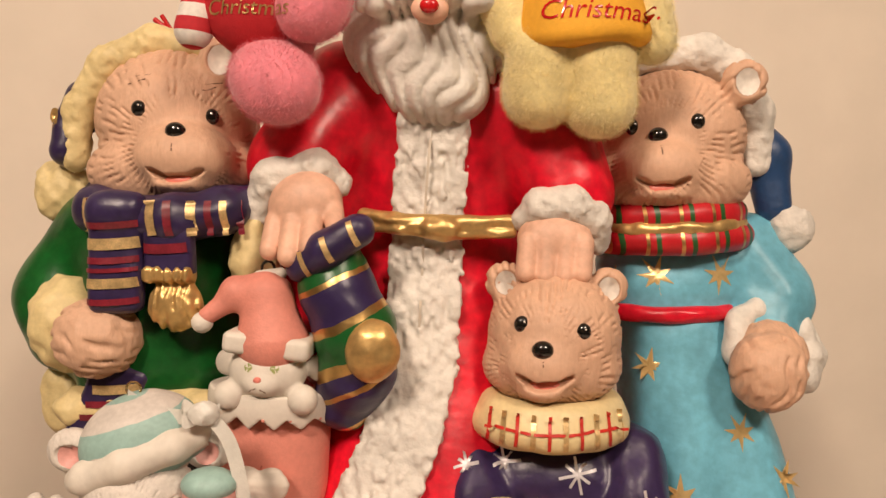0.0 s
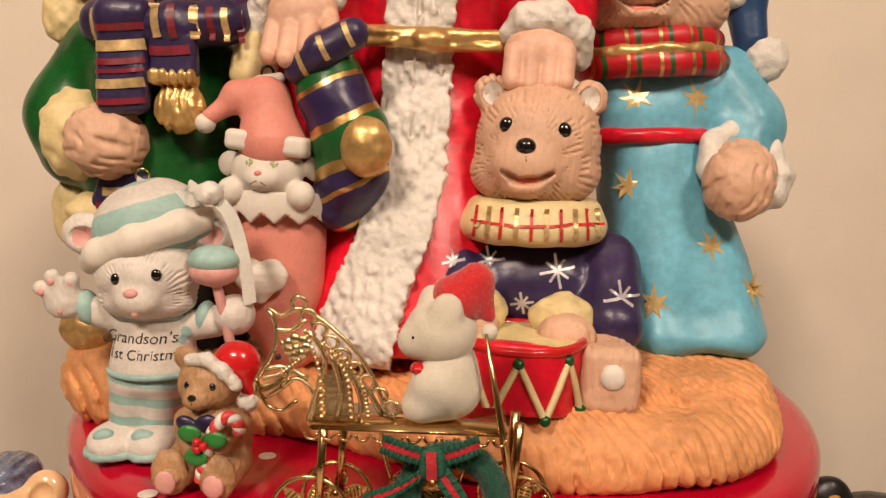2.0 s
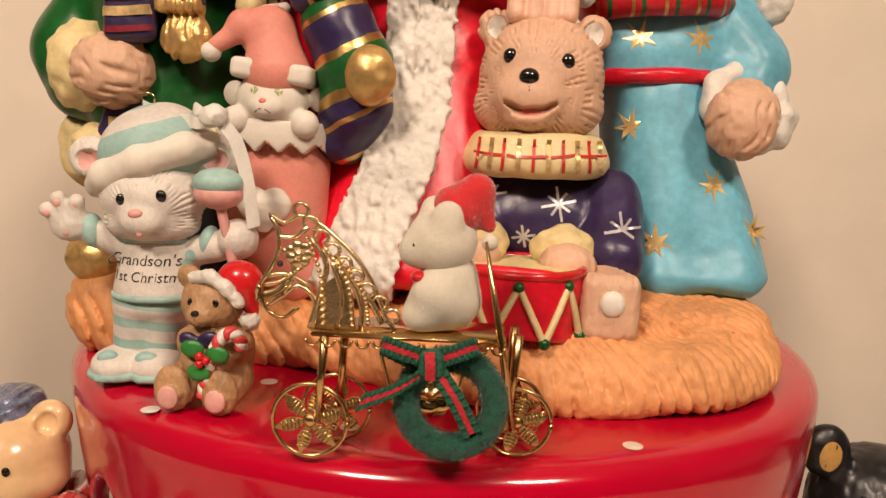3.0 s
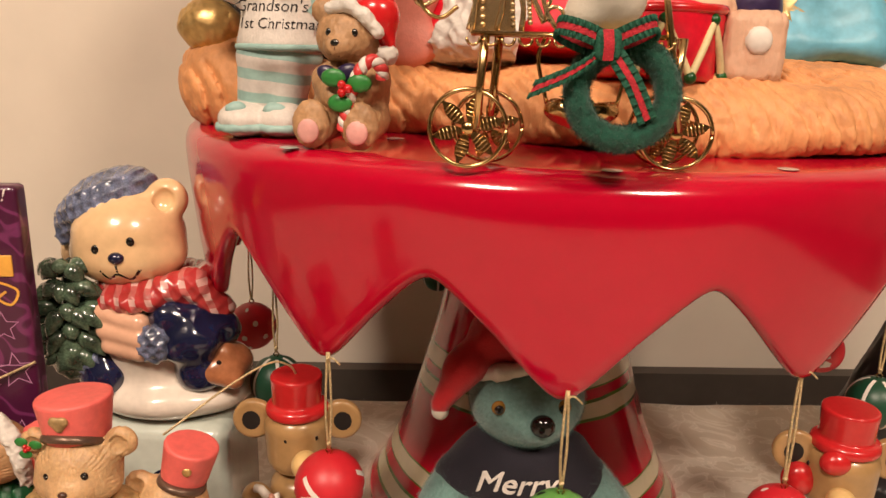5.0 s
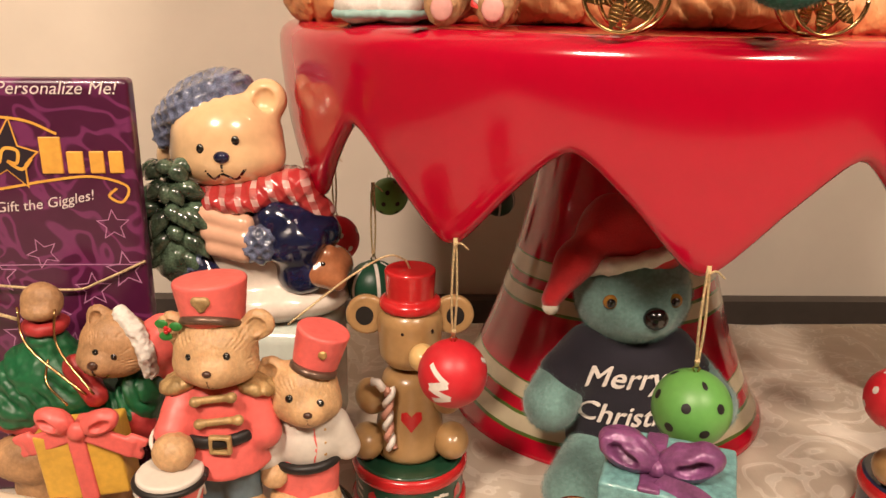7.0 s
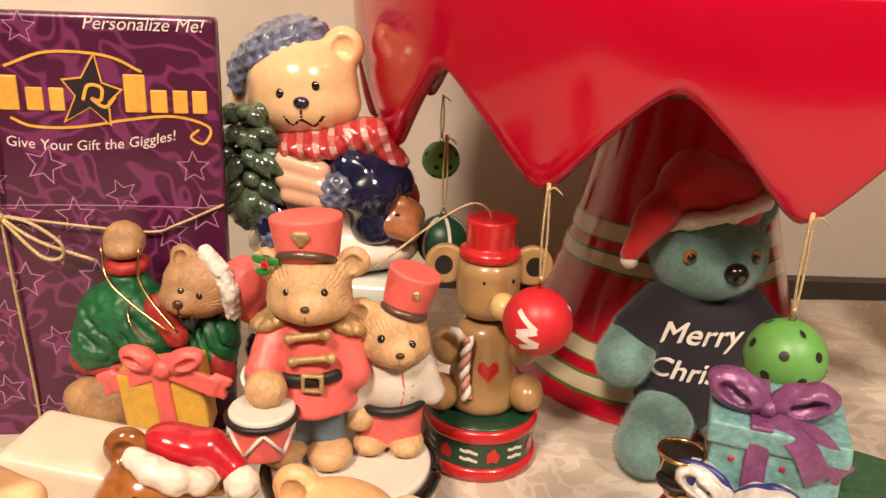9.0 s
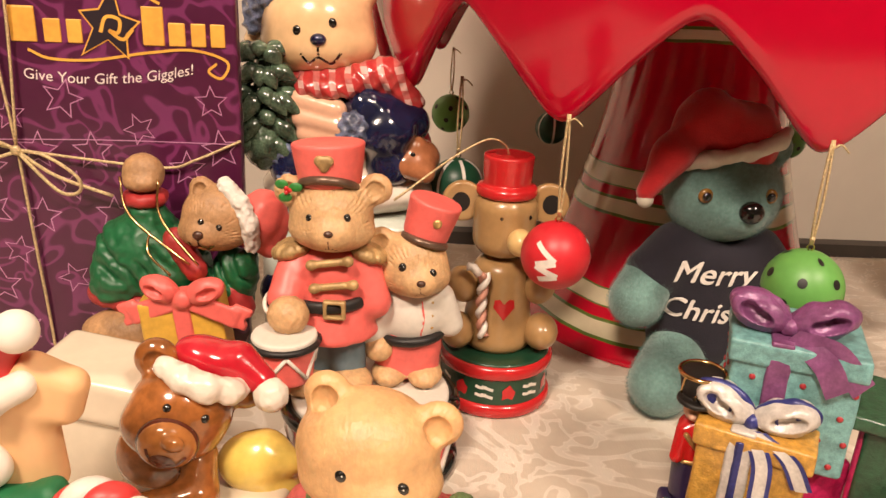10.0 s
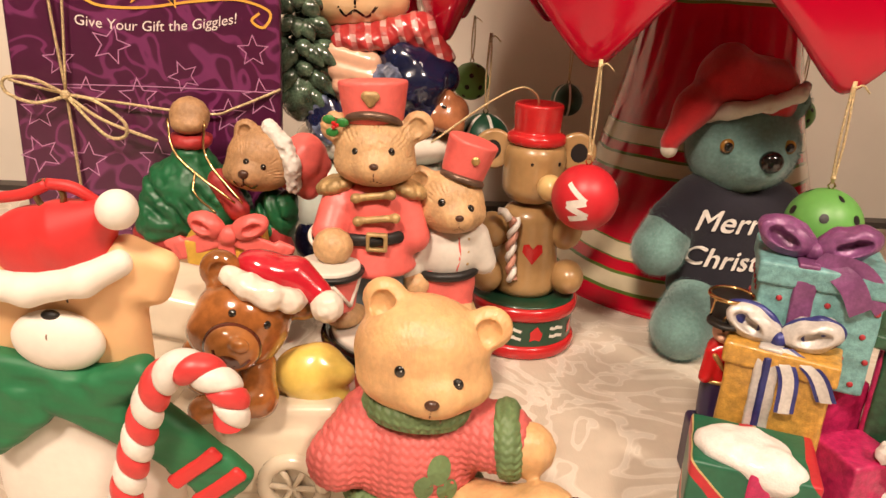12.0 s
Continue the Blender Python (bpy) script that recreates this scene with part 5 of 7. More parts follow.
for k in range(12):
    x = -44 + k * 6.2
    sc.raw(gold_metal, *tube_mesh([(x + 2.4 * math.cos(a), -5.3, 47.5 - 2.6 * math.sin(a)) for a in np.linspace(0, math.pi, 9)], 0.6, 5))
sc.link("scalloped_edge", horse)
for x, zt, y in ((-42, 49, -3), (-37, 49, 14), (30, 49, 8), (29, 49, 20)):
    solid(gold_metal, *tube_mesh([(x, y, 15), (x + 1.0, y, 32), (x + 2.2, y, zt)], (1.9, 1.6, 1.9), 8), "post", horse)
solid(gold_metal, *tube_mesh([(31, -4, 16), (25, -4, 50), (18, -4, 86)], (1.5, 1.4, 0.6), 8), "rod", horse)
bs = Sculpt()
bs.add(gold_metal, [ell((-3, 8, 22), (14, 10, 7))], 1, (0.6, 3), cut=[ell((-3, 8, 27), (12, 8.5, 8))], vox=0.8)
bs.tube(gold_metal, [(-16, 8, 24), (-20, 8, 40), (-18, 8, 48)], 0.8, 6)
bs.tube(gold_metal, [(10, 8, 24), (13, 8, 40), (11, 8, 48)], 0.8, 6)
bs.link("hanging_basket", horse)

# flocked white kitten with a red cap
flock = mat("white_flocking", (0.64, 0.585, 0.48), 0.95, 0, 0.5, 1500, 0.06, 80, sheen=0.5)
flock_red = mat("red_felt", (0.52, 0.010, 0.014), 0.9, 0, 0.5, 1200, 0.12, 100, sheen=0.4)
s = Sculpt(0.6)
s.add(flock, [ell((1, 0, 12), (13.5, 11, 12)), ell((-3, -8, 15), (8, 5, 7)), ell((-8, -4, 6), (7, 7, 6)), ell((2, 0, 22), (10, 9, 9))], 5)
s.add(flock, [ell((-1, -1, 34), (13, 11.5, 12.5)), ell((-11, -2, 30), (6, 6, 6)), ell((-5, 3, 45), (4.5, 4, 5)), ell((1, -9, 44), (5.5, 3, 5.5))], 4)
s.ball(black, (-10.5, -8.2, 33), 1.2, 8, 6)
s.ball(pinkish, (-16.6, -2, 31.5), 1.0, 8, 6)
s.ball(red_gloss, (-9, -6, 21), (3, 4, 2.2), 10, 8)
s.add(flock_red, [cap((5, 1, 46), (11, 2, 52), 10, 6), cap((11, 2, 52), (16, 0, 40), 6, 2.5)], 4)
s.ball(flock, (16.5, -1, 34), 3.2, 10, 8)
s.fuzz(flock, 14000, 0.6, 0.08, 0.0, 3)
s.link("kitten_figurine", None, (3, -134, 300.4), 0, "white flocked kitten in a pointed red felt cap", "figurine")

# green wreath with a striped bow
chenille = mat("dark_green_chenille", (0.006, 0.075, 0.045), 0.95, 0, 0.6, 1200, 0.3, 300, sheen=0.3)
bow_green = mat("dark_green_ribbon", (0.008, 0.10, 0.055), 0.75, 0, 0.8, 1500, 0.3, 800)
bow_red = mat("red_ribbon_stripe", (0.50, 0.015, 0.03), 0.75, 0, 0.8, 1500, 0.3, 800)
wr = empty("wreath", (8, -157, 282), 0, "dark green chenille wreath with a striped ribbon bow", "wreath")
s = Sculpt(0.8).add(chenille, [tor((0, 0, -2), 15.5, 4.6, (82, 0, 0))], 1, (0.5, 1.6))
s.fuzz(chenille, 9000, 1.5, 0.16, 0.0, 4)
s.link("ring", wr)


def bow_strip(name, pts, w, parent, axis):
    b = Sculpt()
    a = np.array(axis, float)
    ribbon(b, bow_green, pts, w, axis)
    ribbon(b, bow_red, [np.array(p) + np.array((0, -0.35, 0)) for p in pts], w * 0.32, axis)
    p = spline(pts, 8)
    for q in p[::2]:
        b.tube(bow_green, [q - a * w / 2 + (0, -0.3, 0), q - a * w * 0.17 + (0, -0.5, 0)], 0.5, 5, 1)
        b.tube(bow_green, [q + a * w / 2 + (0, -0.3, 0), q + a * w * 0.17 + (0, -0.5, 0)], 0.5, 5, 1)
    b.link(name, parent)


bow = Sculpt().add(bow_green, [rbox((-7, -6, 14), (4.5, 3, 5), 2)], 1, vox=0.7).raw(bow_red, *disc_mesh(0, 0, 0.1)).link("bow", wr, label="green and red ribbon bow")
bow_strip("loop", [(-7, -6, 15), (-16, -9, 18.5), (-23, -7, 20), (-23, -3, 18), (-14, -3, 14), (-7, -5, 13)], 6.5, bow, (0.2, 0, 0.98))
bow_strip("loop", [(-6, -6, 15), (2, -9, 19), (8, -7, 21), (8, -3, 18), (0, -3, 14), (-6, -5, 13)], 6.5, bow, (-0.3, 0, 0.95))
bow_strip("tail", [(-8, -7, 12), (-18, -8, 5), (-31, -7, -1)], 7, bow, (0.4, 0, 0.92))
bow_strip("tail", [(-5, -7, 12), (2, -8, 2), (8, -7, -10)], 6.5, bow, (0.85, 0, 0.5))
kn = Sculpt()
ribbon(kn, bow_red, [(-7.5, -9.5, 19), (-7, -10.5, 14), (-7, -9.5, 9)], 3.4, (1, 0, 0))
kn.link("knot", bow)

# plush bears hung on the shoulders
plush_pink = mat("pink_plush", (0.84, 0.26, 0.32), 0.95, 0, 0.4, 600, 0.15, 60, sheen=0.6)
plush_yellow = mat("yellow_plush", (0.86, 0.74, 0.36), 0.95, 0, 0.4, 600, 0.15, 60, sheen=0.6)
shirt_red = mat("red_jersey_cloth", (0.50, 0.012, 0.02), 0.85, 0, 0.5, 1400, 0.1, 60)
shirt_orange = mat("orange_yellow_cloth", (0.80, 0.40, 0.03), 0.8, 0, 0.4, 1400, 0.08, 60)
stripe_rw = banded("red_and_white_knit_stripes", [(0, (0.52, 0.02, 0.03)), (0.5, (0.80, 0.76, 0.70))], (0.1, 0, 1), 0.012, 0.85)
s = Sculpt(1.4)
s.add(plush_pink, [ell((-4, -2, 7), (21, 17, 18.5), (0, 25, 0)), ell((12, -4, 40), (17, 14, 16)), cap((16, -2, 44), (22, -4, 60), 14, 13), ell((-4, 6, 96), (28, 24, 26)), ell((-4, 10, 30), (16, 12, 18))], 3)
s.fuzz(plush_pink, 52000, 2.4, 0.11, 0.1, 5)
s.add(shirt_red, [ell((-14, 2, 44), (25, 18, 26))], 4, (0.8, 12))
s.add(stripe_rw, [cap((-33, 0, 56), (-40, -4, 29), 9, 8.5)], 3)
s.paint(gold, text_mesh("Christmas", 9, 0.25), 0.5, (-13, 37))
s.link("pink_bear_plush", None, (-82, -30, 510), 0, "pink plush bear in a red lettered shirt, hanging", "plush bear")
s = Sculpt(1.4)
s.add(plush_yellow, [cap((-13, 0, 6), (-12, -4, 22), 17, 17), cap((15, 0, 2), (12, -4, 22), 17, 18), cap((-32, -2, 52), (-26, -2, 34), 13, 11), ell((4, 6, 100), (30, 26, 27)), cap((34, 0, 50), (38, 0, 30), 11)], 4)
s.fuzz(plush_yellow, 56000, 2.4, 0.11, 0.1, 6)
s.add(shirt_orange, [cone((6, 0, 24), (2, 2, 76), 33, 25, 6, 0.92)], 4, (1.0, (14, 14, 24)))
s.paint(red_gloss, text_mesh("Christmas.", 12, 0.25), 0.6, (10, 38))
s.link("yellow_bear_plush", None, (46, -14, 510), 0, "yellow plush bear in an orange lettered shirt, hanging", "plush bear")
s = Sculpt(0.8).tube(red_gloss, [(0, 0, 0), (6, 0, -4), (14, 0, -8), (24, 2, -16)], 1.4).tube(red_gloss, [(4, 0, 2), (8, 0, -4), (12, 0, -10)], 1.2)
s.link("red_twig", None, (-166, 28, 556), 0, "thin red twig tied behind the capped bear", "twig")

# ---- things on the table ----
honey = mat("honey_ceramic_glaze", (0.80, 0.54, 0.29), 0.22, 0, 0.05, 100, 0.12, 25, coat=0.6)
jar_white = mat("white_ceramic_glaze", (0.78, 0.70, 0.60), 0.2, 0, 0.05, 100, 0.12, 30, coat=0.6)
jar_navy = mat("navy_ceramic_glaze", (0.012, 0.016, 0.055), 0.15, 0, 0.1, 150, 0.4, 60, coat=0.8)
jar_knit = mat("slate_blue_knit_glaze", (0.17, 0.20, 0.31), 0.2, 0, 0.2, 150, 0.6, 170, coat=0.6)
jar_green = mat("dark_green_ceramic_glaze", (0.085, 0.135, 0.085), 0.2, 0, 0.5, 260, 0.7, 130, coat=0.7)
jar_mint = mat("pale_celadon_glaze", (0.56, 0.62, 0.55), 0.18, 0, 0.03, 60, 0.08, 30, coat=0.6)
jar_red = banded("red_and_white_check_glaze", [(0, (0.45, 0.04, 0.04)), (0.6, (0.70, 0.42, 0.38))], (1, 0, 0.3), 0.0085, 0.2, 0.002, coat=0.6,
                 second=([(0, (0.45, 0.04, 0.04, 0.75)), (0.55, (0.7, 0.4, 0.38, 0))], (0, 0, 1), 0.0085))
jar_peach = mat("peach_ceramic_glaze", (0.72, 0.42, 0.28), 0.22, 0, 0.05, 100, 0.1, 30, coat=0.5)
jar_dog = mat("russet_ceramic_glaze", (0.42, 0.16, 0.07), 0.2, 0, 0.05, 100, 0.25, 40, coat=0.6)

jar = empty("cookie_jar", (-232, -24, 0), 2, "glazed ceramic bear jar with fir tree on pale green base", "cookie jar")
s = Sculpt(1.3)
s.add(jar_mint, [rbox((10, 0, 43), (44, 34, 42.5), 9)], 3)
s.add(jar_navy, [ell((24, -31, 52), (15, 6, 11)), ell((-22, -31, 40), (13, 6, 14))], 2, (1, 8))
s.link("jar_base", jar, label="pale green glazed base with dark blue marks")
s = Sculpt(1.2)
s.add(jar_white, [ell((-4, 0, 12), (48, 36, 15)), ell((-8, -2, 40), (37, 28, 34))], 8, (0.6, 12))
s.add(jar_peach, [cap((-26, -26, 62), (-6, -30, 58), 5.5), cap((-24, -28, 53), (-4, -32, 50), 5.5), cap((-22, -29, 45), (-6, -32, 43), 5)], 2)
s.add(honey, [ell((-20, -2, 97), (29, 28, 26)), ell((-15, -20, 88), (16, 10, 10)), ell((-19, -6, 88), (30, 22, 16)), ell((1, 0, 117), (11, 7, 11)), ell((-51, 6, 84), (11, 9, 14))], 5, None, [ell((2, -7.5, 118), (6, 4.5, 6.5))])
s.spot(jar_navy, -15, 92, (4.2, 3.2, 3.2), 0.2)
for x, z in ((-25.5, 96), (-8.5, 100)):
    s.spot(black, x, z, (2.2, 1.4, 2.5), 0.2)
s.paint(black, [stroke_mesh([(-15, 88.5), (-15, 83.5)], 1.2), stroke_mesh([(-24, 85), (-20, 80.5), (-15, 83.5), (-9, 80.5), (-4, 86)], 1.3)], 0.35)
s.add(jar_knit, [ell((-32, 5, 114), (27, 25, 16), (0, -26, 0)), cap((-52, 0, 104), (-54, -2, 96), 8, 6)], 6,
      lambda p: 1.5 * np.abs(np.sin((p[:, 0] + p[:, 2] * 0.4) / 1.9)) * np.abs(np.sin((p[:, 2] - p[:, 0] * 0.4) / 1.9)) - 0.5, vox=0.7)
s.add(jar_red, [tor((-8, 0, 71), 25, 7.5, (0, -4, 0), 0.85), cap((-22, -26, 68), (-14, -29, 68), 6, 5), cap((-8, -29, 68), (0, -28, 70), 5, 6.5), ell((-11, -30, 68), (4, 4, 4)),
                cap((6, -22, 74), (17, -16, 75), 8, 9), cap((17, -16, 75), (28, -10, 60), 9, 9.5)], 4,
      lambda p: 0.9 * np.abs(np.sin((p[:, 0] + p[:, 2]) / 2.6)) + 0.5 * np.abs(np.sin((p[:, 2] - p[:, 0]) / 2.6)) - 0.6, vox=0.8)
s.add(jar_navy, [cap((6, -22, 60), (28, -12, 50), 11, 12), ell((16, -25, 47), (17, 11, 13)), ell((20, -18, 30), (14, 13, 13)), cap((-38, -14, 44), (-30, -22, 26), 12, 13)], 6, (1.0, 7))
s.add(jar_knit, [ell((2, -32, 48), (10, 7, 11)), ell((-36, -27, 34), (10, 6, 8)), ell((-30, -30, 20), (8, 6, 8))], 2,
      lambda p: 1.6 * np.abs(np.sin((p[:, 0] + p[:, 2]) / 2.2)) * np.abs(np.sin((p[:, 2] - p[:, 0]) / 2.2)) - 0.5, vox=0.8)
s.add(jar_dog, [ell((33, -14, 32), (14, 14, 11)), ell((34, -20, 40), (5, 5, 5)), cap((28, -24, 30), (40, -24, 26), 6, 5)], 4)
s.spot(black, 33, 36, (1.6, 1, 1.8))
s.link("jar_lid", jar, (16, 0, 85), label="bear lid in a blue knitted cap and checked scarf", size=1.05)

tree = Sculpt(1.2).add(jar_green, [cap((-44, -24, 36), (-45, -18, 86), 12, 3)], 3, (1.4, 5)).link("fir_tree", jar, (16, 0, 85), label="glazed dark green fir tree", size=1.05)
for row, (z, reach, count) in enumerate(((84, 11, 5), (74, 17, 6), (63, 23, 7), (51, 21, 7), (40, 17, 6))):
    for i in range(count):
        a = -1.35 + 2.9 * i / (count - 1) + 0.22 * (row % 2) + 0.16 * math.sin(i * 5.1 + row * 2.3)
        c0 = np.array((-44.5 + 2.5 * math.sin(a), -23 - 2.5 * math.cos(a), z))
        c1 = c0 + np.array((math.sin(a) * reach * 1.05, -0.42 * math.cos(a) * reach - 1.5, (-0.30 - 0.25 * math.sin(i * 2.7 + row)) * reach))
        vs, fs = tube_mesh(spline([c0, c0 * 0.5 + c1 * 0.5 + (0, -1, 2.2), c1], 4), [2.5, 3.6, 4.6, 5.2, 5.2, 4.6, 3.6, 2.2, 0.5], 8)
        solid(jar_green, vs * 1.05, fs, "leaf", tree)

# purple printed box with gold cord
def box_print():
    m, nt, b = nodes_of("purple_printed_card")
    co = nt.nodes.new("ShaderNodeTexCoord").outputs["Object"]
    n = nt.nodes.new("ShaderNodeTexNoise")
    n.inputs["Scale"].default_value, n.inputs["Detail"].default_value, n.inputs["Distortion"].default_value = 34, 0, 2.2
    nt.links.new(co, n.inputs["Vector"])
    r = nt.nodes.new("ShaderNodeValToRGB")
    e = r.color_ramp.elements
    e[0].position, e[0].color = 0.44, (0.072, 0.008, 0.040, 1)
    e[1].position, e[1].color = 0.47, (0.17, 0.028, 0.11, 1)
    e.new(0.53).color = (0.17, 0.028, 0.11, 1)
    e.new(0.56).color = (0.072, 0.008, 0.040, 1)
    nt.links.new(n.outputs[0], r.inputs[0])
    nt.links.new(vary(nt, co, r.outputs[0], 0.12, 20), b.inputs["Base Color"])
    b.inputs["Roughness"].default_value, b.inputs["Coat Weight"].default_value = 0.32, 0.25
    add_bump(nt, b, co, 120, 0.08)
    return m


purple = box_print()
mauve = mat("mauve_print", (0.52, 0.24, 0.42), 0.4, 0, 0, var=0.1)
orange_print = mat("orange_gold_print", (0.82, 0.42, 0.07), 0.4, 0, 0, var=0.15)
white_print = mat("white_print", (0.78, 0.70, 0.66), 0.4, 0, 0, var=0.05)
black_print = mat("black_print", (0.02, 0.012, 0.02), 0.4, 0, 0, var=0.05)
BW, BH, BD = 134, 223, 12
box = empty("gift_box", (-331, -92, 0), 10.5, "tall purple printed card box tied with gold cord", "box")
b0 = Sculpt().add(purple, [rbox((0, BD / 2, BH / 2), (BW / 2, BD / 2, BH / 2), 1.2)], 1, vox=2.0)
b0.link("carton", box)
rng = random.Random(11)
placed = []
for tries in range(900):
    x, z, r = rng.uniform(-58, 58), rng.uniform(10, 216), rng.uniform(8, 10.5)
    if 154 < z < 208 and abs(x) < 60 or (z > 207 and x > -20) or any((x - a) ** 2 + (z - c) ** 2 < 20 ** 2 for a, c in placed):
        continue
    placed.append((x, z))
    t = rng.uniform(-0.4, 0.4)
    s = Sculpt()
    tips = [(x + r * (1 if k % 2 == 0 else 0.45) * math.sin(t + k * math.pi / 5), z + r * (1 if k % 2 == 0 else 0.45) * math.cos(t + k * math.pi / 5)) for k in range(11)]
    vs = [(a, -0.3, c) for a, c in tips[:10]] + [(x + (a - x) * 0.87, -0.3, z + (c - z) * 0.87) for a, c in tips[:10]]
    s.raw(mauve, vs, [(k, 10 + k, 10 + (k + 1) % 10, (k + 1) % 10) for k in range(10)])
    s.link("printed_star", box)
    if len(placed) > 56:
        break


def print_on(name, m, shapes, lift=0.4, at=(0, 0), label=""):
    s = Sculpt()
    for vs, fs in (shapes if isinstance(shapes, list) else [shapes]):
        s.raw(m, vs + np.array((at[0], -lift, at[1])), fs)
    s.link(name, box, label=label)


def arc_text(body, size, dx, slope, bow):
    """A line of letters that rides on a curve."""
    vs, fs = text_mesh(body, size, 0.1)
    x = vs[:, 0]
    return np.stack([x, vs[:, 1], vs[:, 2] + slope * x + bow * (x / 50) ** 2 * 10], 1), fs


print_on("slogan", white_print, arc_text("Give Your Gift the Giggles!", 7.2, 0, 0.05, 0.6), 0.4, (6, 161))
print_on("heading", white_print, text_mesh("Personalize Me!", 8.6, 0.3), 0.4, (34, 218.5))
# the trade mark as plain rounded shapes
blocks = [(-37, 14, 17), (-24, 10, 12), (-14, 9, 12), (22, 12, 19), (33, 10, 12), (43, 9, 12), (52, 9, 12)]
for x, w, h in blocks:
    s = Sculpt(0.8).add(orange_print, [rbox((x + 6, -0.2, 185 + h / 2 - 8), (w / 2 - 0.6, 0.5, h / 2), 0.45)], 0.5)
    s.link("printed_block", box)
star_b = star_mesh(8, 186, 18, 5, 0.45, 0.15)
print_on("printed_emblem_edge", orange_print, star_mesh(8, 186, 20, 5, 0.45, 0.15), 0.35)
print_on("printed_emblem", black_print, star_b, 0.6)
print_on("printed_curl", orange_print, [stroke_mesh([(4, 183), (7, 190), (13, 189), (12, 183), (8, 184), (14, 180), (19, 185)], 1.6)], 0.9)
print_on("printed_flourish", orange_print, [stroke_mesh([(-30, 174), (-20, 170), (0, 170), (24, 174), (46, 176), (62, 171), (59, 163), (53, 166), (57, 170)], 1.3),
                                            stroke_mesh([(-30, 198), (-10, 205), (16, 204), (32, 197)], 1.3)], 0.5)
print_on("fold_line", mauve, [stroke_mesh([(-66, 130), (0, 131), (66, 130)], 0.5)], 0.35)
cord = Sculpt()
cord.tube(gold_cord, [(-68, -1, 132), (-40, -2.5, 126), (-8, -4, 122), (30, -3, 118), (44, -3, 122), (67, -1, 132)], 0.75, 6)
cord.tube(gold_cord, [(-40, -3, 126), (-38, -3, 80), (-36, -2, 30), (-36, -1, 2)], 0.75, 6)
cord.tube(gold_cord, [(-42, -3, 226), (-44, -3, 180), (-40, -3.5, 127)], 0.75, 6)
cord.tube(gold_cord, [(-36, -3, 226), (-37, -3, 180), (-40, -4, 127)], 0.75, 6)
cord.tube(gold_cord, [(-40, -4, 126), (-26, -7, 124), (-12, -8, 114), (-12, -8, 106), (-22, -8, 107), (-40, -5, 126)], 0.95, 6)
cord.tube(gold_cord, [(-40, -4, 126), (-54, -8, 134), (-66, -10, 134), (-66, -10, 127), (-54, -8, 122), (-40, -4, 125)], 0.95, 6)
cord.tube(gold_cord, [(-40, -5, 126), (-22, -7, 114), (4, -7, 104)], 0.95, 6)
cord.ball(gold_cord, (-40, -5, 126), (2.6, 2.2, 2.6), 10, 8)
cord.link("gold_cord", box, label="thin gold cord tied in a bow")

# bear climbing with a sack and a present
sack = mat("green_cloth_resin", (0.010, 0.115, 0.04), 0.42, 0, 0.3, 300, 0.25, 60)
brick_red = mat("brick_red_resin", (0.40, 0.03, 0.03), 0.5, 0, 0.4, 400, 0.2)
s = Sculpt(0.9)
s.add(fur_dark, [ell((-6, 4, 22), (34, 22, 24)), ell((-20, -8, 44), (26, 14, 14))], 6, SMALL)
s.add(sack, [ell((-8, 2, 84), (31, 21, 24), (0, 20, 0)), cap((-6, 0, 96), (-9, 0, 110), 12, 10), cap((30, 0, 66), (38, -4, 84), 15, 12), ell((-26, -4, 74), (15, 15, 14))], 6, grooves((0.75, 0.2, 0.65), 10.5, 2.6, 0.9, 20, 4, 0.24, 0.7), vox=0.8)
s.add(brick_red, [tor((-9, 0, 118), 8, 3.6), cap((-34, -4, 66), (-6, -10, 60), 8, 7), cap((8, -8, 98), (18, -12, 84), 7, 6), cap((34, -6, 70), (40, -8, 62), 9, 7)], 3, (0.5, 3))
s.add(fur_dark, [ell((-9, 0, 131), (10.5, 8, 10)), ell((-9, -4, 127), (9, 7, 5))], 3, SMALL)
bear_head(s, fur_dark, (30, -8, 112), (18, 14, 16.5), (25, -18, 106), (9, 7, 7), ((28, -10, 105), (18, 12, 10)), (24.5, 107), ((25.5, 113), (34, 110.5)), None,
          [(22, -6, 126)], 6.2, (2.9, 2.0, 2.4), 1.7)
s.paint(black, [stroke_mesh([(19, 103), (21.5, 99.5), (25, 101.5), (28, 99), (31, 101)], 1.0), stroke_mesh([(24.5, 105), (24.5, 101.5)], 0.8)], 0.75)
s.add(coral, [ell((50, -2, 109), (13, 13, 17), (0, 25, 0)), cap((54, -2, 96), (62, -2, 108), 7, 4)], 4, (0.7, 6))
s.add(white_knob, chain([(35, -10, 129), (43, -14, 122), (48, -16, 111), (48, -13, 99)], 4.2), 2, (0.9, 1.7), vox=0.7)
GX, GZ = 8, 4
s.add(mat("yellow_present_paint", (0.72, 0.42, 0.06), 0.45), [rbox((9 + GX, -26, 54 + GZ), (20, 10, 19), 1.2, (0, -6, 6))], 1)
BX, BZ = 11 + GX, 74 + GZ
s.add(coral, [rbox((10 + GX, -27, 54 + GZ), (4.2, 10.4, 19.4), 1, (0, -6, 6)), ell((BX, -37, BZ), (5, 4, 5))], 2, vox=0.7)
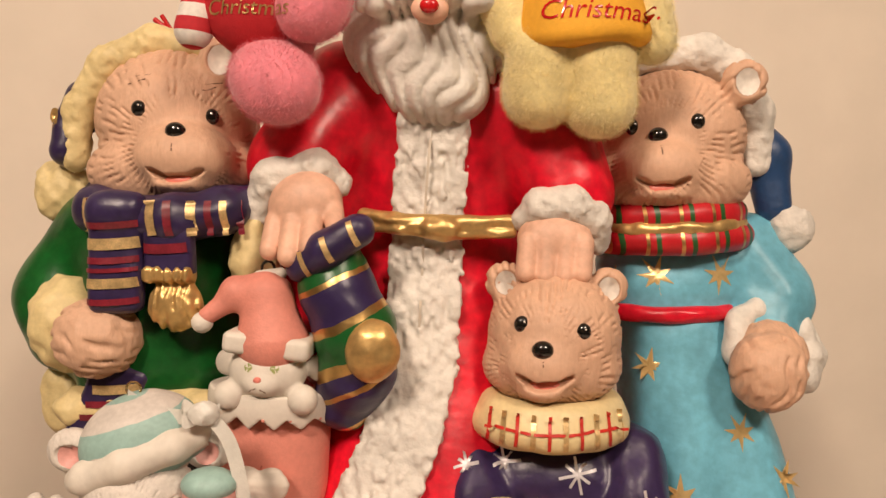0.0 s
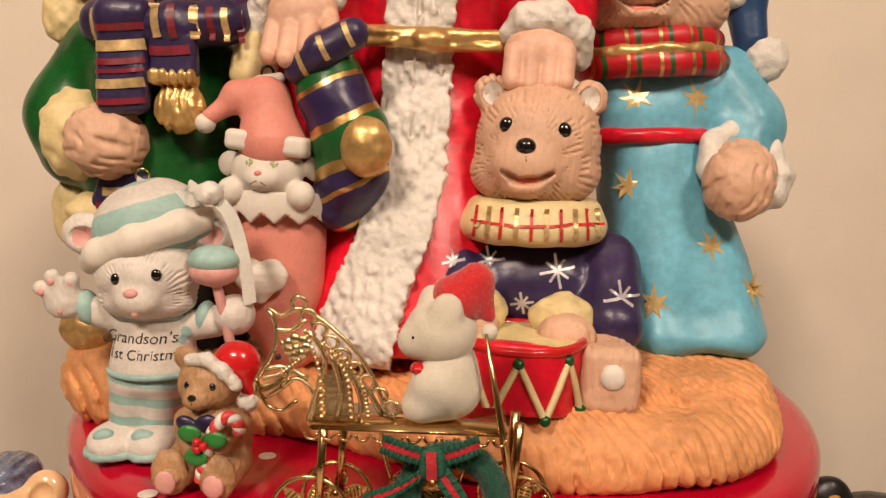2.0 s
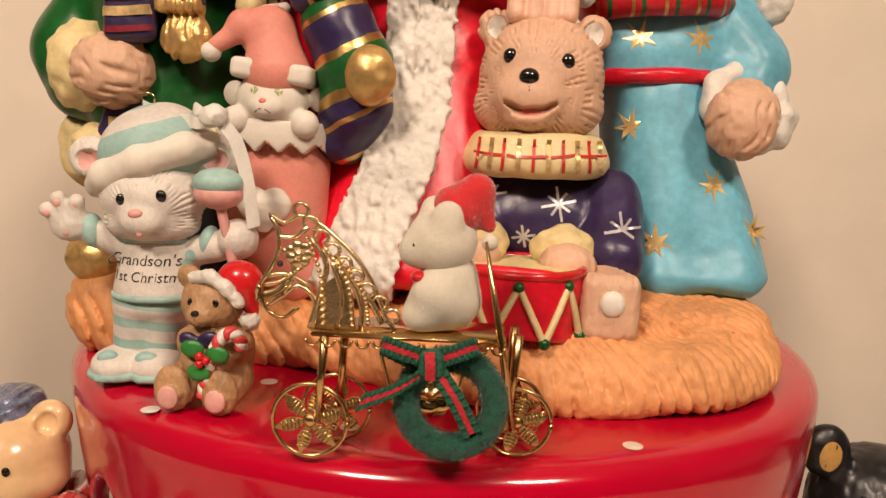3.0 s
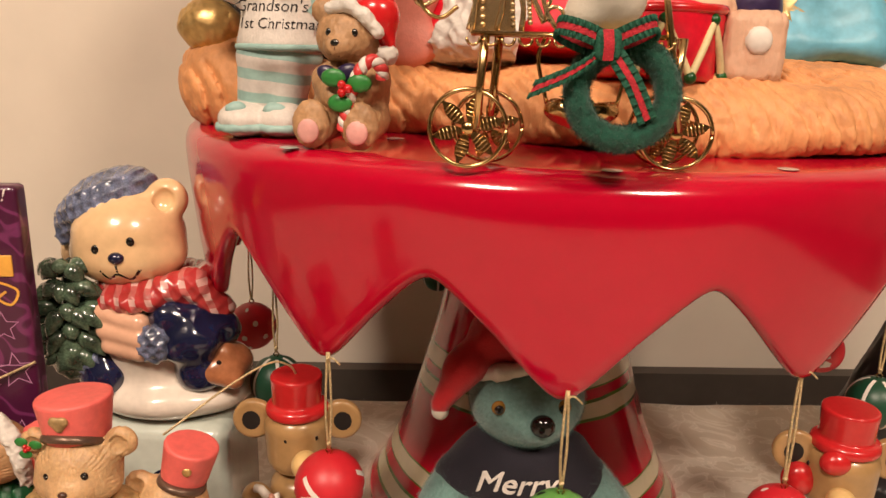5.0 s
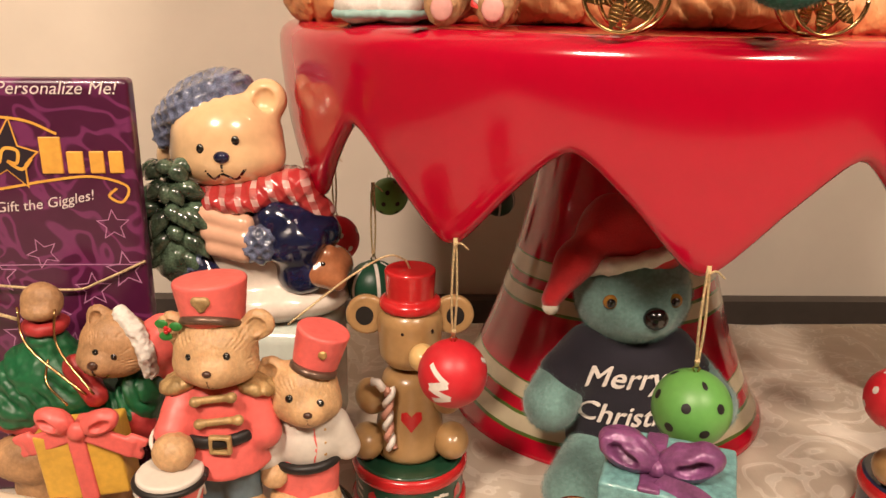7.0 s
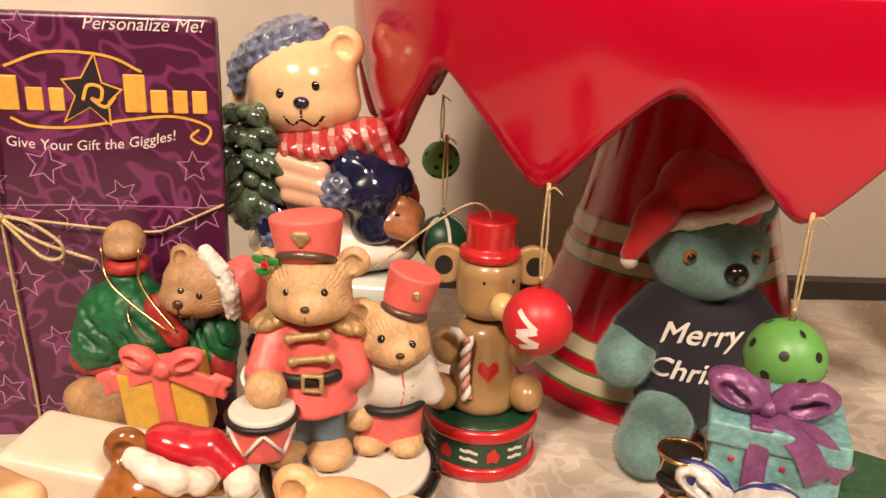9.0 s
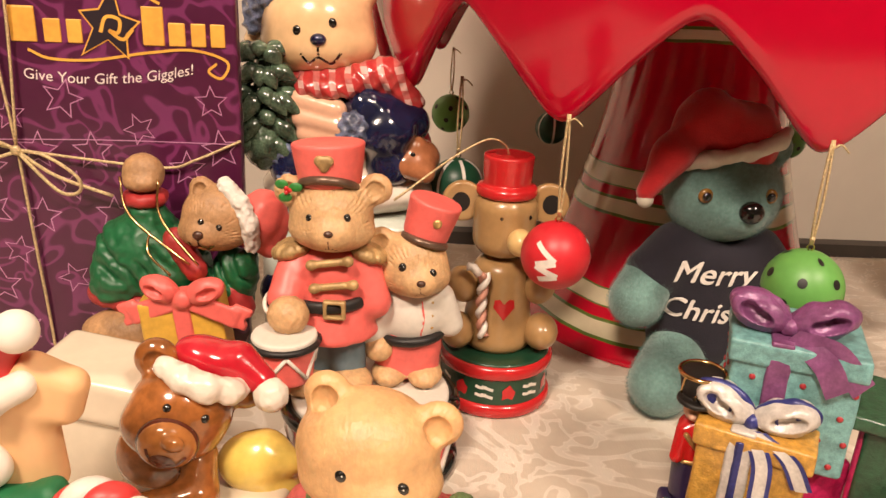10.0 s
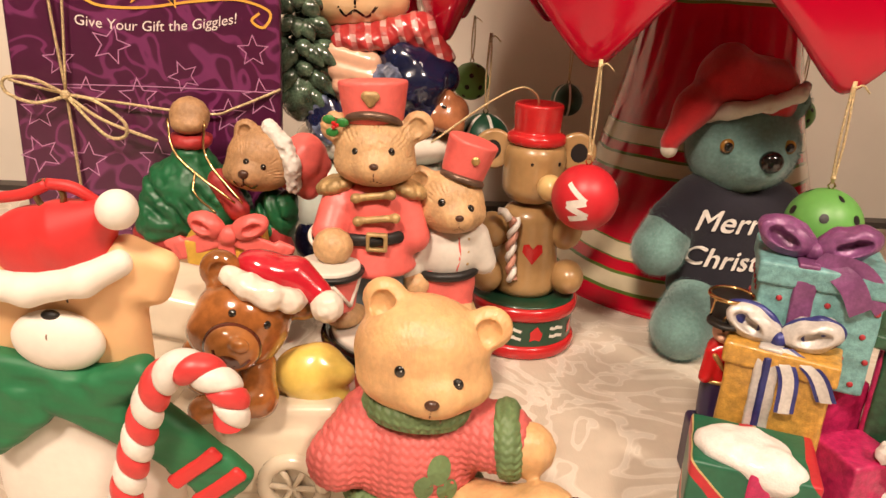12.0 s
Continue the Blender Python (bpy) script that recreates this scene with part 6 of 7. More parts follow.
for sg in (-1, 1):
    # an open loop and a notched tail on either side of the knot
    s.add(coral, [ell((BX + sg * 11, -36, BZ + 5), (10, 6, 6.5), (0, -sg * 22, 0))], 1, (0.5, (3, 3, 6)), [ell((BX + sg * 13, -43, BZ + 5), (6, 5, 3.2), (0, -sg * 22, 0))], vox=0.7)
    s.add(coral, [rbox((BX + sg * 14, -36, BZ - 5), (13, 1.6, 5), 1.2, (0, sg * 22, 0)), rbox((BX + sg * 27, -35, BZ - 9), (5, 1.6, 6), 1.2, (0, sg * 22, 0))], 2,
          cut=[ell((BX + sg * 34, -36, BZ - 12), (5, 6, 3), (0, sg * 22, 0))], vox=0.7)
for p in ([(-19, -6, 130), (-12, -14, 112), (20, -26, 92)], [(1, -8, 130), (3, -14, 112), (24, -26, 92)], [(-4, -12, 104), (-3, -18, 94), (10, -26, 86)]):
    s.tube(gold_metal, p, 0.65, 6)
s.link("climbing_bear_ornament", None, (-293, -114, 0), 4, "brown resin bear with green sack, red cap and yellow present", "figurine", size=0.93)

# two drummer bears on a drum
soldier_red = coral
dull_gold = mat("dull_gold_resin", (0.50, 0.33, 0.14), 0.48, 0.25, 0.4, 400, 0.3, 150)
denim = mat("grey_blue_paint", (0.13, 0.20, 0.24), 0.5, 0, 0.3)
bd = empty("drum_base", (-186, -150, 0), 0, "red toy drum with white top, black rim and cords", "drum")
s = Sculpt(1.0).add(coral, [cone((0, 0, 0), (0, 0, 33), 37, 37, 1.5)], 1).link("drum_body", bd)
s = Sculpt(1.0).add(clay_white, [cone((0, 0, 32), (0, 0, 36.5), 36, 36, 1)], 1).link("drum_top", bd)
for z in (31, 3.5):
    solid(black, *tube_mesh([(38 * math.cos(a), 38 * math.sin(a), z) for a in np.linspace(0, 2 * math.pi, 61)], 3.4, 10), "rim", bd)
for k in range(14):
    a0, a1 = 2 * math.pi * k / 14, 2 * math.pi * (k + 1) / 14
    z0, z1 = (6, 29) if k % 2 else (29, 6)
    solid(clay_white, *tube_mesh([(38.4 * math.cos(a), 38.4 * math.sin(a), z0 + (z1 - z0) * t) for a, t in ((a0, 0), ((a0 + a1) / 2, 0.5), (a1, 1))], 1.3, 6), "cord", bd)


def soldier(s, k=1.0):
    """A drummer bear in a red coat and tall hat, feet at the origin."""
    s.add(fur_tan, [ell((-8, -6, 5), (9, 11, 6)), ell((11, -6, 5), (9, 11, 6))], 2, SMALL)
    s.add(denim, [cap((-6, 0, 8), (-4, 0, 28), 7.5, 9), cap((9, 0, 8), (7, 0, 28), 7.5, 9)], 3)
    s.add(soldier_red, [cone((2, 0, 25), (2, 0, 46), 20, 13.5, 2.5, 0.85), ell((2, 0, 51), (14.5, 12, 13)), cap((-11, 0, 56), (-14, -10, 43), 6.5, 7), cap((15, 0, 56), (20, -2, 40), 6.5, 7)], 4, (0.6, (5, 5, 12)))
    s.add(clay_white, [tor((-14, -12, 41), 7.4, 0.9, (30, 10, 0))], 0.5, vox=0.5)
    s.add(matt_black, [tor((2, 0, 40), 15.6, 1.9, (0, -3, 0), 0.88), tor((2, 0, 41.6), 15.4, 1.6, (0, -3, 0), 0.88)], 1)
    s.add(dull_gold, [rbox((6, -14.6, 40.5), (4.4, 1.4, 4.0), 0.8), rbox((-9, -12.6, 41), (1.3, 2, 3.2), 0.6)], 0.5, cut=[rbox((6, -16, 40.5), (2.8, 3, 2.5), 0.6)], vox=0.45)
    for x0, x1, z in ((-3, 11, 58), (-2, 13, 48.5)):
        s.add(dull_gold, [cap((x0, -13.0, z), (x1, -12.4, z + 2), 1.5), ell((x0, -13.6, z), 2.1), ell((x1, -12.8, z + 2), 2.1)], 1, vox=0.5)
    s.add(dull_gold, [ell((-12.5, -1, 60), (9, 8.5, 4), (0, -18, 0)), ell((17, -1, 60), (8, 7.5, 3.6), (0, 18, 0))], 1, (0.7, (1.6, 1.6, 6)), vox=0.6)
    s.add(fur_tan, [ell((-11, -18, 39), (8, 7.5, 7.5))], 2, SMALL)
    bear_head(s, fur_tan, (3, -2, 76), (16, 14, 13.5), (4.5, -13.5, 70.5), (7.6, 5.6, 5.6), ((3.5, -5, 70), (16.5, 11, 8.5)), (4.5, 72.5), ((-3, 77), (10.5, 77.5)), None,
              [(-13, -2, 84), (20, -2, 86)], 6.2, (1.8, 1.3, 1.3), 1.6)
    s.paint(dark_line, [stroke_mesh([(4.5, 70), (4.5, 66.5)], 0.5), stroke_mesh([(1, 65), (4.5, 66.5), (8, 65)], 0.6)], 0.25)
    s.add(soldier_red, [cone((2, 1, 86), (1, 2, 102.5), 11.8, 14.2, 1.2)], 1)
    s.add(mat("dark_bronze_brim", (0.16, 0.10, 0.07), 0.35, 0.5), [cone((2, -3.0, 84.6), (2, -1.5, 87.4), 12.2, 11.8, 1.2)], 1)
    s.add(dull_gold, [ell((0.5, -11.6, 98), (2.4, 1.4, 2.2)), ell((3.1, -11.6, 98), (2.4, 1.4, 2.2)), ell((1.8, -11.4, 96), (2, 1.2, 2.4))], 1, vox=0.4)
    holly(s, (-12, -9.5, 86), 0.62)


s = Sculpt(0.8)
soldier(s)
s.add(coral, [cone((-13, -21, 15), (-12, -21, 31), 11.6, 12.2, 0.8)], 1)
s.add(clay_white, [cone((-12, -21, 30), (-12, -21, 33), 12.5, 12.5, 0.8)], 1)
s.raw(matt_black, *tube_mesh([(-12 + 12.9 * math.cos(a), -21 + 12.9 * math.sin(a), 30) for a in np.linspace(0, 6.2832, 33)], 1.3))
for k in range(10):
    a0, a1 = 2 * math.pi * k / 10, 2 * math.pi * (k + 1) / 10
    z0, z1 = (14, 24) if k % 2 else (24, 14)
    s.tube(clay_white, [(-12.5 + 12.7 * math.cos(a0), -21 + 12.7 * math.sin(a0), z0 + 4), (-12.5 + 12.7 * math.cos(a1), -21 + 12.7 * math.sin(a1), z1 + 4)], 0.8, 6, 2)
s.link("drummer_bear", None, (-207, -149, 36.6), 2, "tan resin bear in red tunic and tall hat with drum", "figurine", "drummer bears", size=1.10)
s = Sculpt(0.7)
s.add(fur_tan, [ell((-6, -3, 4), (7, 9, 5)), ell((8, -3, 4), (7, 9, 5)), ell((-10, -7, 16), (5.5, 5, 5))], 2, SMALL)
s.add(soldier_red, [cap((-4, 0, 7), (-2, 0, 17), 8, 9), cap((6, 0, 7), (5, 0, 17), 8, 9)], 3, (0.4, 5))
s.add(clay_white, [ell((2, 0, 29), (13, 10, 14)), cap((-9, 0, 36), (-13, -4, 22), 5.5, 5.5), cap((13, 0, 36), (17, 2, 24), 5.5)], 4)
s.add(matt_black, [tor((2, 0, 20.5), 11.5, 2, (0, -4, 0), 0.85)], 1)
s.paint(coral, [stroke_mesh([(6, 37), (7, 30), (6, 23)], 0.7)], 0.3)
for z in (36, 31, 26):
    s.spot(gold, 10, z, 0.8)
bear_head(s, fur_tan, (2, -2, 51), (13.2, 11.5, 12), (4.6, -11.5, 46), (6.6, 5, 5), ((3, -4, 46), (13.4, 9.5, 8)), (5.5, 47.5), ((-1.5, 52.5), (9.5, 50.5)), None,
          [(-10.5, -1, 58.5)], 5.4, (1.8, 1.3, 1.3), 1.6)
s.paint(dark_line, [stroke_mesh([(5.5, 46), (5.5, 43.5)], 0.5), stroke_mesh([(3, 42), (5.5, 43.5), (8, 42)], 0.5)], 0.25)
s.add(soldier_red, [cone((6, 0, 60.5), (10, 0, 75), 8.6, 10.2, 1)], 1)
s.add(mat("dark_bronze_brim", (0, 0, 0)), [cone((5.6, -2.5, 58.5), (6.3, -2, 61), 9.4, 9, 1)], 1)
s.add(gold, [ell((10.5, -9.2, 68.5), (1.8, 1.1, 1.9))], 1, vox=0.5)
s.link("drummer_bear", None, (-172, -138, 36.6), 4, "small tan resin bear in white shirt and red hat", "figurine", "drummer bears", size=1.17)

# turned wooden bears on drums
wood_tan = mat("lacquered_tan_wood", (0.40, 0.24, 0.10), 0.28, 0, 0.08, 120, 0.12, 40, coat=0.35, stretch=(1, 1, 0.2))
wood_red = mat("lacquered_red_wood", (0.50, 0.018, 0.02), 0.25, 0, 0.06, 120, 0.1, coat=0.35)
wood_green = mat("lacquered_dark_green_wood", (0.012, 0.055, 0.028), 0.3, 0, 0.06, 120, 0.15, coat=0.3)
wood_pale = mat("lacquered_pale_wood", (0.70, 0.48, 0.20), 0.3, 0, 0.05, 120, 0.08, coat=0.3)
wood_blue = mat("lacquered_navy_wood", (0.02, 0.03, 0.08), 0.3, 0, 0.06, 120, 0.15, coat=0.3)
cane_pink = mat("twisted_candy_clay", (0.62, 0.30, 0.22), 0.6)


def turned_bear(x, y, turn, base, label, face=0, red_scarf=False):
    th = empty("wooden_bear", (x, y, 0), turn, label, "figurine", "turned wooden bears")
    s = Sculpt(0.9).add(base, [cone((0, 0, 3), (0, 0, 31), 29, 29, 1)], 1).link("drum", th)
    for z in (4.2, 26):
        solid(wood_red, *lathe([(27, z - 4), (29.5, z - 3.8), (31, z - 2), (31, z + 2), (29.5, z + 3.8), (27, z + 4)], 48), "drum_rim", th)
    for a in (-50, 0, 50):
        dec = Sculpt()
        vs, fs = star_mesh(0, 15, 5, 5, 0.72, 0.1)
        q = np.stack([29.3 * np.sin(vs[:, 0] / 29 + radians(a + 10)), -29.3 * np.cos(vs[:, 0] / 29 + radians(a + 10)), vs[:, 2]], 1)
        dec.raw(wood_red, q, fs)
        for sg in (-1, 1):
            for z in (13, 17.5):
                vs, fs = stroke_mesh([(sg * 8, z + 0.8 * sg), (sg * 11, z), (sg * 14, z + 0.8)], 1.7, 3)
                q = np.stack([29.3 * np.sin(vs[:, 0] / 29 + radians(a + 10)), -29.3 * np.cos(vs[:, 0] / 29 + radians(a + 10)), vs[:, 2]], 1)
                dec.raw(white, q, fs)
        dec.link("painted_flower", th)
    s = Sculpt(0.9)
    s.add(wood_tan, [cone((0, 0, 30), (0, 0, 80), 19.5, 14, 7)], 2)
    heart = [(0, 51), (-5.5, 57.5), (-5, 61.5), (-2.4, 62), (0, 59.5), (2.4, 62), (5, 61.5), (5.5, 57.5)]
    hv = [(1, 0, 57.5)] + [(1 + a * k, 0, 57.5 + (b - 57.5) * k) for k in (0.33, 0.67, 1.0) for a, b in heart]
    hf = [(0, 1 + i, 1 + (i + 1) % 8) for i in range(8)] + [(1 + r * 8 + i, 9 + r * 8 + i, 9 + r * 8 + (i + 1) % 8, 1 + r * 8 + (i + 1) % 8) for r in (0, 1) for i in range(8)]
    s.paint(wood_red, (np.array(hv, float), hf), 0.7)
    s.link("torso", th)
    s = Sculpt(0.9).add(wood_tan, [cone((0, 0, 81.5), (0, 0, 115), 15.5, 17, 9)], 2)
    for ex in (-7, 7):
        s.spot(black, ex + face * 1.5, 105, (1.2, 0.6, 1.3))
    hd = s.link("head", th)
    for sx in (-1, 1):
        e = Sculpt(0.8).add(wood_tan, [cone((sx * 22, -2, 109), (sx * 22, 3, 109), 10.5, 10.5, 1.5)], 1)
        e.paint(matt_black, disc_mesh(sx * 23, 109, 4.6, 5.2), 0.6).link("ear", hd)
    Sculpt(0.7).add(wood_pale, [ell((face * 1.3 + 3, -19, 94), (6.8, 8, 6.8))], 1).paint(wood_red, [stroke_mesh([(face * 1.3 + 4, 92), (face * 1.3 + 6, 90), (face * 1.3 + 5, 94)], 1)], 0.3).link("snout", hd)
    hat = Sculpt(0.8)
    hat.add(wood_red, [cone((0, 0, 113), (0, 0, 119), 16, 15.5, 2.5), cone((0, 0, 117), (0, 0, 134), 12, 13, 1.2)], 1.5)
    hat.link("hat", th)
    if red_scarf:
        Sculpt(0.9).add(wood_red, [ell((-20, -4, 96), (8, 6, 9)), ell((-8, -13, 111), (7, 5, 6))], 2).link("ear_muff", th)
    for sx in (-1, 1):
        Sculpt(0.8).add(wood_tan, [ell((sx * 20, -8, 67), (8, 7.5, 10), (0, sx * 15, 0))], 1).link("arm", th)
        Sculpt(0.8).add(wood_tan, [ell((sx * 22, -10, 42), (9, 11, 9.5), (0, sx * 12, 0))], 1).link("leg", th)
    tw = Sculpt()
    for ph, m in ((0, cane_pink), (math.pi, cane_white)):
        tw.raw(m, *tube_mesh([(-9 - 2 * math.sin(t * 0.5) + 1.5 * math.cos(t * 3 + ph), -18 + 1.5 * math.sin(t * 3 + ph), 42 + t * 6.2) for t in np.linspace(0, 5.6, 60)], 1.7, 7))
    tw.raw(cane_white, *tube_mesh([(-13, -18, 76), (-16, -18, 80), (-19, -17, 80)], 2.2, 7))
    tw.link("twisted_cane", th)
    return th


wbear = turned_bear(-129, -81, 6, wood_green, "lacquered tan wooden bear in red hat on green drum", 2.5)
Sculpt().tube(gold_cord, [(0, 0, 133), (-3, -2, 139), (-12, -6, 142), (-30, -16, 134), (-56, -34, 118)], 0.55, 6).link("hanging_cord", wbear)
turned_bear(138, -84, -4, wood_blue, "lacquered tan wooden bear in red hat on navy drum", -6, True)

# teal plush bear sitting against the foot
plush_teal = mat("teal_plush", (0.16, 0.30, 0.275), 0.95, 0, 0.5, 500, 0.3, 70, sheen=0.5)
navy_knit = mat("navy_jersey_cloth", (0.010, 0.008, 0.016), 0.9, 0, 0.5, 1500, 0.15, 90, sheen=0.15)
s = Sculpt(1.3)
s.add(plush_teal, [ell((0, 10, 113), (31, 26, 28)), ell((3, -8, 106), (14, 12, 11)), ell((24, 8, 138), (8, 6, 9)), cap((-34, 0, 68), (-42, -6, 54), 14, 15), cap((33, 0, 68), (44, -4, 54), 14, 15),
                   cap((-16, -8, 24), (-30, -32, 17), 17, 17), cap((18, -8, 24), (30, -34, 17), 17, 17)], 5)
s.fuzz(plush_teal, 60000, 2.2, 0.11, 0.1, 8)
s.add(navy_knit, [cone((0, 2, 20), (0, 6, 88), 33, 26, 12, 0.75), cap((-20, 4, 80), (-33, 0, 68), 16, 15), cap((20, 4, 80), (32, 0, 68), 16, 15)], 8, (1.0, (12, 12, 20)))
letter_white = mat("white_flock_lettering", (0.75, 0.70, 0.64), 0.8)


def script(words, size):
    """Brush lettering: built-in letters thickened and slanted."""
    vs, fs = text_mesh(words, size, 0.28)
    return [(vs, fs), (vs + np.array((0.35, 0, 0.25)), fs), (vs + np.array((-0.3, 0, -0.2)), fs)]


for k, (vs, fs) in enumerate(script("Merry", 17)):
    s.paint(letter_white, (vs, fs), 0.7 + 0.15 * k, (-6, 74))
for k, (vs, fs) in enumerate(script("Christmas", 15.5)):
    s.paint(letter_white, (vs, fs), 0.7 + 0.15 * k, (2, 53))
s.ball(black, (6, -19, 110), (6.5, 5, 6), 18, 12)
amber = mat("amber_glass_eye", (0.25, 0.12, 0.02), 0.1, 0, 0, coat=0.8)
for x, z in ((-16, 116), (17, 117)):
    s.spot(amber, x, z, (4, 2.2, 4), -0.1)
    y = float(s.front([(x, z)])[0])
    s.ball(black, (x, y - 2.2, z), (2.4, 1.2, 2.4), 10, 8)
s.add(flock_red, [cap((2, 14, 140), (-14, 8, 150), 24, 16), cap((-14, 8, 152), (-34, -4, 134), 13, 9), cap((-34, -4, 134), (-46, -10, 116), 9, 5)], 8, (1.0, 9))
s.add(flock, chain([(-30, 2, 128), (-16, -9, 134), (4, -10, 139), (20, -3, 144), (28, 8, 147)], (3.5, 4, 4, 4, 3)), 4, (0.8, 3))
s.ball(flock, (-46, -10, 112), 4.5, 14, 10)
s.link("teal_bear_plush", None, (-12, -57, 0), 3, "teal plush bear in navy lettered shirt and red cap", "plush bear")

# ---- stack of resin presents with small figures ----
def glitter(name, colour, rough=0.4):
    return mat(name, colour, rough, 0.0, 0.5, 900, 0.3, 350, coat=0.25)


teal_wrap = glitter("teal_wrap", (0.18, 0.40, 0.40))
yellow_wrap = glitter("ochre_wrap", (0.62, 0.33, 0.06))
green_wrap = banded("green_wrap_with_red_bands", [(0, (0.012, 0.12, 0.06)), (0.72, (0.50, 0.02, 0.03)), (0.95, (0.6, 0.45, 0.2))], (0.7, 0, 0.72), 0.016, 0.4, 0.002, coat=0.2)
dark_wrap = glitter("dark_green_wrap", (0.03, 0.10, 0.05))
magenta = glitter("magenta_ribbon", (0.50, 0.02, 0.11))
purple_rib = mat("pearl_purple_ribbon", (0.24, 0.08, 0.21), 0.36, 0.12, 0.4, 400, 0.3, 120)
blue_rib = mat("pearl_blue_ribbon", (0.035, 0.04, 0.20), 0.36, 0.12, 0.4, 400, 0.3, 120)
silver_rib = mat("pearl_silver_ribbon", (0.62, 0.58, 0.54), 0.36, 0.12, 0.4, 400, 0.2, 120)
stack = empty("present_stack", (-23, -205, 0), 0, "stack of glittering resin presents with bows, snow and tiny figures", "figurine")


def present(name, c, half, m, turn, lid=True, label=""):
    s = Sculpt(0.8)
    s.add(m, [rbox((0, 0, 0), half, 1.4)], 1, (0.3, 6))
    ob = s.link(name, stack, c, turn, label)
    if lid:
        Sculpt(0.8).add(m, [rbox((0, 0, half[2] - 3.5), (half[0] + 1.4, half[1] + 1.4, 4.5), 1.2)], 1, (0.3, 6)).link("lid", ob)
    return ob


def loops(m1, m2, parent, c, k=1.0, tails=True):
    """A bow: two open loops, a knot and falling tails."""
    for sg in (-1, 1):
        s = Sculpt(0.7)
        hole = [ell((sg * 12.5 * k, -7.5 * k, 5.2 * k), (7 * k, 6.5 * k, 3.0 * k), (0, -sg * 22, 0))]
        s.add(m1, [ell((sg * 11 * k, 0, 5 * k), (11.5 * k, 7.5 * k, 7 * k), (0, -sg * 22, 0)), cap((sg * 3 * k, 0, 1.5 * k), (sg * 8 * k, 0, 4 * k), 3.2 * k, 5 * k)], 2, (0.9, (5, 2.2, 5)), hole)
        if m2 is not m1:
            s.add(m2, [ell((sg * 11 * k, 0, 5 * k), (12.2 * k, 3.2 * k, 7.7 * k), (0, -sg * 22, 0))], 1, (0.4, 4), hole)
        s.link("loop", parent, c)
    Sculpt(0.7).add(m2, [ell((0, -1, 1), (4 * k, 4.5 * k, 4 * k))], 1, (0.5, 2)).link("knot", parent, c)


# lowest boxes that carry the rest
present("box", (4, 18, 25), (21, 19, 25), magenta, 14, False, "magenta glitter present")
g1 = present("box", (3, 16, 74), (22, 19, 24), teal_wrap, -16, True, "teal dotted present with purple bow")
tiny_dot = mat("tiny_red_dot", (0.40, 0.03, 0.04), 0.4)
for face in (0, 1):
    for a in range(5):
        for b in range(4):
            u, w = -17 + a * 8.5 + (b % 2) * 3, -19 + b * 10.0
            if face == 0 and abs(u + 6) < 6 or abs(u) > 20:
                continue
            c = (u, -19.2, w) if face == 0 else (-22.2, u * 0.8, w)
            Sculpt().ball(tiny_dot, c, (1.2, 0.6, 1.2) if face == 0 else (0.6, 1.2, 1.2), 8, 6).link("dot", g1)
Sculpt(0.8).add(purple_rib, [rbox((-6, -19.5, -2), (4, 0.9, 22), 0.6), rbox((-6, 0, 25.2), (4, 20.4, 0.9), 0.6)], 0.5, (0.3, 4)).link("ribbon_band", g1)
loops(purple_rib, purple_rib, g1, (-4, -8, 28), 1.0)
s = Sculpt()
ribbon(s, purple_rib, [(-2, -16, 27), (8, -22, 22), (14, -23, 12)], 9, (0.8, 0, 0.6))
ribbon(s, purple_rib, [(-4, -16, 27), (10, -20, 26), (22, -20, 14)], 9, (0.6, 0, 0.8))
s.link("ribbon_tail", g1)
present("box", (-8, 2, 10), (20, 17, 10), magenta, 10, False, "magenta glitter present")
g2 = present("box", (-10, 1, 43), (19, 16, 25), yellow_wrap, -24, True, "ochre present with blue and silver bow")
Sculpt(0.8).add(silver_rib, [rbox((-4, -16.6, 0), (4.5, 0.9, 24), 0.6), rbox((-4, 0, 26.2), (4.5, 17, 0.9), 0.6)], 0.5, (0.3, 4)).link("ribbon_band", g2)
Sculpt(0.8).add(blue_rib, [rbox((-4, -17.4, 0), (1.6, 0.8, 24), 0.5)], 0.5).link("ribbon_stripe", g2)
loops(silver_rib, blue_rib, g2, (-2, -8, 28), 0.95)
for p in ([(-2, -14, 27), (4, -19, 18), (5, -20, 4)], [(0, -14, 27), (12, -18, 22), (18, -18.5, 12)]):
    s = Sculpt()
    ribbon(s, blue_rib, p, 7, (0.97, 0, 0.2))
    ribbon(s, silver_rib, [np.array(q) + np.array((0, -0.5, 0)) for q in p], 4, (0.97, 0, 0.2))
    s.link("ribbon_tail", g2)
g3 = present("box", (-26, -30, 19), (22, 17, 19), green_wrap, -14, False, "green and red wrapped present under snow")
Sculpt(0.8).add(magenta, [rbox((2, -17.4, 0), (4, 1, 19.5), 0.6)], 0.5).link("ribbon_band", g3)
snow = mat("glittering_snow", (0.80, 0.76, 0.72), 0.5, 0, 0.6, 900, 0.1, 300, coat=0.2)
Sculpt(0.8).add(snow, [ell((-4, -4, 20), (17, 12, 6)), ell((6, -12, 17), (12, 7, 8))], 4, (0.8, 5)).link("snow_cap", g3)
g4 = present("box", (42, 10, 42), (8, 18, 30), dark_wrap, -28, False, "dark green glitter present")
Sculpt(0.8).add(magenta, [rbox((-8.4, -12, 0), (1.2, 5, 31), 0.8)], 0.5).link("ribbon_band", g4)
Sculpt(0.8).add(dark_wrap, [rbox((-2, -2, 30), (13, 20, 3), 1)], 0.5).link("lid", g4)
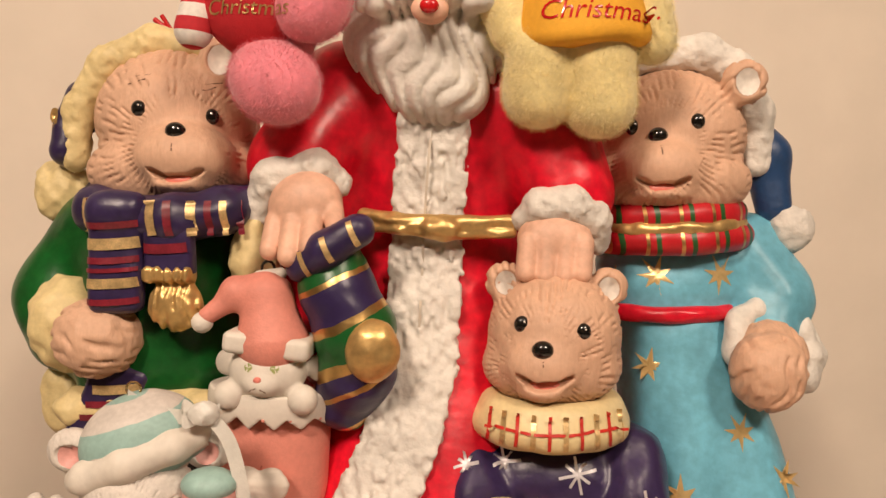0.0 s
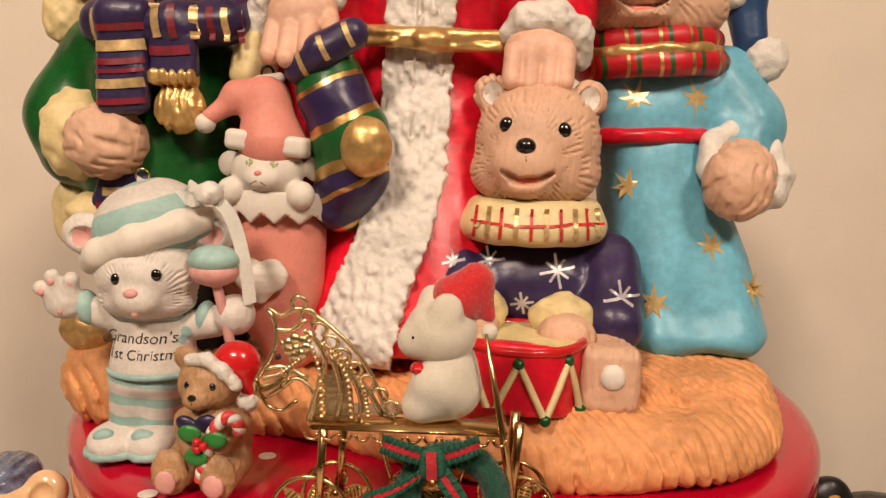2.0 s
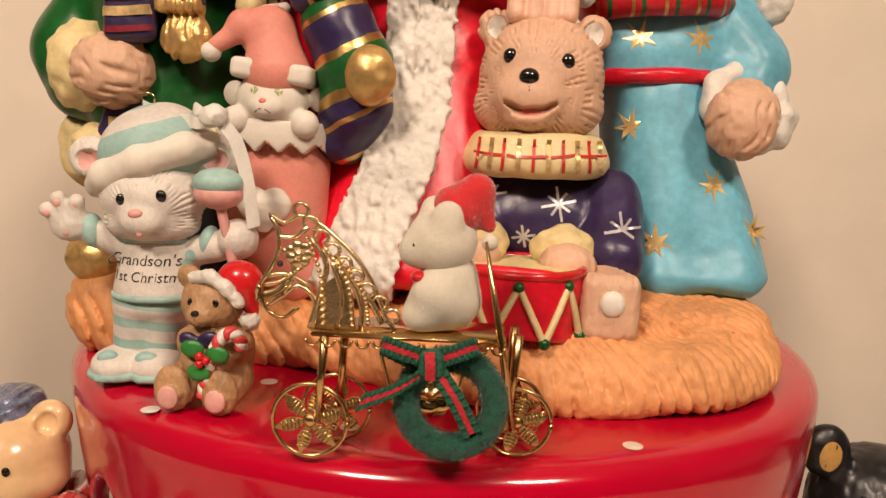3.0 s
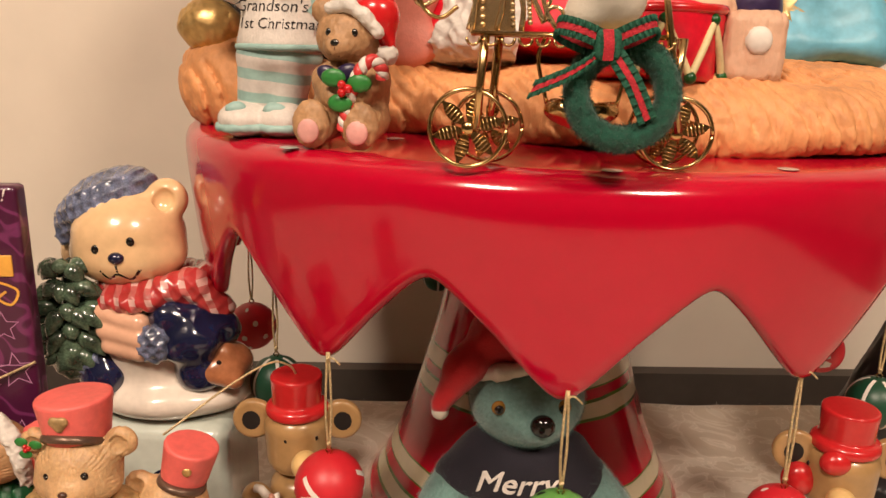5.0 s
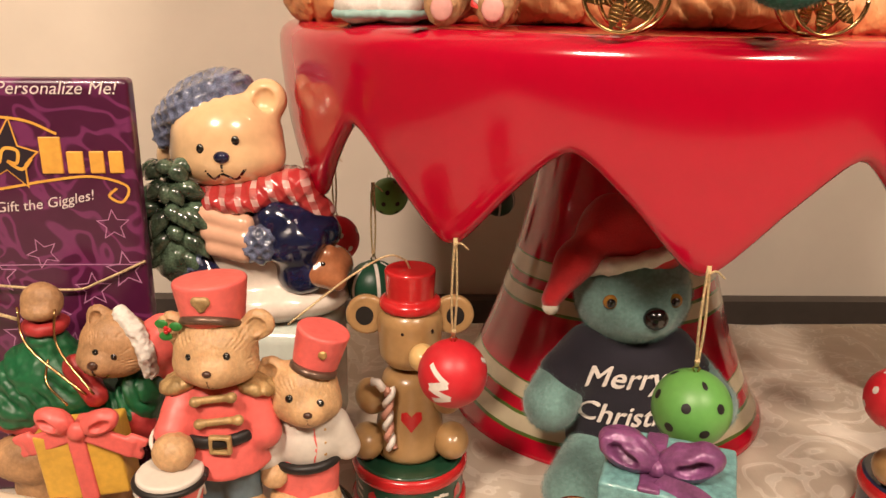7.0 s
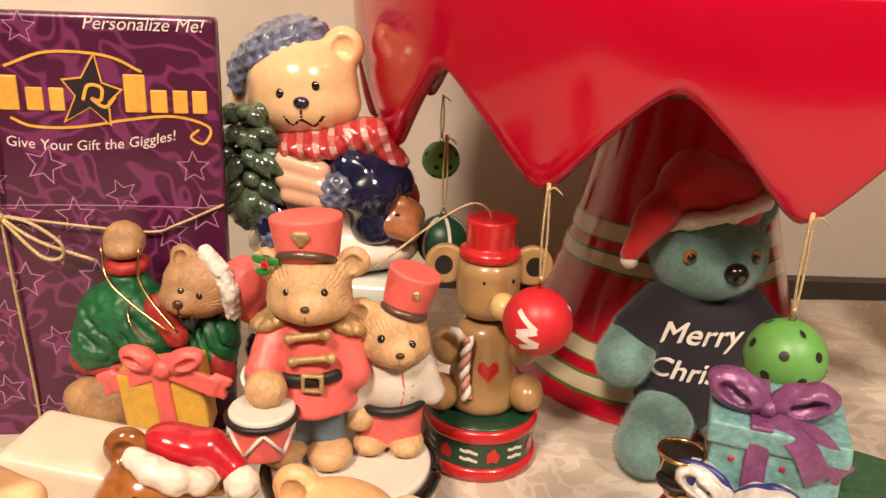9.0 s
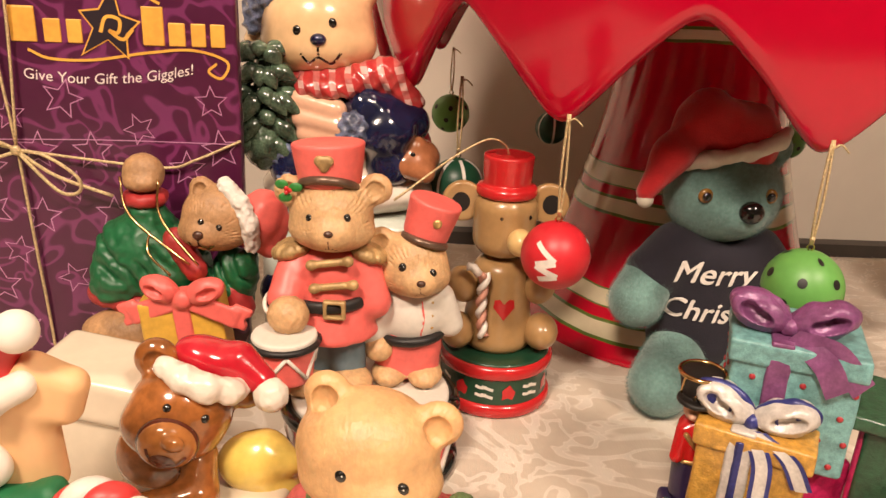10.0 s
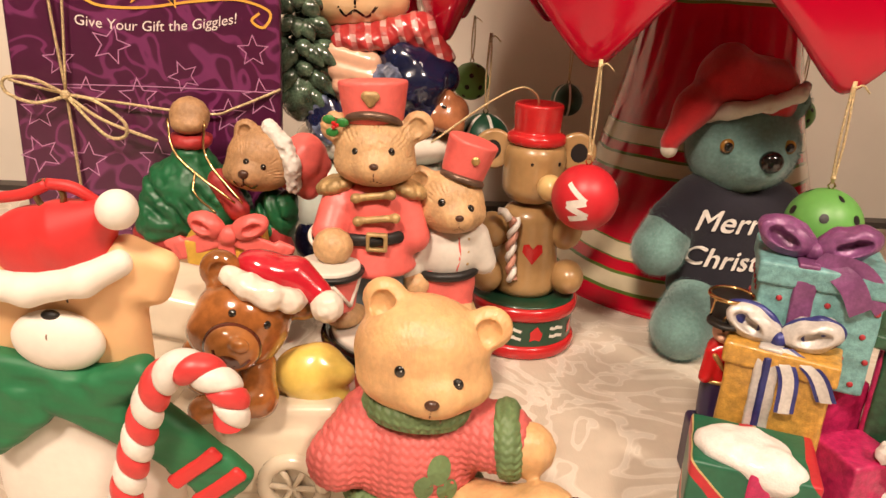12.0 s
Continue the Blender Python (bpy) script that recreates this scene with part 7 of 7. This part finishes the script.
present("box", (20, -14, 16), (12, 12, 16), magenta, 20, False, "magenta glitter present")
# toy soldier beside the boxes
s = Sculpt(0.5)
s.add(navy, [cap((0, 0, 4), (0, 0, 22), 5.5, 6)], 2)
s.add(red_gloss, [cap((0, 0, 22), (0, 0, 32), 6.5, 6), cap((-5, -2, 32), (-7, -4, 22), 2.6)], 2)
s.add(gold, [cap((-5, -5, 32), (4, -6, 20), 1.1), tor((0, 0, 20), 6, 1)], 0.5)
s.add(skin, [ell((0, -1, 41), (5.5, 5, 5.5)), ell((-4, -5, 40), (1.5, 2, 1.4))], 1)
s.spot(black, -3, 42.5, 0.8)
s.add(matt_black, [cone((0, 0, 46), (0, 0, 56), 6.5, 8.5, 0.8), cone((-2, -3, 45), (-2, -3, 46.8), 7.5, 7.5, 0.5)], 0.5)
for a in range(6):
    s.tube(gold_metal, [(6.7 * math.cos(a), 6.7 * math.sin(a), 47), (8.4 * math.cos(a + 0.5), 8.4 * math.sin(a + 0.5), 56)], 0.7, 6)
s.raw(gold_metal, *tube_mesh([(8.4 * math.cos(a), 8.4 * math.sin(a), 56) for a in np.linspace(0, 6.2832, 25)], 0.9))
s.link("toy_soldier", stack, (-31, 8, 26), 10, "tiny soldier in tall black and gold hat")
Sculpt(0.8).add(navy, [rbox((0, 0, 13), (8, 7, 13), 2)], 1).link("pillar", stack, (-31, 8, 0))
s = Sculpt(0.7)
s.add(fur_dark, [ell((0, 0, 28), (13, 12, 12))], 2, SMALL)
s.add(red_gloss, [ell((0, 2, 8), (17, 14, 13)), ell((4, 2, 42), (12, 11, 11))], 3)
s.add(snow, chain([(-12, -8, 36), (0, -13, 39), (12, -8, 37)], 4.5) + [tor((0, 0, 17), 11, 2)], 2, (1, 2))
s.spot(black, -4, 28, 1.3)
s.link("small_bear", stack, (40, -20, 0), -20, "tiny brown bear in red suit and cap")
Sculpt(0.7).add(glitter("pearl_mauve", (0.32, 0.20, 0.30)), [ell((0, 0, 9), (10, 9, 9))], 1, (0.6, 3)).link("mauve_ball", stack, (-22, -58, 0))

# ---- jumper bear with skates, in front ----
knit_pink = mat("salmon_knit_resin", (0.62, 0.13, 0.12), 0.55, 0, 0.3, 500, 0.15, 80)
knit_green = mat("sage_green_knit_resin", (0.14, 0.22, 0.09), 0.55, 0, 0.3, 500, 0.2, 80)
s = Sculpt(0.7)
s.add(fur_pale, [ell((6, 4, 10), (28, 20, 11)), cap((16, -6, 16), (40, -18, 24), 13, 12), cap((40, -18, 24), (46, -20, 30), 12, 11), ell((38, -6, 46), (10, 9, 10))], 4, (0.3, 3))


def knit(p, sx=3.4, sz=3.0):
    """Rows of plaited stitches."""
    u, w = p[:, 0] / sx, p[:, 2] / sz
    tri = np.abs((u % 1) - 0.5)
    return -0.75 * np.abs(np.sin(math.pi * (w + tri * 1.2))) - 0.35 * np.abs(np.sin(math.pi * u))


def knitted(prims, k):
    f, lo, hi = blend(prims, k)

    def g2f(p):
        d = f(p)
        near = np.abs(d) < 3
        d = d.copy()
        d[near] += knit(p[near])
        return d
    return (g2f, lo - 1.5, hi + 1.5)


s.add(knit_pink, [knitted([ell((-4, 2, 36), (25, 20, 24)), cap((12, 0, 48), (28, -4, 48), 12, 12), cap((-20, 0, 48), (-30, -8, 34), 11, 11)], 5)], 1, vox=0.6)
s.add(knit_green, [knitted([tor((-2, 0, 57), 15.5, 5, (-6, 0, 0), 0.85)], 1), knitted([tor((31, -4, 48), 9.5, 4.5, (0, 80, 0))], 1), knitted([tor((-3, 2, 19), 23, 4, (0, 0, 0), 0.8)], 1)], 1, vox=0.6)
s.paint(knit_green, [disc_mesh(8, 40, 4, 6), disc_mesh(3, 33, 3.5, 5), disc_mesh(11, 31, 3.5, 5)], 0.8)
bear_head(s, fur_pale, (-2, -2, 79), (24, 19, 20), (4, -16, 70), (12, 8.5, 8.5), ((0, -6, 70), (24, 15, 12)), (5, 70.5), ((-6.5, 79.5), (12.5, 76)), None,
          [(-16, 0, 96), (21, 0, 89)], 8, (2.6, 1.8, 1.9), 2.1)
s.paint(dark_line, [stroke_mesh([(4.8, 68.5), (4.2, 64.5)], 0.6), stroke_mesh([(0, 63.2), (4.2, 64.5), (8, 62.2)], 0.6)], 0.25)
strap = mat("red_leather_strap", (0.42, 0.07, 0.05), 0.5)
for a, b2 in (((38, -30, 24), (54, -26, 38)), ((34, -28, 32), (50, -28, 22))):
    s.tube(strap, [a, ((a[0] + b2[0]) / 2, -33, (a[2] + b2[2]) / 2), b2], 1.6, 6)
s.ball(gold_metal, (44, -33.5, 28), (2, 0.8, 2), 10, 6)
steel = mat("skate_steel", (0.62, 0.58, 0.55), 0.2, 1.0, 0, var=0.05)
s.tube(steel, [(40, -26, 10), (52, -26, 10), (59, -25, 18), (60, -24, 32), (56, -24, 40), (51, -24, 38)], 1.4, 8)
s.link("jumper_bear", None, (-169, -250, 0), -3, "honey resin bear in salmon knitted jumper and skates", "figurine", size=0.96)

# ---- brown glazed bear on a white toy engine ----
ivory = mat("ivory_ceramic_glaze", (0.70, 0.61, 0.47), 0.25, 0, 0.04, 60, 0.06, 30, coat=0.5)
toffee = mat("toffee_ceramic_glaze", (0.36, 0.125, 0.032), 0.15, 0, 0.05, 100, 0.45, 45, coat=0.8)
butter = mat("butter_yellow_glaze", (0.72, 0.53, 0.12), 0.25, 0, 0.04, 60, 0.15, 50, coat=0.5)
eng = empty("toy_engine", (-238, -236, 0), 0, "ivory glazed toy engine with small wheel", "ornament")
Sculpt(1.0).add(ivory, [rbox((8, 6, 22), (32, 17, 22), 3, (0, -6, 0)), rbox((12, -10, 22), (16, 3, 13), 2, (0, -6, 0))], 3).link("boiler", eng)
Sculpt(1.0).add(ivory, [rbox((-36, 18, 40), (17, 14, 40), 3), rbox((-36, 18, 72), (21, 17, 9), 3.5, (0, 8, 0))], 2).link("cab", eng)
wh = solid(ivory, *tube_mesh([(11 * math.cos(a), 0, 11 * math.sin(a)) for a in np.linspace(0, 6.2832, 41)], 3, 10), "wheel", eng, (22, -14, 14))
Sculpt(0.8).add(ivory, [cone((0, 1, 0), (0, 4, 0), 10, 10, 1)], 1).link("disc", wh)
for k in range(6):
    a = math.pi * k / 3
    solid(ivory, *tube_mesh([(0, -0.5, 0), (10 * math.cos(a), -0.5, 10 * math.sin(a))], 1.2, 6), "spoke", wh)
Sculpt(0.9).add(butter, [ell((24, 4, 52), (13, 11, 11)), cap((28, 4, 58), (37, 2, 54), 6, 4.5), ell((32, 2, 44), (8, 7, 5))], 4, (0.5, 7)).link("yellow_duck", eng, label="butter yellow glazed duck shape")
s = Sculpt(0.7)
caramel = mat("caramel_ceramic_glaze", (0.50, 0.19, 0.05), 0.15, 0, 0.05, 100, 0.3, 45, coat=0.8)
mouth_glaze = mat("dark_mouth_glaze", (0.10, 0.02, 0.008), 0.2, coat=0.6)
cherry = mat("cherry_red_glaze", (0.52, 0.015, 0.03), 0.18, coat=0.6)
speckled = mat("white_speckled_glaze", (0.76, 0.69, 0.59), 0.3, 0, 0.6, 400, 0.08, coat=0.4)
s.add(toffee, [ell((-4, 6, 54), (16, 11, 17)), cap((12, -4, 62), (16, -15, 52), 7.5, 7), cap((16, -15, 52), (-4, -21, 44), 7, 6)], 5)
s.add(toffee, [ell((0, 0, 78), (20, 17, 18)), ell((-2, -4, 71), (19, 15, 13)), ell((-15, 2, 95), (8.5, 5, 8.5)), ell((21, 2, 92), (8.5, 5, 8.5))], 3, cut=[ell((-15, -4, 95), (5.2, 4, 5.2)), ell((21, -4, 92), (5.2, 4, 5.2))])
s.add(mouth_glaze, [ell((-1, -16, 71), (11.8, 5, 10.6))], 1)
s.add(caramel, [ell((-1, -17, 71), (11, 6, 9.8)), ell((1, -23, 75), (4, 2.5, 3))], 1.5)
s.paint(mouth_glaze, [disc_mesh(-1, 66.5, 5.0, 3.2), stroke_mesh([(-8, 70), (-5, 66), (-1, 64.5), (4, 66), (7, 70)], 1.2)], 0.6)
for x, z in ((-5, 84), (9, 83)):
    s.spot(black, x, z, 2.0)
s.add(cherry, [ell((5, 5, 100), (15, 10, 8), (0, 4, 0)), cap((15, 4, 102), (26, 0, 98), 8, 6)], 4)
s.add(speckled, chain([(-11, -6, 96), (-3, -11, 95.5), (6, -12, 94.5), (15, -8, 94), (19, -2, 94)], (4.2, 5, 5.2, 5, 4.2)), 3, (0.6, 3))
s.add(speckled, [ell((31, -4, 95), (7, 7, 7))], 1, (0.4, 2))
s.link("glazed_bear", None, (-256, -250, 13), 12, "toffee brown glazed bear in red cap on ivory engine", "figurine", tilt=(-6, 19), size=0.85)

# ---- flat clay bear with scarf and candy cane, nearest ----
peach = mat("peach_polymer_clay", (0.80, 0.48, 0.24), 0.55, 0, 0.1, 150, 0.06, 20, sub=0.1)
clay_w = mat("white_polymer_clay", (0.80, 0.74, 0.66), 0.6, 0, 0.15, 300, 0.05)
clay_r = mat("red_polymer_clay", (0.62, 0.03, 0.03), 0.5, 0, 0.12, 200, 0.08)
clay_g = mat("green_polymer_clay", (0.015, 0.15, 0.055), 0.55, 0, 0.25, 300, 0.15, 40, stretch=(0.3, 1, 1))
s = Sculpt(0.6)
s.add(peach, [rbox((-8, 4, 95), (21, 4.5, 18), 4.4), rbox((13, 4, 107), (8.5, 4, 7.5), 3.9, (0, 20, 0)), rbox((-30, 4, 107), (8.5, 4, 7.5), 3.9, (0, -20, 0))], 5)
s.add(clay_w, [ell((-8, -2, 88.5), (12, 5, 8.5))], 1)
s.paint(dark_line, [stroke_mesh([(-8, 94), (-8, 88)], 0.4)], 0.2)
s.spot(matt_black, -8, 96.5, (2.4, 1.4, 1.4), 0.1)
for x in (-10.8, -4.8):
    s.spot(matt_black, x, 99.2, (0.8, 0.7, 1.8), 0.2)
s.add(clay_r, [ell((-8, 3, 112), (16, 7, 11)), cap((-2, 3, 117), (9, 2, 123), 8, 3.5)], 4, (0.3, 6))
s.add(clay_w, chain([(-30, -2, 104), (-12, -4, 103.5), (2, -3.5, 107), (10, -1, 111)], (3.7, 3.9, 3.8, 3.4)), 2)
s.add(clay_w, [ell((11.5, -1, 125), (4.8, 4.8, 4.8))], 1)
s.raw(mat("bronze_wire", (0.22, 0.15, 0.07), 0.35, 0.9), *tube_mesh([(-6 + 3.4 * math.cos(a), 2, 126 + 3.6 * math.sin(a)) for a in np.linspace(-1.3, 5.0, 20)], 0.8, 7))
s.tube(clay_r, [(-6, 2, 129), (-12, 2, 126), (-20, 3, 124), (-36, 4, 121)], 1.5, 6)
s.tube(clay_r, [(-6, 2, 129), (0, 2, 128.5), (5, 4, 124)], 1.5, 6)
s.add(clay_w, [ell((-10, 5, 36), (27, 9, 38))], 2)
s.add(clay_g, [rbox((-12, -2, 76), (23, 4, 6.5), 3, (0, 8, 0)), rbox((9, -4, 80), (9, 4, 4.5), 3, (0, -24, 0)), rbox((-24, -4, 64), (12, 3.5, 6.5), 3, (0, -40, 0)),
              rbox((2, -4, 68), (14, 3.5, 5.5), 3, (0, 30, 0)), rbox((23, -2, 56), (8, 3.5, 17), 3, (0, -48, 0))], 4, (0.3, (8, 4, 1.5)))
for k in range(2):
    s.add(clay_r, [rbox((25 + k * 6, -5.2, 54 - k * 6), (9, 1.2, 2.2), 0.9, (0, -42, 0))], 0.5)
candy(s, [(3, -9, 26), (8, -10, 48), (14, -10, 68), (20, -10, 83), (26, -10, 89), (33, -10, 88), (38, -10, 82), (38, -10, 74)], 4.3, 8, cane_red, cane_white)
s.link("clay_bear_ornament", None, (-258, -291, 0), 0, "flat peach clay bear in red cap, green scarf, candy cane", "ornament", tilt=(5, 0), size=1.085)

# ---- black bear figure behind ----
bear_black = mat("satin_black_resin", (0.012, 0.011, 0.012), 0.35, 0, 0.4, 200, 0.3, 60)
s = Sculpt(1.6)
s.add(bear_black, [ell((30, 10, 150), (40, 36, 34)), cap((30, 12, 110), (30, 12, 50), 46, 50), cap((-6, 0, 116), (-34, -6, 60), 24, 22), ell((-8, 0, 184), (15, 9, 17)), ell((64, 0, 184), (15, 9, 17)),
                   ell((-14, -10, 20), (26, 28, 20)), ell((60, -10, 20), (26, 28, 20)), ell((24, -22, 140), (18, 16, 15))], 10, (0.8, (4, 4, 9)))
s.paint(mat("ochre_inner_ear", (0.50, 0.28, 0.08), 0.5), disc_mesh(-8, 183, 7, 10), 0.5)
s.spot(fur_tan, 14, 140, (8, 6, 7))
for x in (10, 40):
    s.spot(black, x, 160, 3)
s.link("black_bear_figurine", None, (247, 52, 0), 0, "satin black resin bear with ochre inner ears", "figurine")
